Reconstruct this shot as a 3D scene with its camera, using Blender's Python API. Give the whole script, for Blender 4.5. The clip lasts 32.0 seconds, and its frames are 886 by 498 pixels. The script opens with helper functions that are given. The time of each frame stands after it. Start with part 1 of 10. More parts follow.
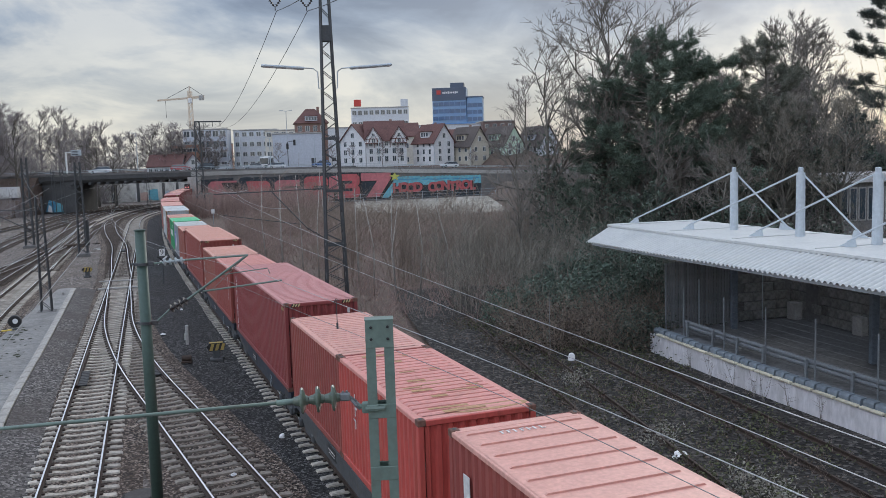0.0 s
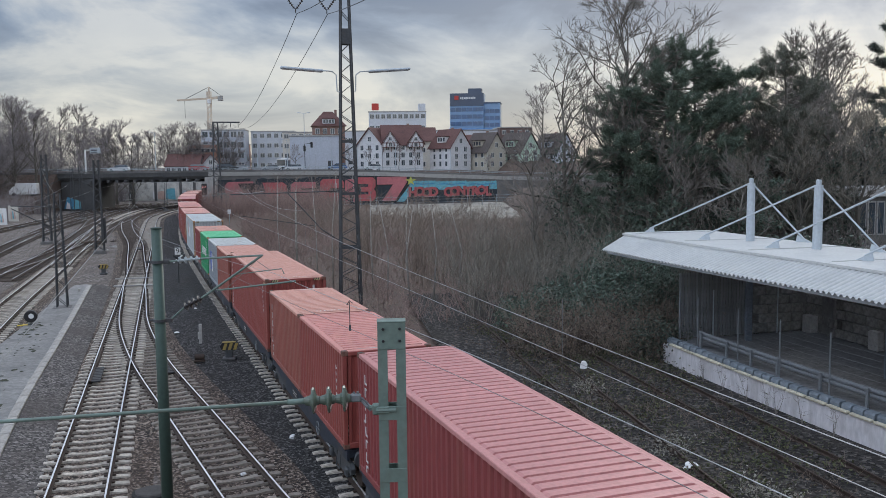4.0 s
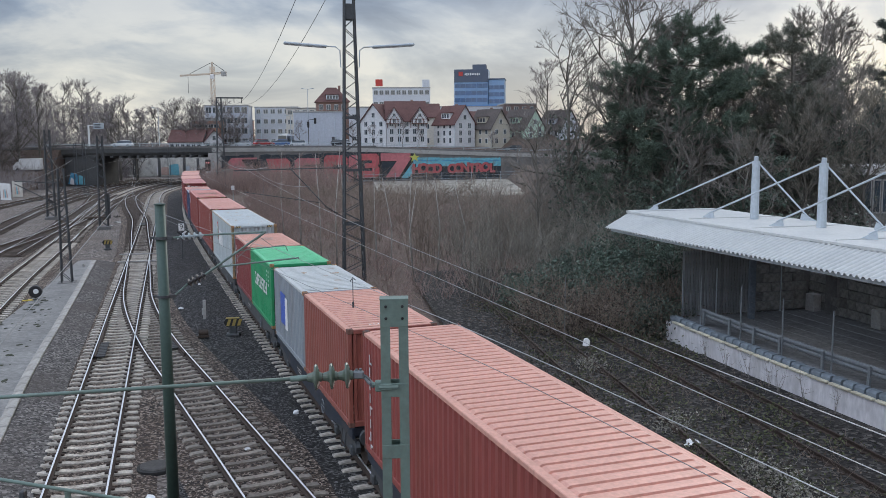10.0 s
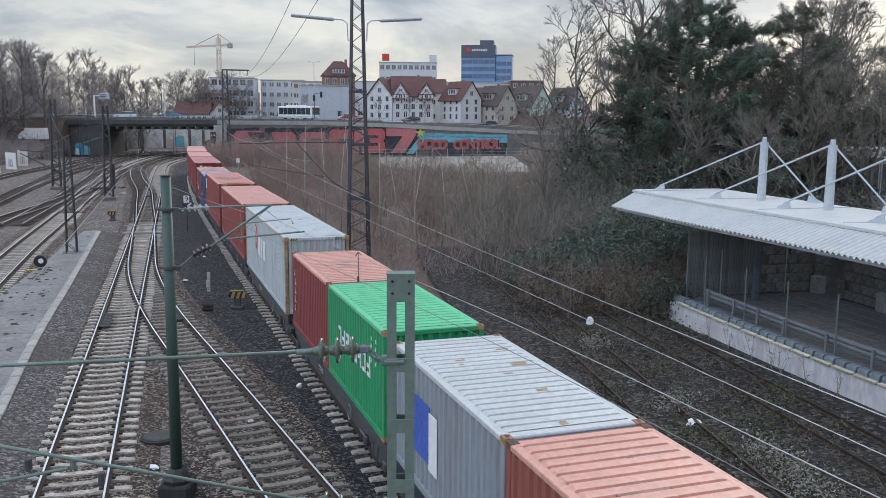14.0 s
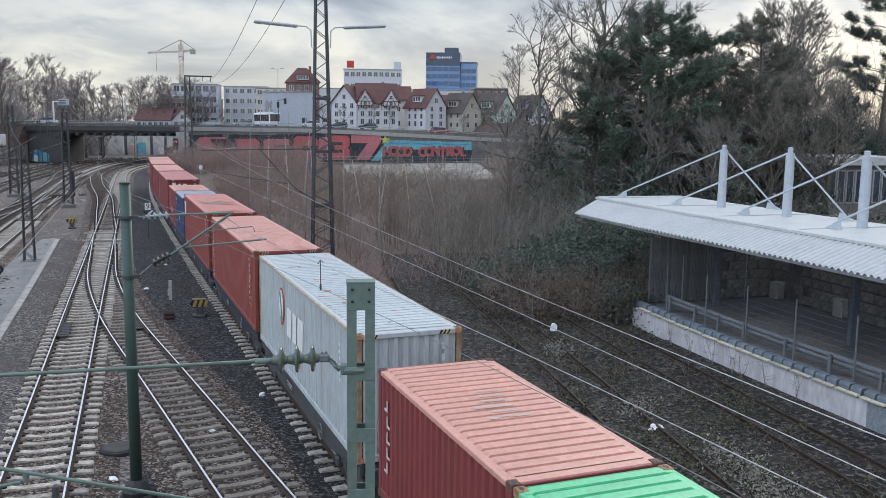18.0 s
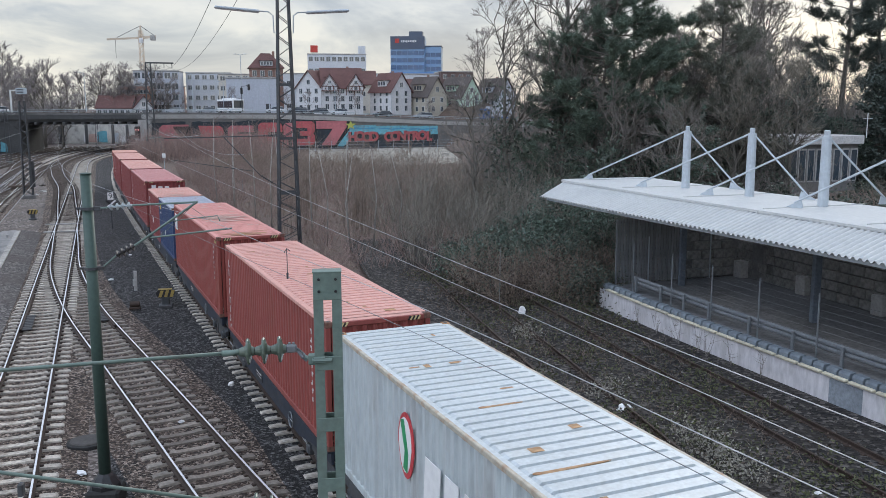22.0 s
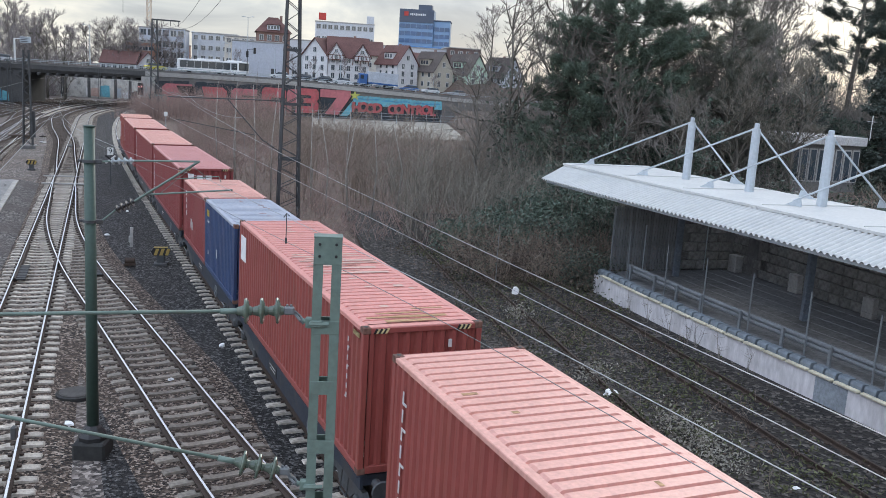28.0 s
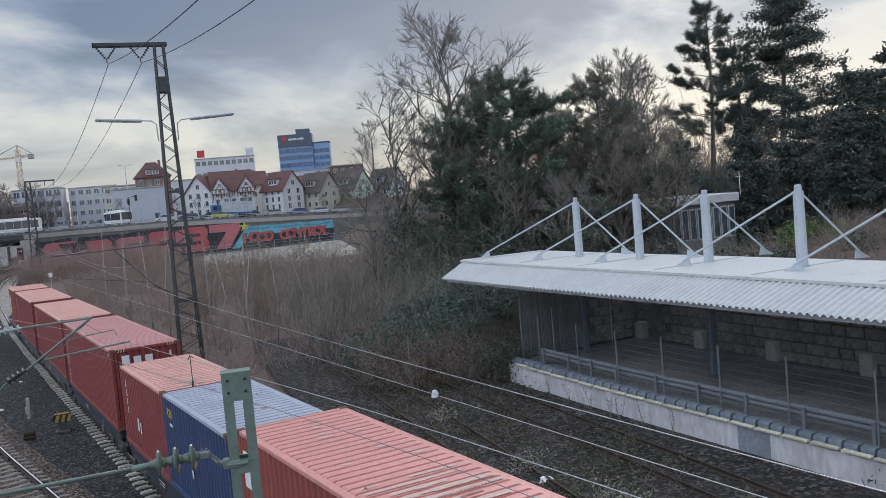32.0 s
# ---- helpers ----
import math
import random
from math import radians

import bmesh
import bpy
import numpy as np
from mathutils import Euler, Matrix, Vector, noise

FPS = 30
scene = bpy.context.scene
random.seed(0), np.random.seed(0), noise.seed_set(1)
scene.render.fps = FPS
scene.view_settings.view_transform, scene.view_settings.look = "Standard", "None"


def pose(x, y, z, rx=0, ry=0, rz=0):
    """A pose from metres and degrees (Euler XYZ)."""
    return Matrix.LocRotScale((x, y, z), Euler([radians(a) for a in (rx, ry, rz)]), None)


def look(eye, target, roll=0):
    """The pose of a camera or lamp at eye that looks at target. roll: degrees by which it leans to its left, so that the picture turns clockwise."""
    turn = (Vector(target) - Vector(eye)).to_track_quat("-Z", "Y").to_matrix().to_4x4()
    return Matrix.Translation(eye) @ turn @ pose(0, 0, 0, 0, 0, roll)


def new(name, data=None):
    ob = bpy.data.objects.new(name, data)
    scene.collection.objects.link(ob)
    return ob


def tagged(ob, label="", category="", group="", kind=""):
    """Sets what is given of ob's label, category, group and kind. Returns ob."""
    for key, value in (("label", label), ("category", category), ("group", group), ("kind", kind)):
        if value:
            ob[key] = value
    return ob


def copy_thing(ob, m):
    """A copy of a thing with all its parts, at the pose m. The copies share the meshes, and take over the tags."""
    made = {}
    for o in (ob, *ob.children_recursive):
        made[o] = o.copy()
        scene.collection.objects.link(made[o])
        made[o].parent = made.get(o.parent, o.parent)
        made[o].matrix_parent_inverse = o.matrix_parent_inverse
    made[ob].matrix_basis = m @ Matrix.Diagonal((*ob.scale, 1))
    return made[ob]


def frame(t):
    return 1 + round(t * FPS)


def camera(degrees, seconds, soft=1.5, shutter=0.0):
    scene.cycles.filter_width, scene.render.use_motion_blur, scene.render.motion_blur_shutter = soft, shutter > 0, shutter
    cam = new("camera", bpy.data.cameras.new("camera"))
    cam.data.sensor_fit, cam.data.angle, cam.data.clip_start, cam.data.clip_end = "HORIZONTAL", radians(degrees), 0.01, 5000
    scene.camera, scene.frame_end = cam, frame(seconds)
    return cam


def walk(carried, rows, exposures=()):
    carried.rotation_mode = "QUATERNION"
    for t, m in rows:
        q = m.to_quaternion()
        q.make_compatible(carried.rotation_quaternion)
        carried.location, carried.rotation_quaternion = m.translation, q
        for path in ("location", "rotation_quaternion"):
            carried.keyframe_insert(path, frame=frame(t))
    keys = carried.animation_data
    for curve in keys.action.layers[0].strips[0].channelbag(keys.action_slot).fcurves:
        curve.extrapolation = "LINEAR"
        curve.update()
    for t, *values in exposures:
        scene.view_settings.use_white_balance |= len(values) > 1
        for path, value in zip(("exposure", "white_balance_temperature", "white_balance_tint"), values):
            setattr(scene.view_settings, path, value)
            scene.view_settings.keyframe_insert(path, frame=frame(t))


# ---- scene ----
# ---- camera ----
cam = camera(53.3, 32.0, soft=0.6)
PATH = [
    (0, 0.011, -0.008, 8.558, 84.152, 1.808, -0.546),
    (0.5, 0.024, -0.016, 8.557, 84.691, 2.359, -0.430),
    (1, 0.030, -0.035, 8.548, 85.351, 2.879, -0.168),
    (1.5, 0.017, -0.035, 8.540, 85.904, 2.886, 0.170),
    (2, 0.022, -0.008, 8.553, 86.164, 2.510, 0.453),
    (2.5, -0.000, -0.016, 8.547, 86.052, 2.018, 0.524),
    (3, 0.015, -0.002, 8.549, 85.432, 1.337, 0.537),
    (3.5, 0.015, -0.021, 8.543, 84.725, 0.837, 0.554),
    (5.5, 0.013, -0.014, 8.548, 84.348, 0.479, 0.477),
    (6, 0.024, -0.005, 8.553, 84.683, 0.927, 0.147),
    (6.5, 0.024, -0.027, 8.561, 85.208, 1.291, -0.037),
    (7, 0.018, -0.007, 8.557, 85.536, 1.329, 0.042),
    (7.5, 0.007, -0.002, 8.571, 85.428, 1.388, 0.224),
    (8, 0.016, -0.005, 8.574, 84.993, 1.328, 0.426),
    (8.5, 0.020, -0.021, 8.566, 84.509, 1.143, 0.577),
    (9, 0.019, -0.027, 8.563, 84.035, 0.801, 0.651),
    (9.5, 0.019, -0.014, 8.573, 83.453, 0.597, 0.694),
    (10, 0.022, -0.017, 8.552, 83.003, 0.445, 0.766),
    (10.5, 0.016, -0.011, 8.556, 82.794, 0.400, 0.812),
    (11, 0.007, -0.009, 8.551, 82.792, 0.474, 0.877),
    (11.5, 0.006, 0.008, 8.562, 82.871, 0.601, 1.007),
    (12, 0.010, 0.007, 8.562, 82.811, 0.597, 1.158),
    (12.5, -0.007, 0.025, 8.547, 82.408, 0.226, 1.211),
    (13, 0.005, 0.005, 8.550, 81.900, -0.195, 1.205),
    (13.5, -0.013, 0.021, 8.537, 81.620, -0.375, 1.211),
    (15.5, -0.004, 0.033, 8.538, 81.352, -0.956, 0.729),
    (16, 0.016, 0.019, 8.563, 81.321, -1.113, 0.330),
    (16.5, 0.026, 0.016, 8.568, 81.235, -0.992, -0.139),
    (17, 0.041, 0.017, 8.570, 81.286, -0.648, -0.657),
    (17.5, 0.036, 0.019, 8.559, 81.627, -0.520, -0.970),
    (18, 0.035, 0.033, 8.546, 81.943, -0.612, -1.095),
    (18.5, 0.056, -0.002, 8.572, 81.875, -0.858, -1.274),
    (19, 0.010, 0.024, 8.551, 81.356, -1.199, -1.612),
    (19.5, 0.043, -0.006, 8.568, 80.705, -1.593, -1.845),
    (20, 0.050, -0.016, 8.570, 80.427, -1.839, -2.035),
    (20.5, 0.033, 0.002, 8.586, 80.439, -1.900, -2.183),
    (21, 0.047, 0.000, 8.580, 80.669, -1.193, -2.458),
    (21.5, 0.055, 0.040, 8.591, 80.873, -0.271, -2.938),
    (22, 0.055, 0.034, 8.577, 80.936, 0.105, -3.295),
    (22.5, 0.053, 0.017, 8.580, 80.886, -0.186, -3.375),
    (23, 0.018, 0.007, 8.556, 81.021, -0.552, -3.320),
    (23.5, 0.054, -0.004, 8.582, 81.292, -0.727, -3.129),
    (24, 0.036, -0.008, 8.561, 81.539, -1.034, -2.953),
    (24.5, 0.055, 0.004, 8.570, 81.407, -1.340, -2.805),
    (26.5, 0.048, 0.002, 8.573, 80.467, -2.038, -2.832),
    (27, 0.049, 0.000, 8.576, 80.133, -2.556, -2.797),
    (27.5, 0.030, -0.016, 8.576, 79.608, -3.224, -2.812),
    (28, 0.001, -0.031, 8.548, 79.420, -3.498, -2.958),
    (28.5, 0.034, -0.035, 8.567, 79.678, -2.422, -3.176),
    (29, 0.050, 0.004, 8.558, 80.143, 0.069, -3.277),
    (29.5, 0.038, -0.085, 8.553, 81.234, 3.464, -3.496),
    (30, 0.053, -0.072, 8.571, 84.114, 7.341, -4.868),
    (30.5, 0.159, -0.023, 8.607, 86.306, 9.272, -9.440),
    (31, 0.155, -0.004, 8.576, 86.866, 7.131, -10.966),
    (31.5, 0.141, -0.016, 8.556, 86.774, 5.557, -10.627),
    (32, 0.032, -0.096, 8.553, 86.320, 5.038, -10.206),
]
walk(cam, [(r[0], pose(*r[1:])) for r in PATH], exposures=[(0.0, -0.2, 6330, 10), (2.0, -0.26, 6330, 10), (6.0, -0.26, 6330, 10), (10.0, -0.2, 6330, 10), (13.0, -0.1, 6330, 10), (17.0, -0.02, 6330, 10), (20.0, -0.05, 6330, 10), (24.0, 0.02, 6330, 10), (28.0, 0.14, 6330, 10), (30.0, 0.22, 6330, 10), (30.7, -0.05, 6330, 10), (31.2, -0.26, 6330, 10), (32.0, -0.24, 6330, 10)])

# ---- sky and sun ----
SUN_AZ, SUN_EL = radians(28), radians(27)      # clockwise from +y
world = bpy.data.worlds.new("sky")
scene.world = world
world.use_nodes = True
wn, wl = world.node_tree.nodes, world.node_tree.links
wn.clear()
w_out = wn.new("ShaderNodeOutputWorld")
w_bg = wn.new("ShaderNodeBackground")
w_sky = wn.new("ShaderNodeTexSky")
w_sky.sky_type, w_sky.sun_disc = "NISHITA", False
w_sky.sun_elevation, w_sky.sun_rotation = SUN_EL, SUN_AZ
w_tc = wn.new("ShaderNodeTexCoord")
w_sep = wn.new("ShaderNodeSeparateXYZ")
wl.new(w_tc.outputs["Generated"], w_sep.inputs[0])


def w_math(op, a, b=None):
    n = wn.new("ShaderNodeMath")
    n.operation = op
    for i, v in enumerate((a, b)):
        if v is None:
            continue
        if isinstance(v, (int, float)):
            n.inputs[i].default_value = v
        else:
            wl.new(v, n.inputs[i])
    return n.outputs[0]


def w_ramp(fac, stops):
    n = wn.new("ShaderNodeValToRGB")
    while len(n.color_ramp.elements) < len(stops):
        n.color_ramp.elements.new(0.5)
    for e, (p, c) in zip(n.color_ramp.elements, stops):
        e.position, e.color = p, (*c, 1)
    wl.new(fac, n.inputs[0])
    return n.outputs[0]


def w_mix(fac, a, b, blend="MIX"):
    n = wn.new("ShaderNodeMixRGB")
    n.blend_type = blend
    for i, v in enumerate((fac, a, b)):
        if isinstance(v, (int, float)):
            n.inputs[i].default_value = v
        elif isinstance(v, tuple):
            n.inputs[i].default_value = (*v, 1)
        else:
            wl.new(v, n.inputs[i])
    return n.outputs[0]


w_z = w_math("MAXIMUM", w_sep.outputs[2], 0.0)
w_den = w_math("ADD", w_z, 0.16)
w_u = w_math("DIVIDE", w_sep.outputs[0], w_den)
w_v = w_math("DIVIDE", w_sep.outputs[1], w_den)
w_com = wn.new("ShaderNodeCombineXYZ")
wl.new(w_u, w_com.inputs[0]), wl.new(w_v, w_com.inputs[1])


def w_noise(scale, detail, rough, shift, distortion=0.0):
    m = wn.new("ShaderNodeMapping")
    m.inputs["Location"].default_value = shift
    wl.new(w_com.outputs[0], m.inputs[0])
    n = wn.new("ShaderNodeTexNoise")
    n.inputs["Scale"].default_value, n.inputs["Detail"].default_value = scale, detail
    n.inputs["Roughness"].default_value, n.inputs["Distortion"].default_value = rough, distortion
    wl.new(m.outputs[0], n.inputs[0])
    return n.outputs[0]


def w_gauss(v, mid, width):
    d = w_math("DIVIDE", w_math("SUBTRACT", v, mid), width)
    return w_math("POWER", 2.718, w_math("MULTIPLY", w_math("MULTIPLY", d, d), -1.0))


w_flat = wn.new("ShaderNodeMapping")          # clouds drawn out along the horizon
w_flat.inputs["Scale"].default_value = (2.0, 2.0, 4.6)
wl.new(w_tc.outputs["Generated"], w_flat.inputs[0])
w_streak = wn.new("ShaderNodeTexNoise")
w_streak.inputs["Scale"].default_value, w_streak.inputs["Detail"].default_value, w_streak.inputs["Roughness"].default_value, w_streak.inputs["Distortion"].default_value = 1.9, 7, 0.56, 0.7
wl.new(w_flat.outputs[0], w_streak.inputs[0])
w_small = w_noise(2.0, 6, 0.56, (4.0, 7.0, 0.0), 0.4)
w_rain = w_math("MULTIPLY", w_gauss(w_sep.outputs[0], 0.09, 0.31), w_gauss(w_z, 0.19, 0.085))   # one heavy blue-grey cloud
w_glow = w_math("MULTIPLY", w_gauss(w_sep.outputs[0], 0.14, 0.07), w_gauss(w_z, 0.10, 0.10))     # bright gap beside it
w_glow = w_math("ADD", w_glow, w_math("MULTIPLY", w_gauss(w_sep.outputs[0], -0.40, 0.13), w_gauss(w_z, 0.15, 0.12)))     # thinner cloud over the yard
w_mass = w_math("ADD", w_math("MULTIPLY", w_streak.outputs[0], 0.72), w_math("MULTIPLY", w_small, 0.28))
w_mass = w_math("ADD", w_math("SUBTRACT", w_math("MULTIPLY", w_mass, 1.35), w_math("MULTIPLY", w_rain, 0.36)), w_math("SUBTRACT", w_math("MULTIPLY", w_glow, 0.10), 0.15))
w_cloud = w_ramp(w_mass, [(0.33, (0.15, 0.20, 0.31)), (0.42, (0.255, 0.325, 0.455)), (0.50, (0.45, 0.51, 0.605)), (0.60, (0.78, 0.78, 0.77))])
w_low = w_ramp(w_streak.outputs[0], [(0.36, (0.44, 0.45, 0.47)), (0.48, (0.64, 0.64, 0.62)), (0.58, (0.93, 0.89, 0.79)), (1.0, (0.98, 0.91, 0.78))])
w_lowfac = w_ramp(w_z, [(0.0, (0.9, 0.9, 0.9)), (0.075, (0.75, 0.75, 0.75)), (0.15, (0.12, 0.12, 0.12)), (0.3, (0.0, 0.0, 0.0))])
w_col = w_mix(w_lowfac, w_cloud, w_low)
w_lift = w_ramp(w_z, [(0.0, (0.42, 0.42, 0.42)), (0.36, (0.42, 0.42, 0.42)), (0.60, (0.67, 0.69, 0.73)), (1.0, (0.91, 0.94, 1.0))])   # overcast sky, brightest overhead
w_scaled = w_mix(1.0, w_col, w_lift, "MULTIPLY")
w_rear = w_ramp(w_math("ADD", w_math("ADD", w_math("MULTIPLY", w_sep.outputs[1], -0.26), w_math("MULTIPLY", w_sep.outputs[0], -0.40)), 0.5), [(0.48, (1.0, 1.0, 1.0)), (0.88, (2.25, 2.30, 2.40))])   # thinner, brighter overcast away from the rain cloud
w_scaled = w_mix(1.0, w_scaled, w_rear, "MULTIPLY")
w_all = w_mix(0.01, w_scaled, w_sky.outputs[0])
wl.new(w_all, w_bg.inputs[0])
w_bg.inputs[1].default_value = 2.0
wl.new(w_bg.outputs[0], w_out.inputs[0])

sun = new("sun", bpy.data.lights.new("sun", "SUN"))
sun.data.energy, sun.data.angle, sun.data.color = 1.15, radians(25), (1.0, 0.95, 0.87)
sun.matrix_world = look((0, 0, 60), (-math.sin(SUN_AZ) * math.cos(SUN_EL), -math.cos(SUN_AZ) * math.cos(SUN_EL), 60 - math.sin(SUN_EL)))


# ---- materials ----
def material(name, color, rough=0.7, metal=0.0, dark=0.7, light=1.15, grain=9.0, stain=0.8, bump=0.15, bump_scale=40.0, vary=0.0, dirt=None, dirt_amount=0.35, dirt_scale=1.6, coords="Object", stretch=(1, 1, 1)):
    """Paint, stone, metal or leaf: base colour with fine grain, broad stains, patches of dirt and small relief."""
    m = bpy.data.materials.new(name)
    m.use_nodes = True
    nt = m.node_tree
    n, l = nt.nodes, nt.links
    b = n["Principled BSDF"]
    b.inputs["Roughness"].default_value, b.inputs["Metallic"].default_value = rough, metal
    tc = n.new("ShaderNodeTexCoord")
    mp = n.new("ShaderNodeMapping")
    mp.inputs["Scale"].default_value = stretch
    l.new(tc.outputs[coords], mp.inputs[0])

    def tex(scale, detail=5, rough_=0.6):
        t = n.new("ShaderNodeTexNoise")
        t.inputs["Scale"].default_value, t.inputs["Detail"].default_value, t.inputs["Roughness"].default_value = scale, detail, rough_
        l.new(mp.outputs[0], t.inputs[0])
        return t.outputs[0]

    def ramp(fac, stops):
        r = n.new("ShaderNodeValToRGB")
        for e, (p, c) in zip(r.color_ramp.elements, stops):
            e.position, e.color = p, (*c, 1)
        l.new(fac, r.inputs[0])
        return r.outputs[0]

    def mix(fac, a, c, blend):
        x = n.new("ShaderNodeMixRGB")
        x.blend_type = blend
        for i, v in enumerate((fac, a, c)):
            if isinstance(v, (int, float)):
                x.inputs[i].default_value = v
            elif isinstance(v, tuple):
                x.inputs[i].default_value = (*v, 1)
            else:
                l.new(v, x.inputs[i])
        return x.outputs[0]

    col = mix(1.0, tuple(color), ramp(tex(grain), [(0.3, (dark,) * 3), (0.7, (light,) * 3)]), "MULTIPLY")
    col = mix(0.7, col, ramp(tex(stain, 3), [(0.32, (dark + 0.08,) * 3), (0.68, (light,) * 3)]), "MULTIPLY")
    if dirt:
        fac = ramp(tex(dirt_scale, 7, 0.65), [(0.5, (0, 0, 0)), (0.72, (dirt_amount,) * 3)])
        col = mix(fac, col, tuple(dirt), "MIX")
    if vary:
        oi = n.new("ShaderNodeObjectInfo")
        r = n.new("ShaderNodeMapRange")
        r.inputs[3].default_value, r.inputs[4].default_value = 1 - vary, 1 + vary
        l.new(oi.outputs["Random"], r.inputs[0])
        cm = n.new("ShaderNodeCombineXYZ")
        for i in range(3):
            l.new(r.outputs[0], cm.inputs[i])
        col = mix(1.0, col, cm.outputs[0], "MULTIPLY")
    l.new(col, b.inputs["Base Color"])
    if bump:
        bp = n.new("ShaderNodeBump")
        bp.inputs["Strength"].default_value, bp.inputs["Distance"].default_value = bump, 0.02
        l.new(tex(bump_scale, 4), bp.inputs["Height"])
        l.new(bp.outputs[0], b.inputs["Normal"])
    return m


def island_vary(m, low=0.7, high=1.3):
    """Loose pieces of one mesh differ a little in lightness."""
    nt = m.node_tree
    b = nt.nodes["Principled BSDF"]
    src = b.inputs["Base Color"].links[0].from_socket
    g = nt.nodes.new("ShaderNodeNewGeometry")
    r = nt.nodes.new("ShaderNodeMapRange")
    r.inputs[3].default_value, r.inputs[4].default_value = low, high
    nt.links.new(g.outputs["Random Per Island"], r.inputs[0])
    x = nt.nodes.new("ShaderNodeMixRGB")
    x.blend_type = "MULTIPLY"
    x.inputs[0].default_value = 1.0
    cm = nt.nodes.new("ShaderNodeCombineXYZ")
    for i in range(3):
        nt.links.new(r.outputs[0], cm.inputs[i])
    nt.links.new(src, x.inputs[1]), nt.links.new(cm.outputs[0], x.inputs[2])
    nt.links.new(x.outputs[0], b.inputs["Base Color"])
    return m


def gravel(name, colors, scale=14.0, patch=(0.2, 0.17, 0.13), patch_amount=0.5, bump=0.9):
    """Broken stone: cells of several tones, with soil and rust patches between."""
    m = bpy.data.materials.new(name)
    m.use_nodes = True
    n, l = m.node_tree.nodes, m.node_tree.links
    b = n["Principled BSDF"]
    b.inputs["Roughness"].default_value = 0.92
    geo = n.new("ShaderNodeNewGeometry")
    vo = n.new("ShaderNodeTexVoronoi")
    vo.inputs["Scale"].default_value = scale
    l.new(geo.outputs["Position"], vo.inputs[0])
    sep = n.new("ShaderNodeSeparateColor")
    l.new(vo.outputs["Color"], sep.inputs[0])
    r = n.new("ShaderNodeValToRGB")
    while len(r.color_ramp.elements) < len(colors):
        r.color_ramp.elements.new(0.5)
    for i, (e, c) in enumerate(zip(r.color_ramp.elements, colors)):
        e.position, e.color = i / (len(colors) - 1), (*c, 1)
    l.new(sep.outputs[0], r.inputs[0])
    big = n.new("ShaderNodeTexNoise")
    big.inputs["Scale"].default_value, big.inputs["Detail"].default_value = 0.28, 8
    l.new(geo.outputs["Position"], big.inputs[0])
    r2 = n.new("ShaderNodeValToRGB")
    r2.color_ramp.elements[0].position, r2.color_ramp.elements[0].color = 0.42, (0, 0, 0, 1)
    r2.color_ramp.elements[1].position, r2.color_ramp.elements[1].color = 0.66, (patch_amount,) * 3 + (1,)
    l.new(big.outputs[0], r2.inputs[0])
    mx = n.new("ShaderNodeMixRGB")
    l.new(r2.outputs[0], mx.inputs[0]), l.new(r.outputs[0], mx.inputs[1])
    mx.inputs[2].default_value = (*patch, 1)
    l.new(mx.outputs[0], b.inputs["Base Color"])
    bp = n.new("ShaderNodeBump")
    bp.inputs["Strength"].default_value, bp.inputs["Distance"].default_value = bump, 0.06
    l.new(vo.outputs["Distance"], bp.inputs["Height"]), l.new(bp.outputs[0], b.inputs["Normal"])
    return m


def glass(name, color=(0.05, 0.07, 0.09), rough=0.06):
    m = material(name, color, rough, 0.0, 0.8, 1.2, 0.6, 0.3, 0.0)
    m.node_tree.nodes["Principled BSDF"].inputs["Specular IOR Level"].default_value = 0.9
    return m


BALLAST_DARK = gravel("dark_ballast", [(0.002, 0.002, 0.002), (0.007, 0.0065, 0.0065), (0.024, 0.0225, 0.0225), (0.18, 0.172, 0.168)], 17, (0.024, 0.020, 0.017), 0.35)
# brown stone, its tones darkened for the shade between the sleepers
BED_BROWN = gravel("gap_shaded_brown_ballast", [(0.004, 0.003, 0.0025), (0.026, 0.018, 0.013), (0.105, 0.074, 0.055), (0.42, 0.345, 0.285)], 17, (0.062, 0.040, 0.028), 0.5)
SOIL = gravel("yard_soil", [(0.022, 0.018, 0.016), (0.07, 0.058, 0.051), (0.15, 0.127, 0.112), (0.38, 0.335, 0.30)], 11, (0.095, 0.073, 0.060), 0.7, 0.6)
CINDER = gravel("dark_trodden_cinder", [(0.016, 0.014, 0.013), (0.055, 0.049, 0.046), (0.105, 0.095, 0.09), (0.26, 0.24, 0.225)], 13, (0.065, 0.054, 0.048), 0.7, 0.5)
SCRUB_SOIL = gravel("leaf_litter", [(0.05, 0.035, 0.028), (0.10, 0.07, 0.055), (0.15, 0.105, 0.085), (0.11, 0.095, 0.06)], 6, (0.12, 0.08, 0.068), 0.6, 0.6)
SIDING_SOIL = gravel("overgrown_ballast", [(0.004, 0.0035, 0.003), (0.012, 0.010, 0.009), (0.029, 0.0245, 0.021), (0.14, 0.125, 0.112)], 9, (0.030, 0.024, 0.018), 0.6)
RAIL_SIDE = material("rusty_rail", (0.062, 0.042, 0.032), 0.75, 0.2, grain=20, bump=0.2)
RAIL_TOP = material("polished_rail_head", (0.84, 0.85, 0.87), 0.38, 0.45, 0.85, 1.05, 30, 1.0, 0.05)
SLEEPER = material("concrete_sleeper", (0.465, 0.42, 0.36), 0.9, 0, 0.65, 1.25, 12, 1.5, 0.3, 60, vary=0.22, dirt=(0.10, 0.068, 0.045), dirt_amount=0.75, dirt_scale=2.2)
WOOD_SLEEPER = material("tarred_wood_sleeper", (0.07, 0.052, 0.04), 0.85, 0, 0.6, 1.3, 14, 2.0, 0.3, 50, vary=0.25)
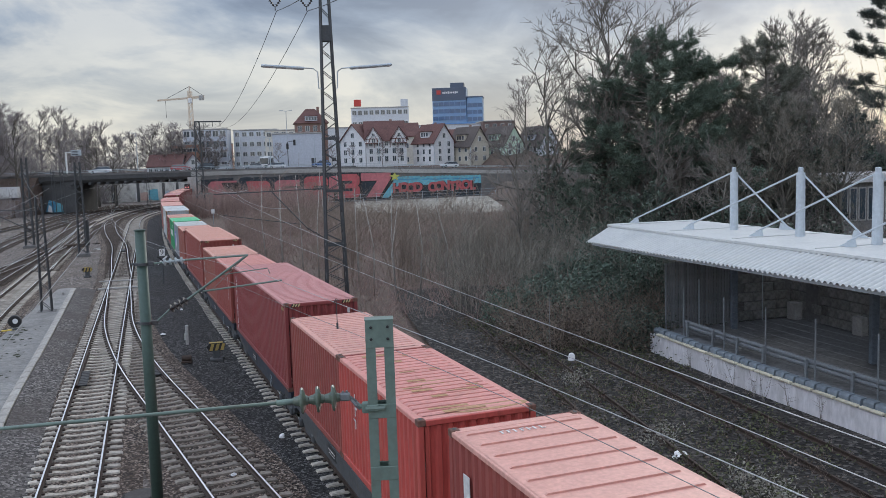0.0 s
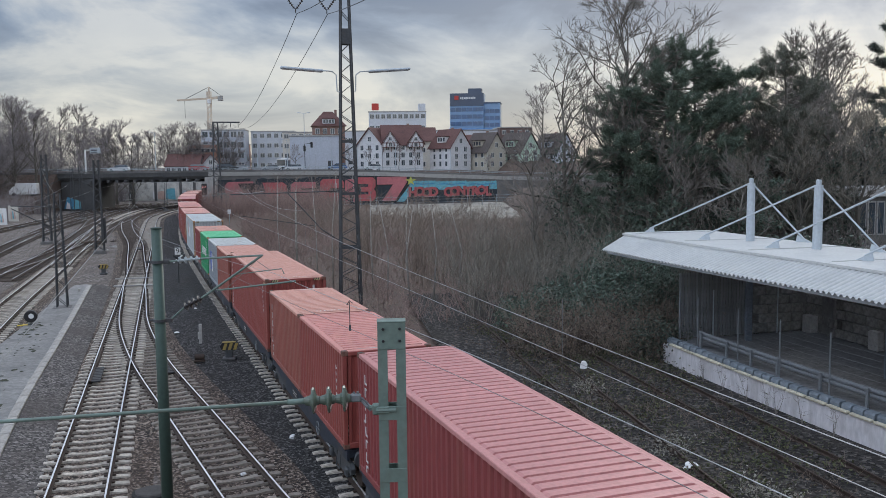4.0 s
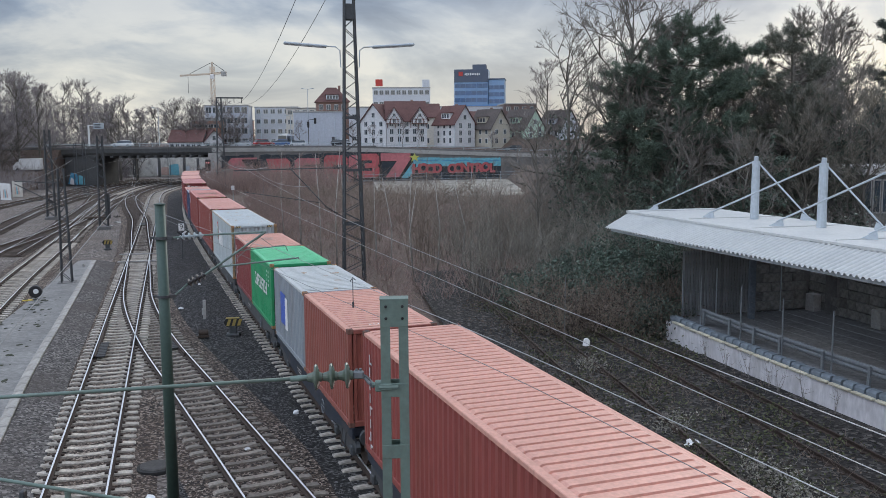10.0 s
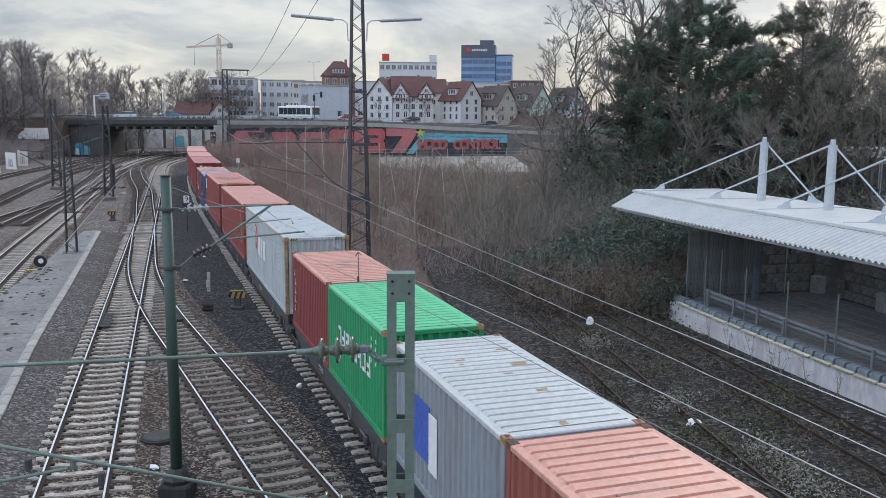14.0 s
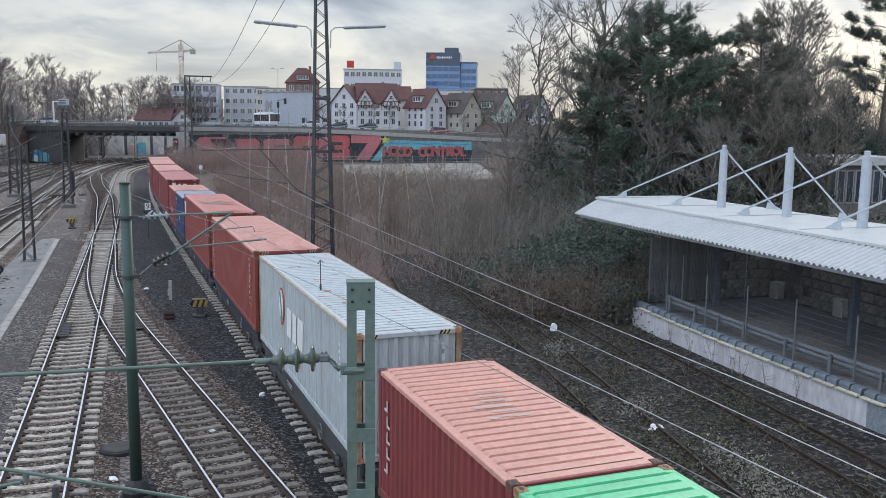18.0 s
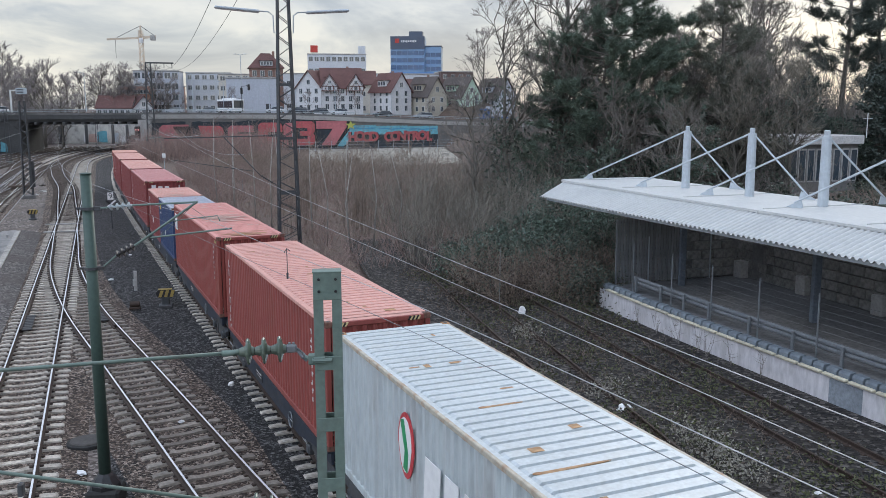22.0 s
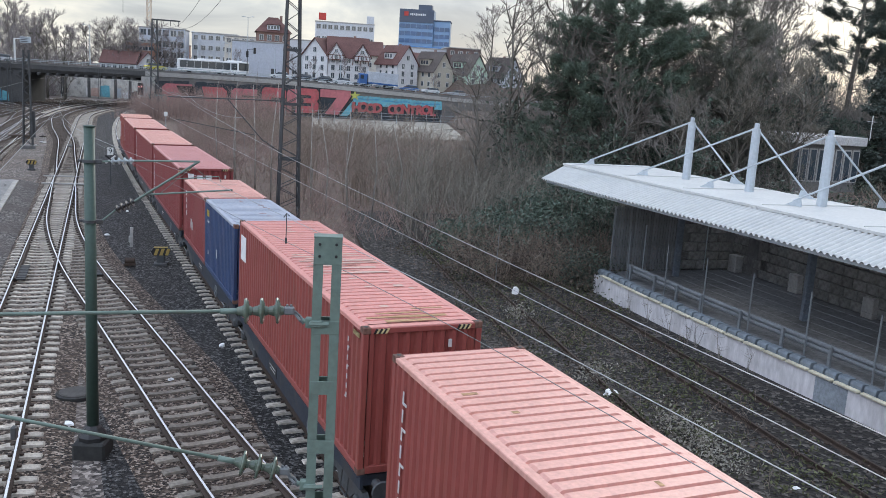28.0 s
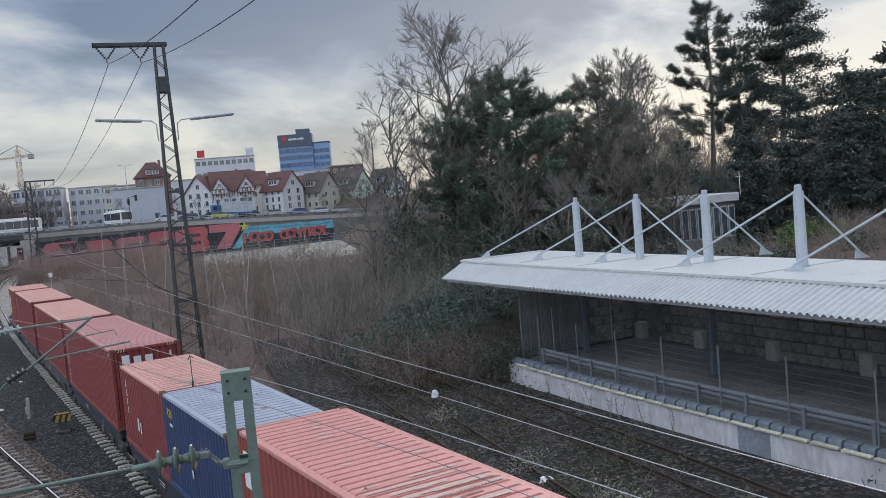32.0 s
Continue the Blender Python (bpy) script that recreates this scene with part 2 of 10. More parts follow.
CONCRETE = material("concrete", (0.42, 0.41, 0.39), 0.9, 0, 0.75, 1.12, 6, 0.5, 0.2, 50, dirt=(0.13, 0.12, 0.11), dirt_amount=0.5, dirt_scale=0.5)
CONCRETE_DARK = material("weathered_concrete", (0.19, 0.185, 0.18), 0.9, 0, 0.7, 1.15, 5, 0.4, 0.2, 40, dirt=(0.07, 0.065, 0.06), dirt_amount=0.6, dirt_scale=0.35)
KERB = material("pale_kerb_stone", (0.38, 0.36, 0.33), 0.85, 0, 0.75, 1.12, 8, 1.2, 0.2, 40, vary=0.1, dirt=(0.2, 0.18, 0.16), dirt_amount=0.5)
WET = material("wet_asphalt", (0.21, 0.204, 0.195), 0.5, 0, 0.6, 1.25, 5, 0.5, 0.15, 60, dirt=(0.07, 0.07, 0.07), dirt_amount=0.7, dirt_scale=1.4)
ASPHALT = material("asphalt", (0.085, 0.085, 0.09), 0.85, 0, 0.75, 1.2, 20, 0.5, 0.2, 80)
GREEN_STEEL = material("grey_green_painted_steel", (0.155, 0.215, 0.185), 0.5, 0.1, 0.85, 1.1, 14, 1.6, 0.08, 60, dirt=(0.10, 0.08, 0.06), dirt_amount=0.35, dirt_scale=4)
POLE_GREEN = material("dark_green_painted_steel", (0.05, 0.085, 0.07), 0.5, 0.1, 0.85, 1.1, 14, 1.6, 0.08)
DARK_STEEL = material("dark_grey_steel", (0.075, 0.08, 0.085), 0.6, 0.3, 0.75, 1.2, 10, 1.5, 0.1, dirt=(0.10, 0.06, 0.04), dirt_amount=0.3)
GALV = material("galvanised_steel", (0.40, 0.45, 0.47), 0.5, 0.3, 0.85, 1.08, 12, 2, 0.05)
GREY_PAINT = material("grey_painted_steel", (0.48, 0.53, 0.57), 0.5, 0.1, 0.88, 1.06, 8, 1.2, 0.04)
WIRE = material("grey_copper_wire", (0.24, 0.25, 0.25), 0.5, 0.5, bump=0)
WIRE_BRIGHT = material("bright_aluminium_wire", (0.52, 0.53, 0.54), 0.4, 0.6, bump=0)
INSULATOR = material("olive_glazed_porcelain", (0.10, 0.13, 0.10), 0.22, 0, 0.85, 1.1, 8, 2, 0.03)
BROWN_INSULATOR = material("dark_insulator", (0.035, 0.03, 0.03), 0.3, 0, bump=0)
ROOF_WHITE = material("white_corrugated_sheet", (0.53, 0.535, 0.52), 0.95, 0.0, 0.9, 1.04, 6, 0.6, 0.03, dirt=(0.40, 0.41, 0.41), dirt_amount=0.5, dirt_scale=0.7)
PLASTER = material("stained_white_plaster", (0.70, 0.68, 0.69), 0.9, 0, 0.72, 1.08, 5, 0.7, 0.2, 30, dirt=(0.26, 0.24, 0.22), dirt_amount=0.6, dirt_scale=0.8, stretch=(1, 1, 0.35))
EDGE_YELLOW = material("worn_cream_edge_tile", (0.60, 0.55, 0.42), 0.85, 0, 0.75, 1.1, 8, 2, 0.1, vary=0.16)
EDGE_GREY = material("grey_edge_block", (0.17, 0.20, 0.225), 0.85, 0, 0.8, 1.1, 8, 2, 0.1, vary=0.12)
PLATFORM_TOP = material("dark_platform_asphalt", (0.135, 0.137, 0.14), 0.9, 0, 0.65, 1.25, 6, 0.5, 0.15, dirt=(0.05, 0.05, 0.05), dirt_amount=0.7, dirt_scale=0.8)
STONE = material("grey_ashlar_stone", (0.235, 0.23, 0.215), 0.9, 0, 0.6, 1.25, 5, 1.2, 0.4, 25, vary=0.2, dirt=(0.07, 0.065, 0.06), dirt_amount=0.6)
BLACK = material("black_paint", (0.018, 0.018, 0.02), 0.5, bump=0.03)
WHITE = material("white_paint", (0.78, 0.78, 0.77), 0.55, 0, 0.9, 1.03, 6, 1, 0.03)
YELLOW = material("yellow_paint", (0.70, 0.50, 0.06), 0.55, 0, 0.8, 1.05, 6, 1, 0.05, dirt=(0.2, 0.15, 0.08), dirt_amount=0.4)
RED = material("red_paint", (0.55, 0.06, 0.045), 0.5, 0, 0.85, 1.05, 6, 1, 0.03)
WAGON_BLUE = material("dark_blue_wagon_steel", (0.030, 0.038, 0.055), 0.6, 0.2, 0.75, 1.2, 8, 1.2, 0.1, dirt=(0.09, 0.075, 0.06), dirt_amount=0.6)
WAGON_GREY = material("dirty_grey_wagon_steel", (0.075, 0.08, 0.085), 0.65, 0.2, 0.75, 1.2, 8, 1.2, 0.1, dirt=(0.10, 0.08, 0.06), dirt_amount=0.5)
BARK = material("dark_bark", (0.15, 0.135, 0.115), 0.9, 0, 0.65, 1.25, 5, 0.6, 0.4, 20)
TWIG = island_vary(material("brown_twigs", (0.24, 0.19, 0.152), 0.9, 0, 0.8, 1.15, 3, 0.3, 0.0))
TWIG_GREY = island_vary(material("grey_brown_twigs", (0.20, 0.18, 0.16), 0.9, 0, 0.8, 1.15, 3, 0.3, 0.0))
TWIG_RED = island_vary(material("reddish_scrub_twigs", (0.285, 0.205, 0.178), 0.9, 0, 0.8, 1.2, 3, 0.12, 0.0))
BIRCH = material("pale_birch_bark", (0.48, 0.45, 0.41), 0.85, 0, 0.55, 1.1, 9, 2, 0.2)
LEAF_DARK = island_vary(material("dark_evergreen_leaves", (0.085, 0.118, 0.088), 0.55, 0, 0.7, 1.3, 2, 0.4, 0.0), 0.55, 1.5)
LEAF_IVY = island_vary(material("ivy_leaves", (0.062, 0.082, 0.06), 0.5, 0, 0.7, 1.3, 2, 0.4, 0.0), 0.5, 1.6)
LEAF_BRIGHT = island_vary(material("fresh_green_leaves", (0.10, 0.16, 0.04), 0.6, 0, 0.8, 1.2, 2, 0.4, 0.0), 0.6, 1.4)
NEEDLE = island_vary(material("dark_needles", (0.058, 0.074, 0.062), 0.7, 0, 0.7, 1.3, 2, 0.3, 0.0), 0.5, 1.5)
NEEDLE_DULL = island_vary(material("dull_olive_needles", (0.14, 0.145, 0.115), 0.75, 0, 0.7, 1.3, 2, 0.3, 0.0), 0.6, 1.4)
NEEDLE_GREEN = island_vary(material("deep_green_needles", (0.112, 0.15, 0.112), 0.7, 0, 0.7, 1.3, 2, 0.3, 0.0), 0.5, 1.6)
WEED = island_vary(material("weeds_and_grass", (0.08, 0.085, 0.04), 0.8, 0, 0.75, 1.25, 2, 0.4, 0.0), 0.5, 1.5)
LANTERN_YELLOW = material("dull_signal_yellow", (0.40, 0.29, 0.08), 0.7, 0, 0.7, 1.1, 6, 1, 0.05, dirt=(0.12, 0.09, 0.05), dirt_amount=0.6)
DULL_GALV = material("dull_weathered_zinc", (0.20, 0.215, 0.225), 0.65, 0.2, 0.8, 1.1, 12, 2, 0.05)


# ---- building helpers ----
class Geo:
    """Vertices and faces of one part."""

    def __init__(self):
        self.v, self.f = [], []

    def add(self, verts, faces, m=None):
        k = len(self.v)
        self.v += [tuple(m @ Vector(p)) for p in verts] if m else [tuple(p) for p in verts]
        self.f += [tuple(i + k for i in q) for q in faces]
        return self

    def box(self, c, size, ch=0.0, m=None):
        """A box with its edges chamfered by ch."""
        (x, y, z), (a, b, d) = c, (size[0] / 2, size[1] / 2, size[2] / 2)
        if ch <= 0:
            vs = [(x + i * a, y + j * b, z + k * d) for i in (-1, 1) for j in (-1, 1) for k in (-1, 1)]
            return self.add(vs, [(0, 1, 3, 2), (4, 6, 7, 5), (0, 4, 5, 1), (2, 3, 7, 6), (0, 2, 6, 4), (1, 5, 7, 3)], m)
        ch = min(ch, a * 0.9, b * 0.9, d * 0.9)
        vs, idx = [], {}
        for i in (-1, 1):
            for j in (-1, 1):
                for k in (-1, 1):
                    for ax in range(3):
                        p = [i * (a - ch), j * (b - ch), k * (d - ch)]
                        p[ax] += (i, j, k)[ax] * ch
                        idx[i, j, k, ax] = len(vs)
                        vs.append((x + p[0], y + p[1], z + p[2]))
        fs = []
        for s in (-1, 1):
            fs.append([idx[s, j, k, 0] for j, k in ((-1, -1), (1, -1), (1, 1), (-1, 1))][::s])
            fs.append([idx[i, s, k, 1] for i, k in ((-1, -1), (-1, 1), (1, 1), (1, -1))][::s])
            fs.append([idx[i, j, s, 2] for i, j in ((-1, -1), (1, -1), (1, 1), (-1, 1))][::s])
        for s in (-1, 1):
            for u in (-1, 1):
                fs.append((idx[s, u, -1, 0], idx[s, u, 1, 0], idx[s, u, 1, 1], idx[s, u, -1, 1]))
                fs.append((idx[s, -1, u, 0], idx[s, 1, u, 0], idx[s, 1, u, 2], idx[s, -1, u, 2]))
                fs.append((idx[-1, s, u, 1], idx[1, s, u, 1], idx[1, s, u, 2], idx[-1, s, u, 2]))
        fs += [tuple(idx[i, j, k, ax] for ax in range(3)) for i in (-1, 1) for j in (-1, 1) for k in (-1, 1)]
        return self.add(vs, fs, m)

    def tube(self, pts, r, n=6, r_end=None, caps=True):
        """A tube along points, tapering to r_end."""
        pts = [Vector(p) for p in pts]
        k0, count = len(self.v), len(pts)
        for i, p in enumerate(pts):
            d = (pts[min(i + 1, count - 1)] - pts[max(i - 1, 0)]).normalized()
            side = d.cross(Vector((0, 0, 1)) if abs(d.z) < 0.95 else Vector((0, 1, 0))).normalized()
            up = side.cross(d)
            rr = r if r_end is None else r + (r_end - r) * i / max(1, count - 1)
            for j in range(n):
                a = 2 * math.pi * j / n
                self.v.append(tuple(p + side * (rr * math.cos(a)) + up * (rr * math.sin(a))))
        for i in range(count - 1):
            for j in range(n):
                a, b = k0 + i * n + j, k0 + i * n + (j + 1) % n
                self.f.append((a, b, b + n, a + n))
        if caps:
            self.f.append(tuple(range(k0 + n - 1, k0 - 1, -1)))
            self.f.append(tuple(range(k0 + (count - 1) * n, k0 + count * n)))
        return self

    def beam(self, a, b, w, h=None):
        """A square bar from a to b."""
        a, b = Vector(a), Vector(b)
        d = b - a
        q = d.to_track_quat("Z", "Y").to_matrix().to_4x4()
        return self.box((0, 0, d.length / 2), (w, h or w, d.length), 0, Matrix.Translation(a) @ q)

    def lathe(self, profile, n=16, m=None):
        """A turned body round z: profile rows of (radius, z)."""
        vs = [(r * math.cos(2 * math.pi * j / n), r * math.sin(2 * math.pi * j / n), z) for r, z in profile for j in range(n)]
        fs = [(i * n + j, i * n + (j + 1) % n, (i + 1) * n + (j + 1) % n, (i + 1) * n + j) for i in range(len(profile) - 1) for j in range(n)]
        fs += [tuple(range(n - 1, -1, -1)), tuple(range((len(profile) - 1) * n, len(profile) * n))]
        return self.add(vs, fs, m)

    def prism(self, outline, y0, y1, m=None):
        """An outline of (x, z) drawn out from y0 to y1."""
        n = len(outline)
        vs = [(x, y, z) for y in (y0, y1) for x, z in outline]
        fs = [(i, i + n, (i + 1) % n + n, (i + 1) % n) for i in range(n)]
        fs += [tuple(range(n)), tuple(range(2 * n - 1, n - 1, -1))]
        return self.add(vs, fs, m)

    def sweep(self, rows, closed=True, caps=True):
        """Rows of equal cross-sections joined along."""
        n, k0 = len(rows[0]), len(self.v)
        for r in rows:
            self.v += [tuple(p) for p in r]
        for i in range(len(rows) - 1):
            for j in range(n if closed else n - 1):
                a, b = k0 + i * n + j, k0 + i * n + (j + 1) % n
                self.f.append((a, b, b + n, a + n))
        if closed and caps:
            self.f.append(tuple(range(k0 + n - 1, k0 - 1, -1)))
            self.f.append(tuple(range(k0 + (len(rows) - 1) * n, k0 + len(rows) * n)))
        return self

    def data(self, name, mat, smooth=False, fix=True):
        me = bpy.data.meshes.new(name)
        me.from_pydata(self.v, [], self.f)
        if fix:
            bm = bmesh.new()
            bm.from_mesh(me)
            bmesh.ops.recalc_face_normals(bm, faces=bm.faces)
            bm.to_mesh(me)
            bm.free()
        if mat:
            me.materials.append(mat)
        if smooth:
            me.shade_smooth()
        return me


def thing(name, m, label="", category="", group="", kind=""):
    """An Empty at a thing's base, to which its parts belong."""
    ob = new(name)
    ob.matrix_world = m
    ob.empty_display_size = 0.2
    return tagged(ob, label, category, group, kind)


def part(name, geo, mat, parent, label="", smooth=False, m=None, kind="", fix=True):
    """One mesh part under a thing or under a part; geo is a Geo or a finished mesh."""
    ob = new(name, geo.data(name, mat, smooth, fix) if isinstance(geo, Geo) else geo)
    ob.parent = parent
    if m is not None:
        ob.matrix_basis = m
    return tagged(ob, label, kind=kind)


def solo(name, geo, mat, label="", category="", group="", kind="", smooth=False, m=None, fix=True):
    """A thing that is one mesh."""
    ob = new(name, geo.data(name, mat, smooth, fix) if isinstance(geo, Geo) else geo)
    if m is not None:
        ob.matrix_world = m
    return tagged(ob, label, category, group, kind)


class Line:
    """A smooth line in plan through points, with its length along it."""

    def __init__(self, pts, step=0.5):
        pts = np.array(pts, float)
        t = np.concatenate([[0], np.cumsum(np.hypot(*np.diff(pts[:, :2], axis=0).T))])
        n = max(2, int(t[-1] / step))
        u = np.linspace(0, t[-1], n)
        tang = np.gradient(pts, t, axis=0) if len(pts) > 2 else np.repeat((pts[1:] - pts[:-1]) / t[-1], 2, 0)
        i = np.clip(np.searchsorted(t, u, "right") - 1, 0, len(t) - 2)
        h = t[i + 1] - t[i]
        s = ((u - t[i]) / h)[:, None]
        self.p = (2 * s**3 - 3 * s**2 + 1) * pts[i] + (s**3 - 2 * s**2 + s) * h[:, None] * tang[i] + (-2 * s**3 + 3 * s**2) * pts[i + 1] + (s**3 - s**2) * h[:, None] * tang[i + 1]
        self.s = np.concatenate([[0], np.cumsum(np.hypot(*np.diff(self.p[:, :2], axis=0).T))])
        self.long = self.s[-1]

    def at(self, s):
        return np.array([np.interp(s, self.s, self.p[:, k]) for k in range(self.p.shape[1])])

    def turn(self, s, d=0.4):
        """Heading in radians from +y to the left."""
        a, b = self.at(max(0, s - d)), self.at(min(self.long, s + d))
        return math.atan2(-(b - a)[0], (b - a)[1])

    def spot(self, s):
        p, a = self.at(s), self.turn(s)
        return Matrix.Translation((p[0], p[1], 0)) @ Matrix.Rotation(a, 4, "Z")

    def y(self, y):
        """Length along at which the line reaches y."""
        return float(np.interp(y, self.p[:, 1], self.s))


def lettering(text, size, depth=0.0, bold=0.0):
    """A mesh of letters of the built-in font, lying in x, z, its middle at the origin."""
    c = bpy.data.curves.new("lettering", "FONT")
    c.body, c.size, c.align_x, c.align_y, c.extrude, c.resolution_u = text, size, "CENTER", "CENTER", depth, 3
    c.offset = bold
    ob = bpy.data.objects.new("lettering", c)
    me = bpy.data.meshes.new_from_object(ob)
    bpy.data.objects.remove(ob)
    me.transform(Matrix.Rotation(radians(90), 4, "X"))
    return me


# ---- plan: lines of the tracks, from near to far ----
def train_edge(y):
    return 5.319 - 0.3594 * y - 3.1745e-4 * y**2 + 2.962e-6 * y**3


def train_mid(y):
    slope = -0.3594 - 6.349e-4 * y + 8.886e-6 * y**2
    return train_edge(y) + 1.22 * math.hypot(1, slope)


LINE_T = Line([(train_mid(y), y) for y in range(-146, 191, 6)] + [(-53.6, 210), (-52.6, 231)])
TRACK_START = LINE_T.y(0.0)
LINE_A = Line([(-2.75 - 0.3215 * y, y) for y in range(-6, 150, 12)] + [(-51.2, 152), (-55.8, 184), (-57, 215), (-56, 231)])
LINE_B = Line([(12.5, -14), (8.0, -4.5), (4.3, 3), (0.9, 10.5), (-3.7, 19.3), (-6.45, 24.7), (-8.85, 29.4), (-13.7, 39), (-17.6, 48), (-20.75, 56.8), (-23.95, 66)])
LINE_C = Line([(-25.6, 71), (-29.95, 83), (-35.6, 98.7), (-45.2, 122.5), (-53.5, 146), (-60, 181), (-61.5, 215), (-61, 231)])
LINE_D = Line([(-13.2, 10), (-19.5, 30), (-24.95, 46.1), (-28.4, 56.5), (-32.2, 68.8), (-39.5, 92), (-47.3, 116), (-56.6, 146), (-64, 182), (-66, 215), (-66, 231)])
LINE_E = Line([(-28, 33), (-35.5, 62), (-37.8, 72.7), (-39.5, 84), (-42.3, 98), (-46.4, 113)])
LINE_F = Line([(-31, 40), (-41.5, 72), (-47.8, 92), (-53.7, 110.6), (-60.5, 133.3), (-65, 150), (-71, 182), (-73, 213)])
LINE_G = Line([(-47, 60), (-55, 90), (-62, 115), (-68.6, 150), (-74.4, 186), (-76.5, 213)])
LINE_H = Line([(-34.5, 66), (-43.5, 98), (-51, 122), (-60.6, 150), (-67.3, 182), (-69.5, 213)])
LINE_S1 = Line([(9.3, 4), (7.6, 14), (6.08, 24.2), (5.2, 30), (3.74, 38.8), (2.4, 47), (0.6, 60)])
LINE_S2 = Line([(14.6, 6), (12.6, 15), (11.2, 21), (10.55, 24), (9.72, 27.5), (8.0, 35), (6.2, 43), (4.6, 50)])
LINE_EDGE = Line([(20.0, 2), (17.45, 10), (15.6, 16), (14.4, 19.8), (13.62, 22.3), (12.75, 25.1), (11.5, 29.2), (10.32, 33.4), (9.15, 38.0)])

# ---- ground: one sheet to the horizon ----
def ground_height(x, y):
    """Railway yard flat; a bank rises under the trees; the town beyond the road lies higher."""
    z = -0.42
    if y > 6 and x > 12:
        t = min(1, max(0, (x - (24 - 0.2 * (y - 20))) / 14))
        z += 3.2 * t * t * (3 - 2 * t)
    t = min(1, max(0, (y - float(np.interp(x, [-52, -20, -3, 11, 30, 60], [192, 200, 204, 211, 220, 234]))) / 20))
    z += 7.4 * t * t * (3 - 2 * t) * min(1, max(0, (70 - x) / 40)) * min(1, max(0, abs(x + 74) - 26) / 4)      # the railway runs on in a cutting
    return z


def top_height(x, y):
    """The level on which plants stand: the ground, or the old ballast of the sidings."""
    return max(ground_height(x, y), -0.19) if y < 56 and x < 13 else ground_height(x, y)


g = Geo()
xs = [-3000, -1200, -500, -250, -160, -120] + list(range(-100, 101, 4)) + [120, 160, 250, 500, 1200, 3000]
ys = [-1500, -400, -120, -60, -30] + list(range(-20, 241, 4)) + [260, 300, 400, 700, 1500, 3500]
for y in ys:
    for x in xs:
        g.v.append((x, y, ground_height(x, y) + (0.04 * noise.noise((x * 0.2, y * 0.2, 0)) if abs(x) < 100 else 0)))
w = len(xs)
g.f = [(j * w + i, j * w + i + 1, (j + 1) * w + i + 1, (j + 1) * w + i) for j in range(len(ys) - 1) for i in range(w - 1)]
solo("ground", g, SCRUB_SOIL, "brown leaf litter and bare soil ground", "ground", kind="structure", fix=False)


def strip(name, line, s0, s1, left, right, z, mat, label, thick=0.06, step=1.5, slope=0.0):
    """A flat bed along a line, from left to right of it, with sloping sides."""
    rows = []
    for s in np.arange(s0, s1 + step, step):
        s = min(s, s1)
        m = line.spot(s)
        rows.append([m @ Vector(p) for p in ((left - slope, 0, z - thick), (left, 0, z), (right, 0, z), (right + slope, 0, z - thick))])
    return solo(name, Geo().sweep(rows), mat, label, "ground", kind="structure")


# wide gravel field of the yard, with the beds of the tracks on it
strip("yard", LINE_A, 0.5, LINE_A.long - 1, -40, 6.0, -0.262, SOIL, "grey-brown gravel and cinder yard between the tracks", 0.03, 6)
strip("cess", LINE_T, LINE_T.y(-19), LINE_T.long - 1, -5.5, 2.3, -0.252, BALLAST_DARK, "dark grey coarse ballast beside the train's track", 0.05, 3, 0.3)
strip("siding_field", LINE_S1, 0.5, LINE_S1.long - 0.5, -3.6, 7.6, -0.156, SIDING_SOIL, "overgrown old ballast of disused sidings", 0.05, 3, 0.2)
strip("station_bed", LINE_S2, 0.3, LINE_S2.long - 0.5, -2.0, 2.9, -0.146, SIDING_SOIL, "dark weedy ballast below the platform wall", 0.05, 2, 0.1)


# ---- tracks ----
def rail_profile(x):
    return [(x - 0.07, -0.155), (x + 0.07, -0.155), (x + 0.07, -0.135), (x + 0.012, -0.11), (x + 0.012, -0.045), (x + 0.035, -0.03), (x + 0.036, -0.006), (x + 0.028, 0.0), (x - 0.028, 0.0), (x - 0.036, -0.006), (x - 0.035, -0.03), (x - 0.012, -0.045), (x - 0.012, -0.11), (x - 0.07, -0.135)]


def sleeper_geo(half=1.3, w=0.27):
    """A concrete sleeper: sunken in the middle, sloping shoulders, rail seats."""
    rows = []
    for x, top, hw in ((-half, -0.24, w * 0.46), (-half + 0.05, -0.185, w * 0.42), (-0.95, -0.165, w * 0.42), (-0.5, -0.16, w * 0.42), (-0.35, -0.185, w * 0.36), (0.35, -0.185, w * 0.36), (0.5, -0.16, w * 0.42), (0.95, -0.165, w * 0.42), (half - 0.05, -0.185, w * 0.42), (half, -0.24, w * 0.46)):
        rows.append([(x, -hw - 0.03, -0.32), (x, -hw, top), (x, hw, top), (x, hw + 0.03, -0.32)])
    return Geo().sweep(rows)


SLEEPER_MESH = sleeper_geo().data("sleeper", SLEEPER)
BROWN_MESH = sleeper_geo().data("sleeper", material("oily_brown_sleeper", (0.25, 0.22, 0.185), 0.9, 0, 0.65, 1.25, 12, 1.5, 0.3, 60, vary=0.28, dirt=(0.09, 0.065, 0.045), dirt_amount=0.6))
WOOD_MESH = Geo().box((0, 0, -0.24), (2.6, 0.25, 0.16), 0.015).data("sleeper", WOOD_SLEEPER)
CLIP = Geo()
for sx in (-0.7535, 0.7535):
    for d in (-0.12, 0.12):
        CLIP.box((sx + d, 0, -0.135), (0.09, 0.12, 0.05), 0.012)


BEDS = []


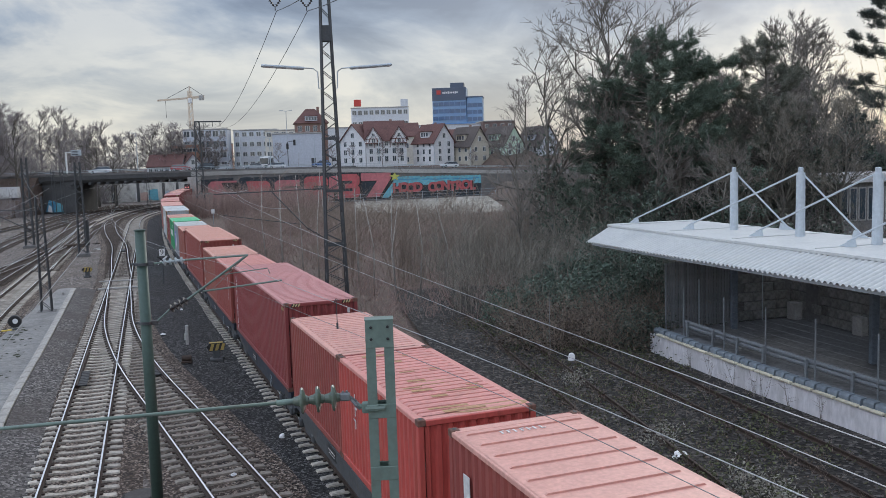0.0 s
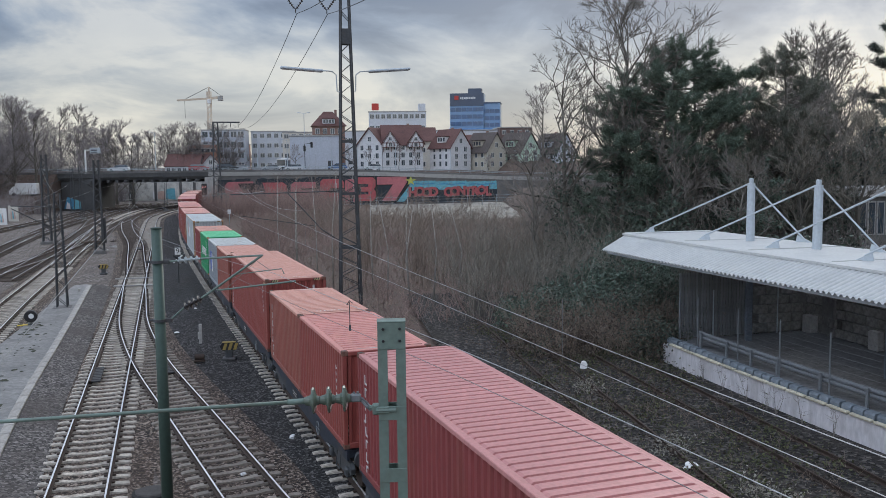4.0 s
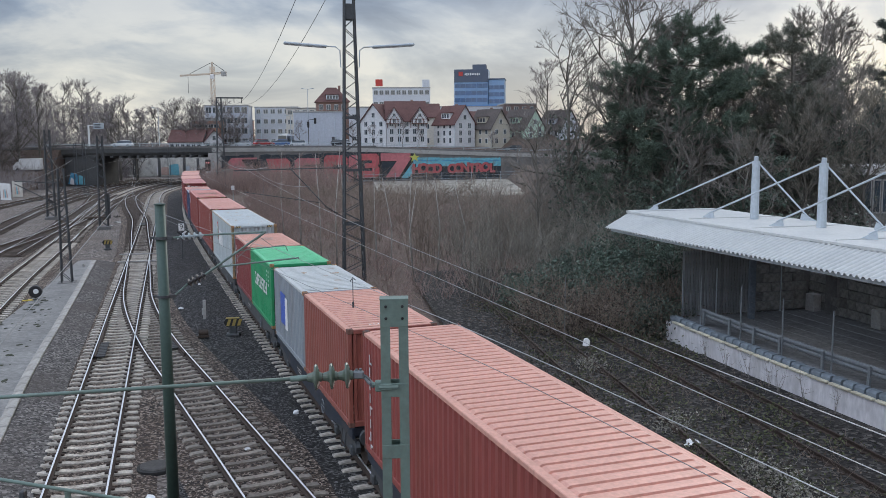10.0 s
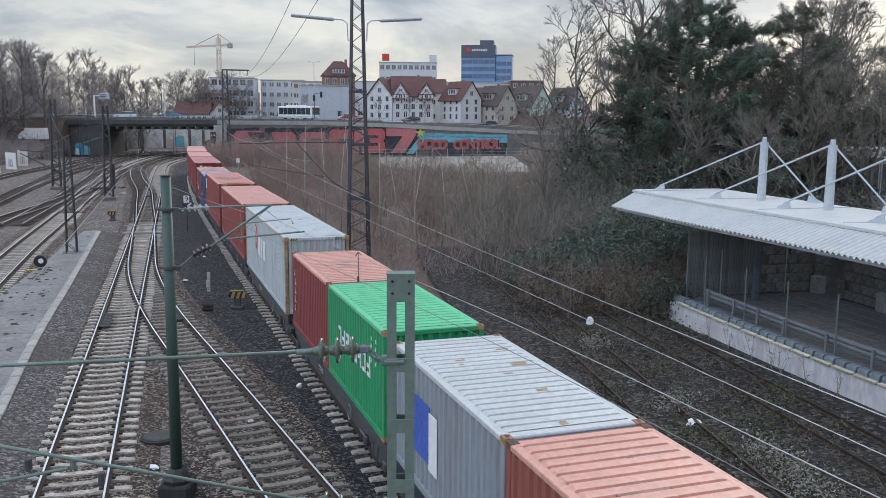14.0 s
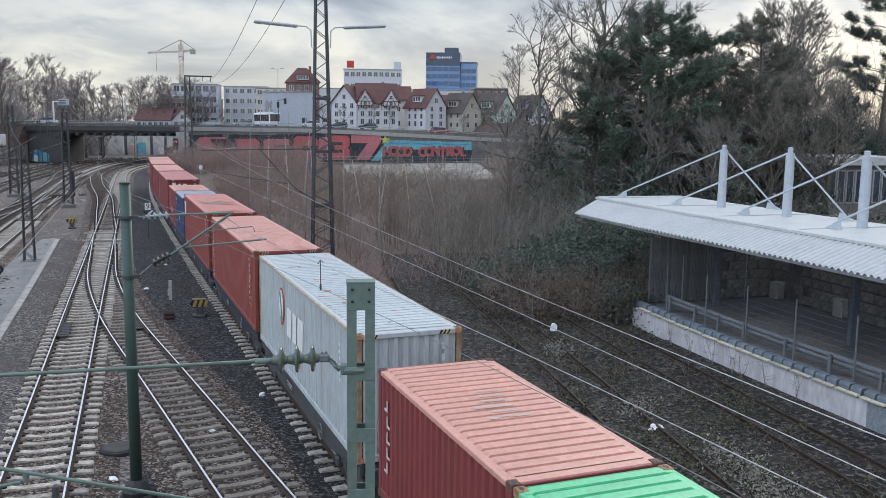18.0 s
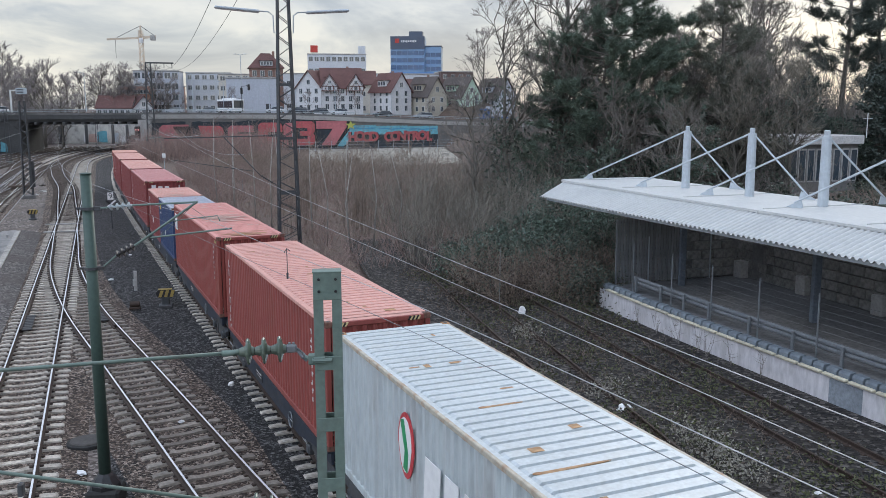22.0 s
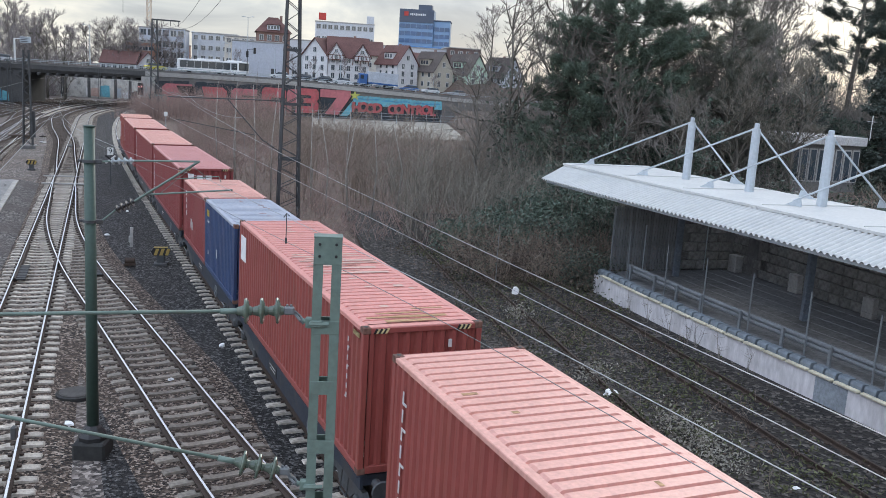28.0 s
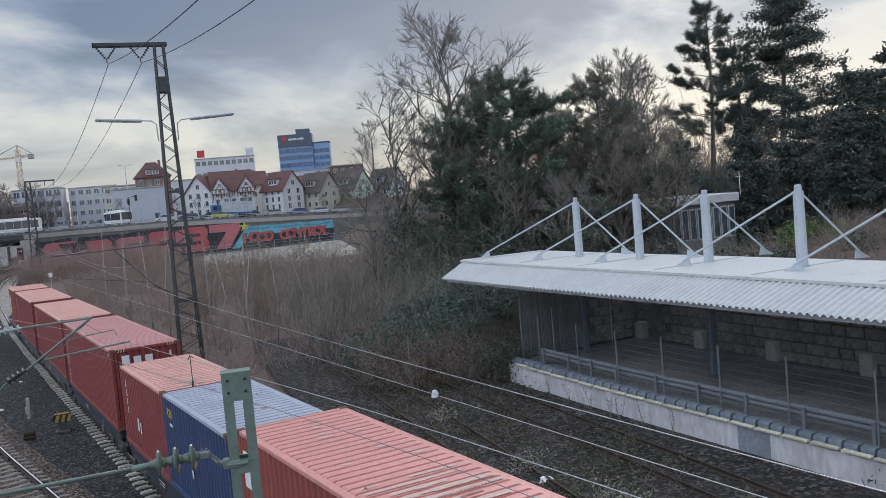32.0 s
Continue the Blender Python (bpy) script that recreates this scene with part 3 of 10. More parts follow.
def track(name, line, s0, s1, near, mesh, label, shiny=True, bed=BED_BROWN, sleepers=True, bed_half=1.75):
    """A railway track: bed, two rails and its sleepers; those up to `near` metres along are pieces of their own."""
    top = thing(name, Matrix(), label, "railway track", kind="structure")
    BEDS.append(name)
    bed_z = -0.216 - 0.004 * len(BEDS)
    rows = []
    for s in np.linspace(s0, s1, max(2, int((s1 - s0) / 2.5))):
        m = line.spot(s)
        rows.append([m @ Vector(p) for p in ((-bed_half - 0.35, 0, -0.3), (-bed_half, 0, bed_z), (bed_half, 0, bed_z), (bed_half + 0.35, 0, -0.3))])
    if bed:
        part("ballast_bed", Geo().sweep(rows), bed, top, "bed of broken stone")
    for side in (-0.7535, 0.7535):
        rail, head = Geo(), Geo()
        rr, hh = [], []
        for s in np.linspace(s0, s1, max(2, int((s1 - s0) / 1.2))):
            m = line.spot(s)
            rr.append([m @ Vector((x, 0, z)) for x, z in rail_profile(side)])
            hh.append([m @ Vector((side + x, 0, z)) for x, z in ((-0.027, -0.004), (0.027, -0.004), (0.023, 0.004), (-0.023, 0.004))])
        r = part("rail", rail.sweep(rr), RAIL_SIDE, top)
        if shiny:
            part("running_surface", head.sweep(hh), RAIL_TOP, r, "polished bright rail head")
    if not sleepers:
        return top
    rng = random.Random(name)
    rest = Geo()
    src = mesh
    count = 0
    for s in np.arange(s0 + 0.3, s1 - 0.2, 0.62):
        m = line.spot(s) @ Matrix.Translation((rng.uniform(-0.03, 0.03), rng.uniform(-0.02, 0.02), rng.uniform(-0.008, 0.004))) @ Matrix.Rotation(rng.uniform(-0.012, 0.012), 4, "Z")
        if s < near and count < 295:
            part("sleeper", src, None, top, m=m)
            count += 1
        else:
            rest.add([v.co for v in src.vertices], [tuple(p.vertices) for p in src.polygons], m)
    if rest.v:
        part("far_sleepers", rest, src.materials[0], top, "row of sleepers further along", kind="stuff", fix=False)
    clips = Geo()
    for s in np.arange(s0 + 0.3, min(near, s1 - 0.2), 0.62):
        clips.add(CLIP.v, CLIP.f, line.spot(s))
    if clips.v:
        part("rail_clips", clips, RAIL_SIDE, top, "rusty rail fastenings", kind="stuff", fix=False)
    return top


track("track_train", LINE_T, LINE_T.y(-18), LINE_T.long - 1, LINE_T.y(90), SLEEPER_MESH, "track with concrete sleepers under the container train", bed=BALLAST_DARK)
track("track_main", LINE_A, 12, LINE_A.long - 1, 105, SLEEPER_MESH, "main track with concrete sleepers and shiny rails")
track("track_branch", LINE_B, 24, LINE_B.long, 84, BROWN_MESH, "curved branch track running into the main track")
track("track_crossover", LINE_C, 0, LINE_C.long - 1, 40, WOOD_MESH, "crossover track leaving the main track")
track("track_platform", LINE_D, 8, LINE_D.long - 1, 90, SLEEPER_MESH, "track with sleepers along the far side of the old platform")
track("track_yard", LINE_E, 4, LINE_E.long - 1, 70, WOOD_MESH, "yard track on brown cinders", bed=SOIL)
track("track_goods", LINE_F, 4, LINE_F.long - 1, 60, WOOD_MESH, "old goods track on brown cinders", bed=SOIL)
track("track_far_side", LINE_G, 2, LINE_G.long - 1, 40, WOOD_MESH, "outermost yard track", bed=SOIL)
track("track_middle", LINE_H, 2, LINE_H.long - 1, 60, WOOD_MESH, "yard track between the goods tracks", bed=SOIL)
for LINK in ([(-34.4, 76.5), (-37.6, 86), (-42.0, 101), (-45.8, 113.5), (-50.6, 131), (-53.6, 145)], [(-41.7, 92.5), (-45.3, 103), (-50.2, 119), (-54.2, 133), (-58.6, 150)], [(-50.8, 101.5), (-54.0, 113), (-58.0, 129), (-61.6, 146), (-64.5, 163)]):
    LINE_X = Line(LINK)
    track("track_link", LINE_X, 0.5, LINE_X.long - 0.5, 0, WOOD_MESH, "curved connecting track between the yard tracks", bed=None)
track("track_siding", LINE_S1, 1, LINE_S1.long - 1, 60, WOOD_MESH, "rusty disused siding with rotten wooden sleepers", shiny=False, bed=None)
track("track_station", LINE_S2, 1, LINE_S2.long - 1, 60, WOOD_MESH, "rusty overgrown track below the station platform", shiny=False, bed=None)

# check rails and frog wings of the turnout
for line, s0, s1, x in ((LINE_A, LINE_A.y(35), LINE_A.y(42), -0.66), (LINE_B, LINE_B.y(35), LINE_B.y(42), 0.66), (LINE_A, LINE_A.y(37.2), LINE_A.y(39.6), 0.66), (LINE_B, LINE_B.y(37.2), LINE_B.y(39.6), -0.66)):
    rows = [[line.spot(s) @ Vector((x + a, 0, b)) for a, b in rail_profile(0)] for s in np.linspace(s0, s1, 6)]
    solo("check_rail", Geo().sweep(rows), RAIL_SIDE, "short rusty check rail beside a running rail of the turnout", "rail", "check rails of the turnout")
for line, y, x in ((LINE_A, 36.4, -0.55), (LINE_B, 37.4, 0.55), (LINE_A, 94, -0.55), (LINE_A, 96, 1.4)):
    m = line.spot(line.y(y))
    mat_ = thing("rubber_mat", m, "black rubber panels between the rails of the turnout", "rubber mat", "mats of the turnouts")
    for k in range(9):
        part("panel", Geo().box((x, -1.3 + 0.3 * k, -0.07), (0.55, 0.26, 0.06), 0.02), BLACK, mat_)

# ---- old platform between the tracks ----
KERB_LINE = Line([(-5.1, 0), (-8.88, 12), (-12.83, 23.7), (-15.6, 31.5), (-19.12, 42.3), (-26.4, 64.2)])
platform = thing("old_platform", Matrix(), "low old platform with wet asphalt and a pale stone kerb", "platform", kind="structure")
rows = []
for s in np.linspace(0, KERB_LINE.long, 40):
    m = KERB_LINE.spot(s)
    wide = 3.9 - 2.6 * max(0, (s - 30) / (KERB_LINE.long - 30))
    rows.append([m @ Vector(p) for p in ((-wide - 0.1, 0, -0.4), (-wide, 0, 0.02), (-0.37, 0, 0.05), (-0.37, 0, -0.4))])
part("surface", Geo().sweep(rows), WET, platform, "wet grey asphalt with puddles and dark moss spots")
KERB_MESH = Geo().box((-0.2, 0.5, -0.1), (0.33, 0.975, 0.4), 0.025).data("kerb_stone", KERB)
for k in range(int(KERB_LINE.long)):
    part("kerb_stone", KERB_MESH, None, platform, m=KERB_LINE.spot(k + 0.5) @ Matrix.Translation((0, -0.5, random.uniform(-0.012, 0.012))) @ Matrix.Rotation(random.uniform(-0.01, 0.01), 4, "Z"))
bank_rows = []
for s in np.linspace(0.3, KERB_LINE.long - 0.3, 40):
    m = KERB_LINE.spot(s)
    bank_rows.append([m @ Vector(p) for p in ((-0.1, 0, -0.3), (0.0, 0, 0.055), (0.25, 0, 0.03), (1.25, 0, -0.2), (1.25, 0, -0.3))])
part("bank", Geo().sweep(bank_rows), CINDER, platform, "dark trodden cinders banked up against the kerb")
moss = Geo()
rng = random.Random(4)
for _ in range(170):
    m = KERB_LINE.spot(rng.uniform(10, 52)) @ Matrix.Translation((rng.uniform(-3.2, -0.8), 0, 0.045))
    r, n = rng.uniform(0.03, 0.16), 7
    moss.add([(0, 0, 0.025)] + [(r * rng.uniform(0.6, 1.2) * math.cos(6.28 * j / n), 1.3 * r * rng.uniform(0.6, 1.2) * math.sin(6.28 * j / n), 0.004) for j in range(n)], [(0, j + 1, (j + 1) % n + 1) for j in range(n)], m)
part("moss", moss, material("dark_moss", (0.045, 0.05, 0.03), 0.95, bump=0.4), platform, "dark clumps of moss", kind="stuff", fix=False)


# ---- container train ----
def paint(name, color, rust=(0.16, 0.07, 0.035), amount=0.3, light=1.1):
    return material(name, color, 0.5, 0.0, 0.84, light, 7, 0.5, 0.06, 30, dirt=rust, dirt_amount=amount, dirt_scale=1.1, stretch=(1.6, 1.6, 0.3))


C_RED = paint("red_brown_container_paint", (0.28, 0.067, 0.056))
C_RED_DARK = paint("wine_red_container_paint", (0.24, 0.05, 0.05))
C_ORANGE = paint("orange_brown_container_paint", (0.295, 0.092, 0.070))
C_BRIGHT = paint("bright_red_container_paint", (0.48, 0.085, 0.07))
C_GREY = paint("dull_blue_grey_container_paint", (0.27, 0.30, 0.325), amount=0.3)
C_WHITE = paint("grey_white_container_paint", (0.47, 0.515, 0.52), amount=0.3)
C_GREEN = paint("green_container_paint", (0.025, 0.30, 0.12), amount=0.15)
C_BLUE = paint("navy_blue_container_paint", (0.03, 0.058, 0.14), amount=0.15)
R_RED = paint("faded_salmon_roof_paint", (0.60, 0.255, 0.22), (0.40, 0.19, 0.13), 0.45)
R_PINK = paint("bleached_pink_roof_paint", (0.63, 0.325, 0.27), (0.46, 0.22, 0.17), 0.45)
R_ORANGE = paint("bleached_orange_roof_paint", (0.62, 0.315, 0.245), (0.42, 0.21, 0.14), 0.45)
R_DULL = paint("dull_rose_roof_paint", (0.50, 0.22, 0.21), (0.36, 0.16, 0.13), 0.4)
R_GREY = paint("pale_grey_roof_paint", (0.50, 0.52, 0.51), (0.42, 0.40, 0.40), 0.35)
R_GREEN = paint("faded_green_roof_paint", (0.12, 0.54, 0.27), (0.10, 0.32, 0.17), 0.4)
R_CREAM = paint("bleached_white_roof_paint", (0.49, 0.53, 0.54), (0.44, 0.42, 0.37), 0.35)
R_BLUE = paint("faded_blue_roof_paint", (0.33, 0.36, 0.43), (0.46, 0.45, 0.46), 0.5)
RUST = material("rusty_steel", (0.36, 0.20, 0.10), 0.85, 0, 0.6, 1.3, 8, 2, 0.2)
RUST_POST = material("ochre_rusty_post", (0.36, 0.25, 0.14), 0.8, 0, 0.6, 1.25, 6, 1.2, 0.15, dirt=(0.17, 0.075, 0.035), dirt_amount=0.9, dirt_scale=1.8)
RUST_EDGE = material("cream_paint_breaking_into_rust", (0.46, 0.42, 0.34), 0.75, 0, 0.8, 1.1, 7, 1.5, 0.1, dirt=(0.30, 0.14, 0.06), dirt_amount=1.0, dirt_scale=2.6)
WARN = material("worn_cream_warning_paint", (0.58, 0.47, 0.24), 0.6, 0, 0.75, 1.1, 12, 4, 0.02)
GREY_MARK = material("faded_white_marking", (0.66, 0.65, 0.64), 0.6, 0, 0.8, 1.05, 6, 3, 0.02)

CASTING = material("dark_rusty_casting", (0.15, 0.075, 0.055), 0.8, 0, 0.6, 1.3, 9, 2, 0.2)
HALF = 1.219
MESHES = {}


def cached(key, make):
    if key not in MESHES:
        MESHES[key] = make()
    return MESHES[key]


def corrugated(length, pitch, depth, flat=0.27):
    """Points (along, out) of a trapezoid wave."""
    n = max(1, round(length / pitch))
    p, out = length / n, []
    for i in range(n):
        a = -length / 2 + i * p
        out += [(a, 0), (a + p * flat, 0), (a + p * 0.5, -depth), (a + p * (0.5 + flat), -depth)]
    return out + [(length / 2, 0)]


def side_mesh(length, height):
    w = corrugated(length - 0.34, 0.278, 0.045, 0.35)
    g_ = Geo()
    g_.sweep([[(o, a, 0.16) for a, o in w], [(o, a, height - 0.1) for a, o in w]], closed=False)
    g_.sweep([[(o - 0.045, a, 0.16) for a, o in w], [(o - 0.045, a, height - 0.1) for a, o in w]], closed=False)
    return g_


def roof_mesh(length, height, pitch):
    g_ = Geo()
    if pitch < 0.4:
        n = round((length - 0.5) / pitch)
        p, w = (length - 0.5) / n, []
        for i in range(n):
            a = -(length - 0.5) / 2 + i * p
            w += [(a, 0), (a + 0.35 * p, 0.006), (a + 0.72 * p, 0), (a + 0.76 * p, -0.05), (a + 0.94 * p, -0.05)]
        w.append(((length - 0.5) / 2, 0))
        rows = []
        for x, k in ((-HALF + 0.06, 0), (-HALF + 0.14, 0), (-HALF + 0.19, 1), (HALF - 0.19, 1), (HALF - 0.14, 0), (HALF - 0.06, 0)):
            rows.append([(x, a, height - 0.012 + (o + 0.02 if k else 0)) for a, o in w])
        g_.sweep(rows, closed=False)
        g_.sweep([[(p[0], p[1], height - 0.09) for p in r] for r in rows[::5]], closed=False)
    else:
        g_.box((0, 0, height - 0.03), (2 * HALF - 0.1, length - 0.5, 0.04))
    return g_


def end_mesh(height):
    w = corrugated(2 * HALF - 0.3, 0.25, 0.055, 0.34)
    g_ = Geo()
    g_.sweep([[(a, -o, 0.16) for a, o in w], [(a, -o, height - 0.12) for a, o in w]], closed=False)
    g_.sweep([[(a, -o + 0.04, 0.16) for a, o in w], [(a, -o + 0.04, height - 0.12) for a, o in w]], closed=False)
    return g_


def casting_mesh():
    return Geo().box((0, 0, 0.004), (0.165, 0.18, 0.128), 0.012)


def container(name, length, height, body, roof, pitch, label, marks=(), posts=None, castings=None):
    """A shipping container, its length along y, its floor at z = 0; the end towards -y is the blind end, the other has the doors."""
    top = thing(name, Matrix(), label, "shipping container", "containers of the train")
    posts, castings = posts or body, castings or CASTING
    hl = length / 2

    def piece(n, key, make, mat, m=None, label=""):
        me = cached((n, key, mat.name), lambda: make().data(n, mat))
        return part(n, me, None, top, label, m=m)

    hc = round(height, 2)
    for s in (-1, 1):
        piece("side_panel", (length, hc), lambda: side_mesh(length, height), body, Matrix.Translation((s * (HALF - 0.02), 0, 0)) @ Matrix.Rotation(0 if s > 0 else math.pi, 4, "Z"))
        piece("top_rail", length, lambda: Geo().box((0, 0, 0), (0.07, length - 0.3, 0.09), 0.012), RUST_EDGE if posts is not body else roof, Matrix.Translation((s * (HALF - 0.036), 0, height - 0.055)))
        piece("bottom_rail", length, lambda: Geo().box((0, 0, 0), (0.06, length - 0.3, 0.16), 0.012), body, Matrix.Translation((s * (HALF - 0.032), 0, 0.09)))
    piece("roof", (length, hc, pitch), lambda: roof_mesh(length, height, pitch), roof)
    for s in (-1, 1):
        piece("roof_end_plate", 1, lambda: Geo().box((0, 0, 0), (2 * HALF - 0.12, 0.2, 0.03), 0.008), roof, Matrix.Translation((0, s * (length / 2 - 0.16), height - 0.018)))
    if pitch >= 0.4:
        n = round((length - 0.7) / pitch)
        for i in range(n):
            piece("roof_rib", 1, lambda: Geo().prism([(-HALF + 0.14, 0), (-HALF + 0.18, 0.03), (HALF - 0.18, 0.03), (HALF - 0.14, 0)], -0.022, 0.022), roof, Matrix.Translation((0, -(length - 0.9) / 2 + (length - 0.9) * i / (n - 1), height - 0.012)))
    piece("end_wall", hc, lambda: end_mesh(height), body, Matrix.Translation((0, -hl + 0.03, 0)))
    for e in (-1, 1):
        piece("header", 1, lambda: Geo().box((0, 0, 0), (2 * HALF - 0.3, 0.09, 0.11), 0.012), body, Matrix.Translation((0, e * (hl - 0.05), height - 0.065)))
        piece("sill", 1, lambda: Geo().box((0, 0, 0), (2 * HALF - 0.3, 0.09, 0.15), 0.012), body, Matrix.Translation((0, e * (hl - 0.05), 0.085)))
        for s in (-1, 1):
            piece("corner_post", hc, lambda: Geo().box((0, 0, 0), (0.12, 0.15, height - 0.22), 0.014), posts, Matrix.Translation((s * (HALF - 0.064), e * (hl - 0.08), height / 2)))
            for z in (0.06, height - 0.058):
                c = piece("corner_casting", 1, casting_mesh, castings, Matrix.Translation((s * (HALF - 0.08), e * (hl - 0.088), z)))
                if z > 1:
                    part("hole", cached("hole", lambda: Geo().lathe([(0.05, 0.0), (0.05, 0.003)], 12, Matrix.Diagonal((0.72, 1.2, 1, 1))).data("hole", BLACK)), None, c, m=Matrix.Translation((0, 0, 0.0695)))
    for s in (-1, 1):
        d = piece("door", hc, lambda: Geo().box((0, 0, 0), (HALF - 0.17, 0.06, height - 0.3), 0.01), body, Matrix.Translation((s * (HALF / 2 - 0.07), hl - 0.05, height / 2 + 0.02)))
        for x in (-0.25, 0.25):
            part("locking_rod", cached(("rod", hc), lambda: Geo().tube([(0, 0, -height / 2 + 0.12), (0, 0, height / 2 - 0.12)], 0.018, 6).data("locking_rod", GALV)), None, d, m=Matrix.Translation((x, 0.055, 0)))
    for mk in marks:
        mk(top, length, height)
    return top


# markings; `side` runs along the track side of the container, whose outside faces -x
def bars_down(y, z, count, h=0.22, w=0.16, mat=None, gap=0.09, seed=1):
    """An upright row of letter-like bars on the -x side, reading downwards."""
    def mk(top, length, height):
        rng_ = random.Random(seed)
        g_ = Geo()
        zz = height - z
        for k in range(count):
            g_.box((0, 0, zz - h / 2), (0.012, 0.045, h))
            if rng_.random() < 0.8:
                g_.box((0, w / 2 * rng_.choice((-1, 1)), zz - rng_.choice((0.02, h - 0.02))), (0.012, w, 0.045))
            zz -= h + gap
        part("lettering", g_, mat or GREY_MARK, top, "faded white letters painted down the side", m=Matrix.Translation((-HALF + 0.008, -length / 2 + y, 0)))
    return mk


def block(y, z, w, h, mat, label, out=0.012):
    def mk(top, length, height):
        part("panel_mark", Geo().box((0, 0, 0), (0.014, w, h), 0.003), mat, top, label, m=Matrix.Translation((-HALF + out - 0.012, -length / 2 + y, height - z)))
    return mk


def bars_along(y, z, widths, h, mat, label, slant=0.0):
    """Large upright bars in a row along the side, for big painted lettering."""
    def mk(top, length, height):
        g_, yy = Geo(), 0.0
        for k, wd in enumerate(widths):
            g_.box((0, yy + wd * 0.12, 0), (0.014, wd * 0.24, h))
            for q in (-0.5, 0.0, 0.5):
                if (k + round(q * 2)) % 3 != 1:
                    g_.box((0, yy + wd * 0.45, q * (h - h * 0.18)), (0.014, wd * 0.7, h * 0.18))
            yy += wd * 1.12
        part("lettering", g_, mat, top, label, m=Matrix.Translation((-HALF + 0.006, -length / 2 + y, height - z)))
    return mk


def end_marks(x, count=3, seed=2):
    """Bars down the near end wall."""
    def mk(top, length, height):
        rng_ = random.Random(seed)
        g_ = Geo()
        zz = height - 0.3
        for k in range(count):
            tall = rng_.choice((0.16, 0.2))
            g_.box((0, 0, zz - tall / 2), (0.075, 0.012, tall))
            zz -= 0.27
        part("lettering", g_, GREY_MARK, top, "white letters on the end wall", m=Matrix.Translation((x, -length / 2 + 0.006, 0)))
    return mk


def hazard(top, length, height):
    """Black and yellow height warning stripes at the top corners."""
    for s in (-1, 1):
        y_, b_ = Geo(), Geo()
        for k in range(6):
            (y_ if k % 2 else b_).add([(0.045 * k, 0, 0), (0.045 * (k + 1), 0, 0), (0.045 * (k + 1) + 0.05, 0, 0.085), (0.045 * k + 0.05, 0, 0.085), (0.045 * k, 0.012, 0), (0.045 * (k + 1), 0.012, 0), (0.045 * (k + 1) + 0.05, 0.012, 0.085), (0.045 * k + 0.05, 0.012, 0.1)], [(0, 1, 2, 3), (4, 7, 6, 5), (0, 4, 5, 1), (1, 5, 6, 2), (2, 6, 7, 3), (3, 7, 4, 0)])
        m = Matrix.Translation((-HALF + 0.2 if s < 0 else HALF - 0.55, -length / 2 - 0.004, height - 0.115))
        part("warning_stripes", y_, WARN, top, "yellow bars of the height warning", m=m)
        part("warning_stripes", b_, BLACK, top, "black bars of the height warning", m=m)
        part("warning_strip_side", Geo().box((0, 0, 0), (0.014, 0.35, 0.09)), WARN, top, "yellow height warning on the side", m=Matrix.Translation((-HALF + 0.004, -length / 2 + 0.4, height - 0.2)))


def roof_patch(y, x, w, l, mat, label):
    """A stain or sticker on the roof."""
    def mk(top, length, height):
        n = 9
        rng_ = random.Random(int(y * 100))
        vs = [(0, 0, 0.006)] + [(w / 2 * math.cos(6.283 * j / n) * rng_.uniform(0.75, 1.1), l / 2 * math.sin(6.283 * j / n) * rng_.uniform(0.75, 1.1), 0.004) for j in range(n)]
        g_ = Geo().add(vs + [(a, b, -0.02) for a, b, c in vs[1:]], [(0, j + 1, (j + 1) % n + 1) for j in range(n)] + [(j + 1, (j + 1) % n + 1, (j + 1) % n + 1 + n, j + 1 + n) for j in range(n)])
        part("roof_stain", g_, mat, top, label, m=Matrix.Translation((x, -length / 2 + y, height)))
    return mk


def roof_letters(y, count, seed=3):
    def mk(top, length, height):
        rng_ = random.Random(seed)
        g_ = Geo()
        for k in range(count):
            g_.box((k * 0.12, 0, 0), (0.03, 0.14, 0.008))
            if rng_.random() < 0.75:
                g_.box((k * 0.12 + 0.035, rng_.choice((-0.06, 0, 0.06)), 0), (0.06, 0.025, 0.008))
        part("lettering", g_, GREY_MARK, top, "worn white figures on the roof", m=Matrix.Translation((-0.5, -length / 2 + y, height + 0.006)))
    return mk


def worn_ribs(first, last, count, mat, label, seed, side=(-0.9, 0.9), width=(0.15, 0.9)):
    """Worn or rusty streaks along single ribs of the roof."""
    def mk(top, length, height):
        rng_ = random.Random(seed)
        n = round((length - 0.5) / 0.28)
        p = (length - 0.5) / n
        layers = {}
        for _ in range(count):
            i = rng_.randint(first, min(last, n - 1))
            w_ = rng_.uniform(*width)
            x = rng_.uniform(side[0] + w_ / 2, side[1] - w_ / 2)
            k = rng_.uniform(0.3, 1)
            layers[i] = layers.get(i, 0) + 1
            g_ = Geo().prism([(-w_ / 2, 0.0), (-w_ / 3, 0.003), (w_ / 4, 0.003), (w_ / 2, 0.0)], -0.085 * k, 0.085 * k)
            part("roof_wear", g_, mat, top, label, m=Matrix.Translation((x, -length / 2 + 0.25 + (i + 0.34) * p, height + 0.0148 + 0.0016 * layers[i] + 0.0005 * (seed % 3))))
    return mk


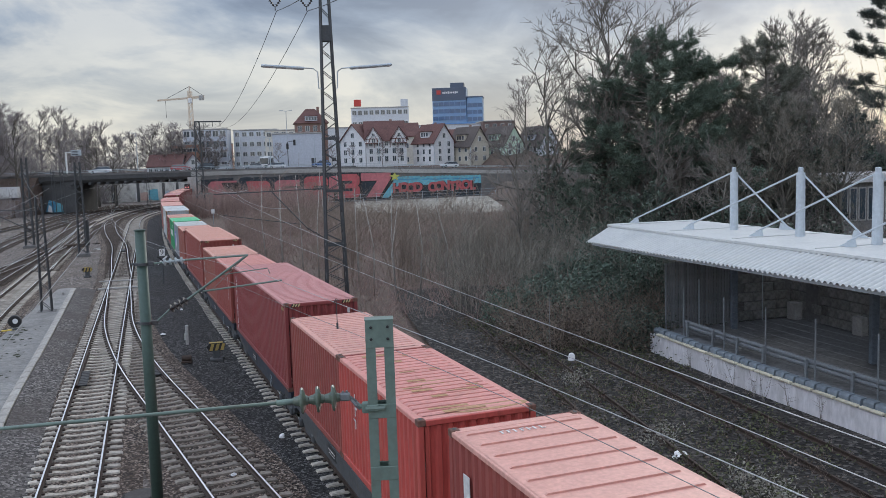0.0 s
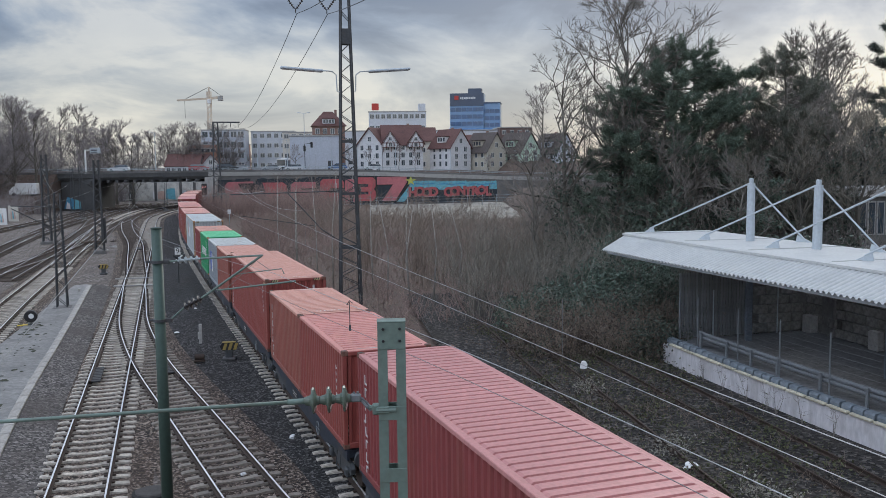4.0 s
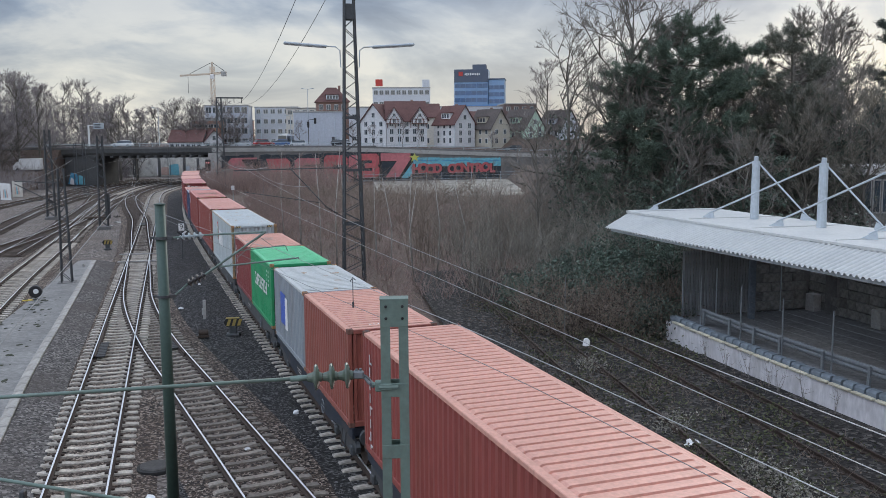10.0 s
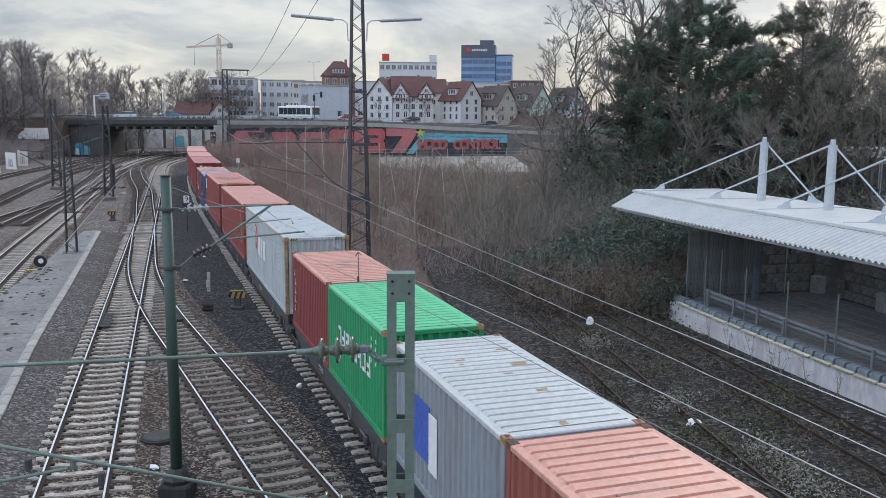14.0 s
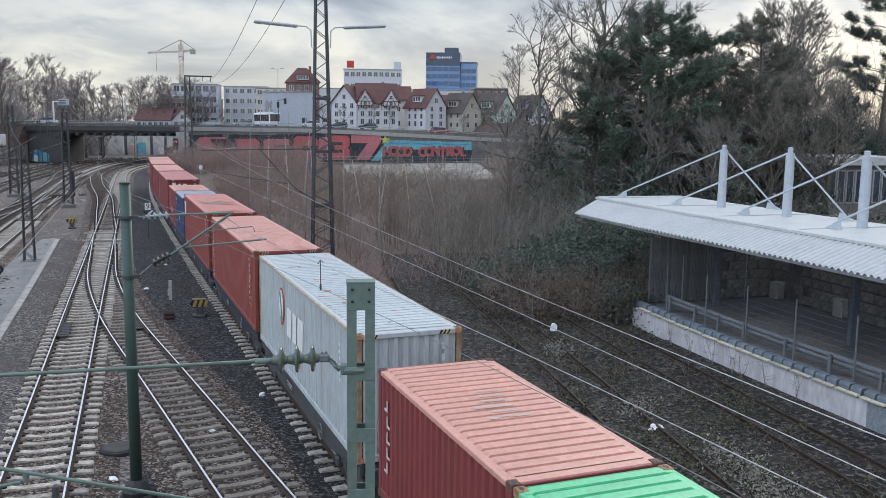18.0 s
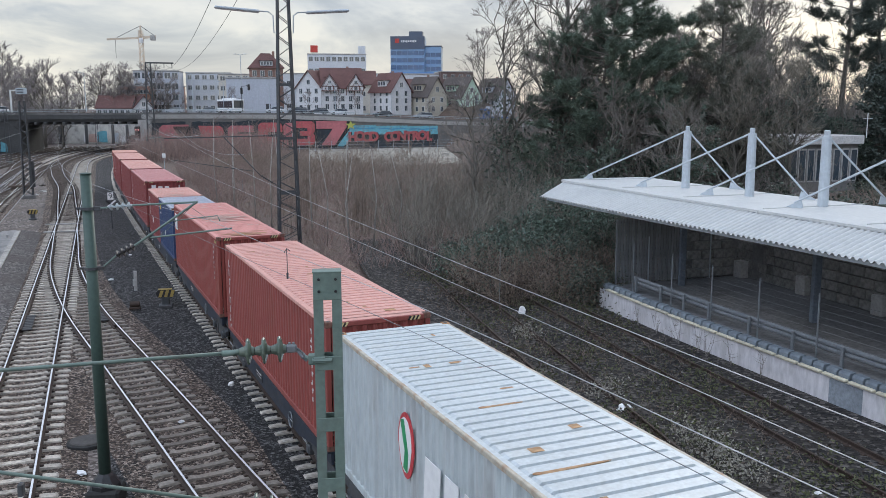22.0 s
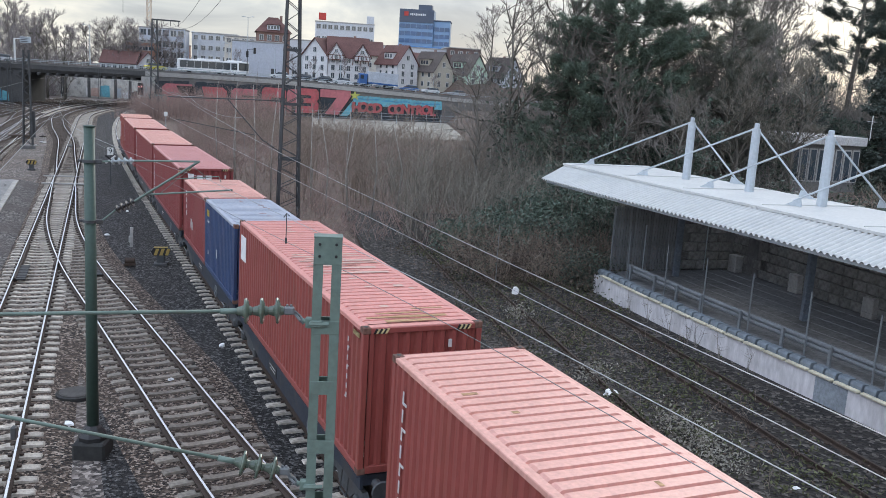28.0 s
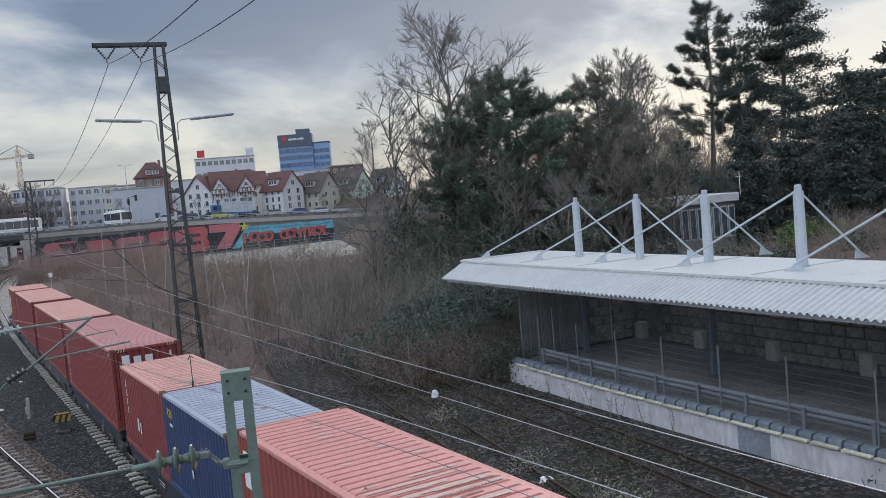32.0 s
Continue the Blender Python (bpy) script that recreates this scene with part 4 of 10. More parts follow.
STD, HC = 2.591, 2.896
STAIN = material("brown_roof_stain", (0.30, 0.15, 0.12), 0.7, 0, 0.7, 1.2, 6, 2, 0.05)
RUSTY_STAIN = material("ochre_rust_stain", (0.44, 0.27, 0.14), 0.8, 0, 0.6, 1.2, 6, 2, 0.05)
PALE = material("pale_worn_patch", (0.57, 0.395, 0.335), 0.7, 0, 0.8, 1.1, 6, 2, 0.03)
BLUE_MARK = material("blue_logo_paint", (0.06, 0.13, 0.5), 0.5, bump=0.02)
RED_MARK = material("red_logo_paint", (0.6, 0.06, 0.07), 0.5, bump=0.02)
LOAD_WEAR = {10: [worn_ribs(8, 13, 15, PALE, "pale worn streak", 12, (-0.45, 0.45), (0.2, 0.6))], 13: [worn_ribs(3, 41, 22, PALE, "pale worn streak", 1, width=(0.06, 0.3)), worn_ribs(15, 23, 40, PALE, "pale worn streak", 31, (-1.0, 1.0), (0.3, 1.1)), worn_ribs(18, 20, 3, STAIN, "dark worn streak", 32, (-1.0, 0.8), (0.4, 0.8)), worn_ribs(0, 3, 9, RUSTY_STAIN, "ochre rust streak", 2, (-1.0, 1.0), (0.3, 1.2))], 11: [worn_ribs(2, 41, 8, RUSTY_STAIN, "rust streak", 3, width=(0.05, 0.3))], 12: [worn_ribs(0, 41, 10, RUSTY_STAIN, "rust streak", 4, width=(0.05, 0.3))], 1: [worn_ribs(0, 19, 16, RUSTY_STAIN, "ochre rust streak", 5)], 8: [worn_ribs(0, 19, 8, RUSTY_STAIN, "rust streak", 9, width=(0.05, 0.3))], 14: [worn_ribs(0, 19, 10, STAIN, "brown streak", 10, width=(0.05, 0.25))], 15: [worn_ribs(0, 19, 18, PALE, "pale worn streak", 11)]}
down = lambda y=0.55, n=7, s=1: bars_down(y, 0.45, n, seed=s)
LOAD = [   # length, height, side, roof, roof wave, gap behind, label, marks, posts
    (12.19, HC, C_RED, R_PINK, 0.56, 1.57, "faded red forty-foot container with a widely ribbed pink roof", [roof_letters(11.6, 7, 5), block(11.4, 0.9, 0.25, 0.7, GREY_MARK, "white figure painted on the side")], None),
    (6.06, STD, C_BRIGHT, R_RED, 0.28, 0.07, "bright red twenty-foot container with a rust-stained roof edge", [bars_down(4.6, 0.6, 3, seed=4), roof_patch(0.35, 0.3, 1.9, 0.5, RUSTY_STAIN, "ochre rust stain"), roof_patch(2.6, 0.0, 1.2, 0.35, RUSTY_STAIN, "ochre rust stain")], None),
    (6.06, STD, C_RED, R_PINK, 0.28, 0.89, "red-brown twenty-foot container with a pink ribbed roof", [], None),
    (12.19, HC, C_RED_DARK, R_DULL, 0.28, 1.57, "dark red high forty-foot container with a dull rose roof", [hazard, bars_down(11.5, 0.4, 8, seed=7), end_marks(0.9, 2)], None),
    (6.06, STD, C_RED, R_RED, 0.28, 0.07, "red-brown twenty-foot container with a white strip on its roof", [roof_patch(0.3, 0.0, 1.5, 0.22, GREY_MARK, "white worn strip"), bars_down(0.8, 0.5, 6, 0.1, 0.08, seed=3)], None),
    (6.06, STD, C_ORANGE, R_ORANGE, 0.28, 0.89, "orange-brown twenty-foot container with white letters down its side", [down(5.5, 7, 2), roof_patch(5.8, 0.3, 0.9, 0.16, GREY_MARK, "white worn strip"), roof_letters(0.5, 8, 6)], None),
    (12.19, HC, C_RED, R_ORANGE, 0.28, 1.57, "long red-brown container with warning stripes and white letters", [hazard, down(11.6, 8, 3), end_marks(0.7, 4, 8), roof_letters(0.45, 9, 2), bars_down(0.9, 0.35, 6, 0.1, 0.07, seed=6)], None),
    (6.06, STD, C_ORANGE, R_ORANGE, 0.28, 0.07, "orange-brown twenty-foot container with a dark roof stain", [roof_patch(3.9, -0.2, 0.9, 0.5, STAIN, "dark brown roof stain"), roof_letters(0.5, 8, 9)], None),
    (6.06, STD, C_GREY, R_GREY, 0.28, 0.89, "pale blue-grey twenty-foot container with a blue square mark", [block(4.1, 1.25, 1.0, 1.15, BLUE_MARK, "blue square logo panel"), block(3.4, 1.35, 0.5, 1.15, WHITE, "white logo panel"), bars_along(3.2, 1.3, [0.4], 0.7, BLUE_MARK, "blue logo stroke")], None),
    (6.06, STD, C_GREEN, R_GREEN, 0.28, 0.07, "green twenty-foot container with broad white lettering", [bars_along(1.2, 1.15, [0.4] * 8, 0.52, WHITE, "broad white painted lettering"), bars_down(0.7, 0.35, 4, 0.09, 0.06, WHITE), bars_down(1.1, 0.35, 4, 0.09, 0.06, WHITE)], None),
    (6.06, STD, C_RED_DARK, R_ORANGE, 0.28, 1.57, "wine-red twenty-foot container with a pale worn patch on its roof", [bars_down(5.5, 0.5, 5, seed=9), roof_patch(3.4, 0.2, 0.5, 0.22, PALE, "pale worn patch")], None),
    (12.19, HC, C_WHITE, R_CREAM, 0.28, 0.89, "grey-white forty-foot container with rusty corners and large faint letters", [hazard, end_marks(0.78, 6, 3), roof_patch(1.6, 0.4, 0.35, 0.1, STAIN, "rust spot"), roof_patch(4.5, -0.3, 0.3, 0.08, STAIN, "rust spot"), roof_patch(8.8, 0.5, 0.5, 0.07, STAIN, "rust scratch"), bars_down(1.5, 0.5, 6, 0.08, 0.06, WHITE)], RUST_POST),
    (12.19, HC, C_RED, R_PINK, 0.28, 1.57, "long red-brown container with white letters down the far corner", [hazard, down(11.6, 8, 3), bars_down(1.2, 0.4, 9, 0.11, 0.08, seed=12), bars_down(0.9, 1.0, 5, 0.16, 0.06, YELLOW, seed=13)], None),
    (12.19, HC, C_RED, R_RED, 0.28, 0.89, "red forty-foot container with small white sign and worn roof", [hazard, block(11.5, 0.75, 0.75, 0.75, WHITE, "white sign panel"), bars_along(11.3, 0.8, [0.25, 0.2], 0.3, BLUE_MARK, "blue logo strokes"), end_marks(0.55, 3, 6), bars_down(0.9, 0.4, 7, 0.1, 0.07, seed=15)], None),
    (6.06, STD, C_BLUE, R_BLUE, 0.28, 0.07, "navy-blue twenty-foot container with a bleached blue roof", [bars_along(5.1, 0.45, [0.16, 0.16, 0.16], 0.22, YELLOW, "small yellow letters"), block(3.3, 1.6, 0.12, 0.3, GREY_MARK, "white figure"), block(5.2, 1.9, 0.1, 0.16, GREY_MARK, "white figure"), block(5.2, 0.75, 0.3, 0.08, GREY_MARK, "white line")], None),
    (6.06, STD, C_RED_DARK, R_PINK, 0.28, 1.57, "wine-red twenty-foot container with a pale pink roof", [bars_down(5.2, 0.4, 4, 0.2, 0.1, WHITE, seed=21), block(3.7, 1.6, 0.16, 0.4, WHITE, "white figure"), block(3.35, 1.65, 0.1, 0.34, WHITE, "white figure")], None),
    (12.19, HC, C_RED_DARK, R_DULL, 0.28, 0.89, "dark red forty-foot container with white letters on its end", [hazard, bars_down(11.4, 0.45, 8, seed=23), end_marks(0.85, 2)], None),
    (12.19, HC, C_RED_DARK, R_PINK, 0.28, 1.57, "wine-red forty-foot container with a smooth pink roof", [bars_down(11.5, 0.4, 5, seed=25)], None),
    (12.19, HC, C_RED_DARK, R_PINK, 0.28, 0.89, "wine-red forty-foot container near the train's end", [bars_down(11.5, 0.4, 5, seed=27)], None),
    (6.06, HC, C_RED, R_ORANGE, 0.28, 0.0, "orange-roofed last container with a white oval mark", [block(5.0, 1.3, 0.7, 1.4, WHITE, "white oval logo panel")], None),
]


def crescent_logo(y, z, w, h):
    """A rounded red shield outline on white with a dark green wave in it, and a white base."""
    def mk(top, length, height):
        m = Matrix.Translation((-HALF + 0.004, -length / 2 + y, height - z)) @ Matrix.Rotation(radians(-90), 4, "Z")
        ring = [(0.5 * w * math.cos(a_) * (0.9 if math.sin(a_) < 0 else 1), 0.5 * h * math.sin(a_)) for a_ in np.linspace(0, 2 * math.pi, 19)[:-1]]
        part("logo", Geo().prism(ring, -0.006, 0.006, m), RED_MARK, top, "faded red shield outline")
        part("logo", Geo().prism([(x_ * 0.78 - 0.04 * w, z_ * 0.84) for x_, z_ in ring], -0.013, -0.007, m), WHITE, top, "white field of the shield")
        part("logo", Geo().prism([(-0.3 * w, 0.34 * h), (-0.1 * w, 0.38 * h), (0.06 * w, 0.1 * h), (0.16 * w, -0.1 * h), (0.1 * w, -0.4 * h), (-0.14 * w, -0.36 * h), (-0.04 * w, -0.08 * h), (-0.16 * w, 0.1 * h)], -0.020, -0.014, m), C_GREEN, top, "dark green wave")
    return mk


def chunky_shapes(y, z, h, mat, label):
    """Three broad plain painted shapes."""
    def mk(top, length, height):
        m = Matrix.Translation((-HALF + 0.004, -length / 2 + y, height - z)) @ Matrix.Rotation(radians(-90), 4, "Z")
        shapes = ([(0, 0), (0.72, 0), (0.82, 1), (0.1, 1)], [(0.92, 0), (1.5, 0), (1.6, 1), (1.02, 1)], [(1.74, 0), (2.5, 0), (2.6, 1), (1.84, 1)])
        for sh_ in shapes:
            part("lettering", Geo().prism([(x_ * h, z_ * h - h / 2) for x_, z_ in sh_], -0.006, 0.006, m), mat, top, label)
    return mk


def end_plate(x, z):
    def mk(top, length, height):
        p_ = part("plate", Geo().box((0, 0, 0), (0.16, 0.014, 0.24), 0.003), YELLOW, top, "yellow warning plate on the end wall", m=Matrix.Translation((x, -length / 2 + 0.012, height - z)))
        part("lettering", Geo().box((0, -0.009, 0.06), (0.11, 0.006, 0.035)).box((0, -0.009, -0.02), (0.1, 0.006, 0.05)), BLACK, p_)
    return mk


def rust_run(y, x, l, seed, mat=None):
    """A rust spot with a paler run trailing across the roof."""
    def mk(top, length, height):
        rng_ = random.Random(seed)
        g_ = Geo()
        n = 9
        up_, lo_ = [], []
        for k in range(n):
            u = k / (n - 1)
            w_ = 0.05 * (1 - u) ** 0.6 * rng_.uniform(0.6, 1.3) + 0.006
            up_.append((x + l * u, w_, 0.008))
            lo_.append((x + l * u, -w_, 0.008))
        g_.sweep([up_, lo_], closed=False)
        g_.sweep([[(a_, b_, -0.004) for a_, b_, c_ in up_], [(a_, b_, -0.004) for a_, b_, c_ in lo_]], closed=False)
        part("roof_stain", g_, mat or RUSTY_STAIN, top, "ochre rust run", m=Matrix.Translation((0, -length / 2 + y, height)))
        part("roof_stain", Geo().lathe([(0.07, 0.004), (0.06, 0.011), (0.01, 0.013)], 9, Matrix.Diagonal((1, 0.55, 1, 1))), RUST, top, "dark rust spot", m=Matrix.Translation((x, -length / 2 + y, height + 0.002)))
    return mk


def end_word(top, length, height):
    """Three broad plain bars on the end wall."""
    g_ = Geo()
    for k, h in enumerate((0.34, 0.26, 0.26)):
        g_.box((k * 0.4 - 0.36, 0, h / 2 - 0.17), (0.26, 0.012, h))
    part("lettering", g_, WHITE, top, "broad white painted bars on the end wall", m=Matrix.Translation((-0.35, -length / 2 + 0.004, height - 0.42)))


LOAD[16][7].append(end_word)
LOAD[11][7].extend([crescent_logo(8.3, 1.0, 0.75, 1.15), chunky_shapes(7.55, 1.3, 0.85, WHITE, "large faint white painted shape"), end_plate(-0.05, 1.05), rust_run(4.4, -0.95, 1.1, 1), rust_run(6.9, -0.5, 0.7, 2), rust_run(3.2, -1.0, 0.5, 3), rust_run(9.3, 0.2, 0.5, 4), rust_run(2.1, 0.3, 0.6, 5), rust_run(0.9, -0.2, 0.9, 6)])
LOAD[7][7].extend([rust_run(2.4, -0.3, 0.8, 7, STAIN), rust_run(4.9, 0.2, 0.6, 8, STAIN)])
LOAD[3][7].append(roof_patch(11.75, 0.1, 0.3, 0.12, YELLOW, "yellow sticker"))
LOAD[12][7].append(roof_patch(11.75, 0.0, 0.26, 0.1, YELLOW, "yellow sticker"))
LOAD[6][7].append(roof_patch(11.75, 0.1, 0.3, 0.12, YELLOW, "yellow sticker"))
for i, extra in LOAD_WEAR.items():
    LOAD[i][7].extend(extra)
FLOOR = 1.155
CARGO = []          # thing, distance of its middle behind the first container's rear end
q = -12.19
for i, (ln, ht, body, roof, wave, gap, label, marks, posts) in enumerate(LOAD):
    CARGO.append((container("shipping_container", ln, ht, body, roof, wave, label, marks, posts, RUST if posts or body in (C_GREEN, C_GREY) else None), q + ln / 2))
    q += ln + gap


# ---- wagons: one platform of 12.2 m under each forty feet of load ----
def wagon(name, mat, label, seed):
    """Half of an articulated container wagon, its length along y, rail level at z = 0."""
    top = thing(name, Matrix(), label, "freight wagon", "wagons of the train")
    rng_ = random.Random(seed)
    for s in (-1, 1):
        part("side_sill", Geo().prism([(-6.1, 1.13), (6.1, 1.13), (6.1, 0.86), (4.6, 0.8), (3.3, 0.55), (-3.3, 0.55), (-4.6, 0.8), (-6.1, 0.86)], -0.03, 0.03, Matrix.Translation((s * 1.12, 0, 0)) @ Matrix.Rotation(radians(90), 4, "Z")), mat, top, "deep fish-bellied side sill")
        part("sill_flange", Geo().box((s * 1.12, 0, 1.135), (0.2, 12.2, 0.025), 0.005), mat, top)
    part("centre_sill", Geo().box((0, 0, 0.95), (0.5, 12.6, 0.34), 0.02), mat, top)
    for y in (-5.9, -3.0, 0.0, 3.0, 5.9):
        part("cross_member", Geo().box((0, y, 1.0), (2.2, 0.22, 0.24), 0.02), mat, top)
    for y in (-6.0, -0.06, 0.06, 6.0):
        for s in (-1, 1):
            part("container_spigot", Geo().box((s * 1.13, y * 0.995, 1.15), (0.1, 0.1, 0.03), 0.01), GALV, top)
    for y in (-4.9, 4.9):
        bogie = part("bogie", Geo().box((0, y, 0.62), (1.6, 0.45, 0.22), 0.03).box((0, y, 0.78), (0.5, 0.5, 0.16), 0.03), DARK_STEEL, top, "dark cast bogie")
        for s in (-1, 1):
            part("side_frame", Geo().prism([(-1.25, 0.62), (-1.1, 0.74), (-0.45, 0.7), (-0.3, 0.8), (0.3, 0.8), (0.45, 0.7), (1.1, 0.74), (1.25, 0.62), (1.2, 0.45), (0.6, 0.5), (0.35, 0.3), (-0.35, 0.3), (-0.6, 0.5), (-1.2, 0.45)], -0.06, 0.06, Matrix.Translation((s * 1.0, y, 0)) @ Matrix.Rotation(radians(90), 4, "Z")), DARK_STEEL, bogie)
            for dy in (-0.9, 0.9):
                part("axle_box", Geo().box((s * 1.06, y + dy, 0.46), (0.18, 0.26, 0.26), 0.04), DARK_STEEL, bogie)
        for dy in (-0.9, 0.9):
            w_ = Geo()
            for s in (-1, 1):
                w_.lathe([(0.1, -0.08), (0.42, -0.07), (0.42, 0.045), (0.455, 0.05), (0.455, 0.075), (0.1, 0.08)], 24, Matrix.Translation((s * 0.7, y + dy, 0.455)) @ Matrix.Rotation(radians(-90 * s), 4, "Y"))
            w_.tube([(-0.95, y + dy, 0.455), (0.95, y + dy, 0.455)], 0.08, 10)
            part("wheelset", w_, RAIL_SIDE, bogie, "rusty steel wheelset")
    for s in (-1, 1):
        part("brake_handwheel", Geo().tube([(s * 1.2, -2.6 + 0.2 * math.cos(a), 0.75 + 0.2 * math.sin(a)) for a in np.linspace(0, 6.28, 15)], 0.018, 6).tube([(s * 1.2, -2.8, 0.75), (s * 1.2, -2.4, 0.75)], 0.012, 5), DULL_GALV, top, "brake handwheel on the sill")
        st = Geo().tube([(s * 1.18, -5.5, 0.85), (s * 1.22, -5.5, 0.45), (s * 1.22, -5.1, 0.45), (s * 1.18, -5.1, 0.85)], 0.018, 6)
        part("step", st, WARN if s > 0 else DARK_STEEL, top, "foot step and grab iron")
        part("side_plate", Geo().box((s * 1.155, 1.4, 0.82), (0.012, 0.9, 0.3), 0.003), GREY_MARK if rng_.random() < 0.4 else BLACK, top, "data panel on the sill")
        pl = Geo()
        for k in range(5):
            pl.box((s * 1.163, 1.1 + 0.15 * k, 0.86), (0.008, 0.1, 0.035))
            pl.box((s * 1.163, 1.12 + 0.13 * k, 0.77), (0.008, 0.07, 0.03))
        part("lettering", pl, GREY_MARK, top, "small white data lettering")
    part("brake_pipe", Geo().tube([(0.75, -6.0, 0.72), (0.75, 6.0, 0.72)], 0.03, 6), DARK_STEEL, top)
    part("air_tank", Geo().lathe([(0.05, -0.5), (0.17, -0.46), (0.2, -0.4), (0.2, 0.4), (0.17, 0.46), (0.05, 0.5)], 12, Matrix.Translation((-0.55, 1.2, 0.62)) @ Matrix.Rotation(radians(90), 4, "X")), mat, top, smooth=True)
    for e in (-1, 1):
        part("drawgear", Geo().box((0, e * 6.35, 0.98), (0.35, 0.3, 0.26), 0.03).tube([(0, e * 6.4, 0.98), (0, e * 6.75, 0.96)], 0.05, 8), DARK_STEEL, top)
        for s in (-1, 1):
            part("buffer", Geo().tube([(s * 0.87, e * 6.2, 1.02), (s * 0.87, e * 6.55, 1.02)], 0.09, 10).lathe([(0.2, 0), (0.22, 0.02), (0.2, 0.05)], 14, Matrix.Translation((s * 0.87, e * 6.57, 1.02)) @ Matrix.Rotation(radians(90), 4, "X")), DARK_STEEL, top)
    return top


STOCK = []
SOURCE = {}
q = -12.19
i = 0
while i < len(LOAD):
    if LOAD[i][0] > 7 or i == len(LOAD) - 1:
        span, gap, step = 12.19, LOAD[i][5], 1
    else:
        span, gap, step = 12.19, LOAD[i + 1][5], 2
    kind = (len(STOCK) // 2) % 3 == 0
    if kind in SOURCE:
        w_ = copy_thing(SOURCE[kind], Matrix())
    else:
        w_ = SOURCE[kind] = wagon("container_wagon", WAGON_GREY if kind else WAGON_BLUE, ("dirty grey" if kind else "dark blue") + " container wagon platform with bogies under the load", len(STOCK))
    STOCK.append((w_, q + span / 2))
    q += span + gap
    i += step


def train_at(t):
    """How far the train has come at t seconds, in metres; it slows down on the way."""
    return float(np.interp(t, TRAIN_T, TRAIN_X))


TRAIN_FIT = np.polyfit([0, 6, 9, 13, 19, 23, 28, 31.5], [-15.44, 14.01, 27.31, 43.68, 65.8, 78.39, 92.12, 100.26], 3)
TRAIN_T = np.linspace(0, 32, 65)
TRAIN_X = np.polyval(TRAIN_FIT, TRAIN_T) - 0.36 + 0.002 * TRAIN_T


def on_track(s, reach, z):
    """The pose of a vehicle whose middle is s metres along the train's line, resting on it at two pivots."""
    a, b = LINE_T.at(s - reach), LINE_T.at(s + reach)
    mid, d = (a + b) / 2, b - a
    return Matrix.Translation((mid[0], mid[1], z)) @ Matrix.Rotation(math.atan2(-d[0], d[1]), 4, "Z")


# ---- masts, cantilevers and wires ----
def disc_string(a, b, count, r, mat, parent=None, name="insulator"):
    """A string of porcelain discs from a to b."""
    a, b = Vector(a), Vector(b)
    d = b - a
    rot = d.to_track_quat("Z", "Y").to_matrix().to_4x4()
    g_ = Geo()
    step = d.length / count
    for k in range(count):
        g_.lathe([(0.3 * r, 0), (0.38 * r, 0.18 * step), (0.66 * r, 0.24 * step), (0.95 * r, 0.33 * step), (r, 0.41 * step), (0.94 * r, 0.50 * step), (0.5 * r, 0.54 * step), (0.40 * r, 0.66 * step), (0.3 * r, 0.98 * step)], 16, Matrix.Translation(a + d * (k / count)) @ rot)
    return part(name, g_, mat, parent, "ribbed porcelain insulator", smooth=False)


# near frame mast between the branch track and the train
post = thing("frame_mast", Matrix.Translation((-0.54, 7.86, -0.2)) @ Matrix.Rotation(radians(4), 4, "Z"), "grey-green steel frame mast with battens and a catenary bracket", "catenary mast")
TOP = 7.325
for s in (-1, 1):
    u = Geo().sweep([[(s * x, y, z) for x, y in ((0.039, -0.006), (0.127, -0.006), (0.127, 0.146), (0.039, 0.146), (0.039, 0.134), (0.115, 0.134), (0.115, 0.006), (0.039, 0.006))] for z in (0, TOP)])
    part("upright", u, GREEN_STEEL, post, "channel-section upright")
for face in (-0.004, 0.144):
    part("head_plate", Geo().box((0, face, TOP - 0.125), (0.252, 0.014, 0.25), 0.003), GREEN_STEEL, post)
    z = TOP - 0.84
    while z > 0.3:
        part("batten", Geo().box((0, face, z), (0.252, 0.014, 0.13), 0.003), GREEN_STEEL, post, "riveted batten plate")
        z -= 0.585
part("cap_plate", Geo().box((0, 0.07, TOP + 0.004), (0.262, 0.17, 0.012), 0.003), GREEN_STEEL, post)
for x in (-0.075, 0.075):
    for z in (0.06, 0.17):
        part("bolt", Geo().lathe([(0.014, 0), (0.014, 0.012), (0.006, 0.014)], 6, Matrix.Translation((x, -0.011, TOP - z)) @ Matrix.Rotation(radians(90), 4, "X")), BLACK, post)
part("footing", Geo().box((0, 0.07, 0.05), (0.9, 0.9, 0.5), 0.04), CONCRETE, post, "concrete foot")
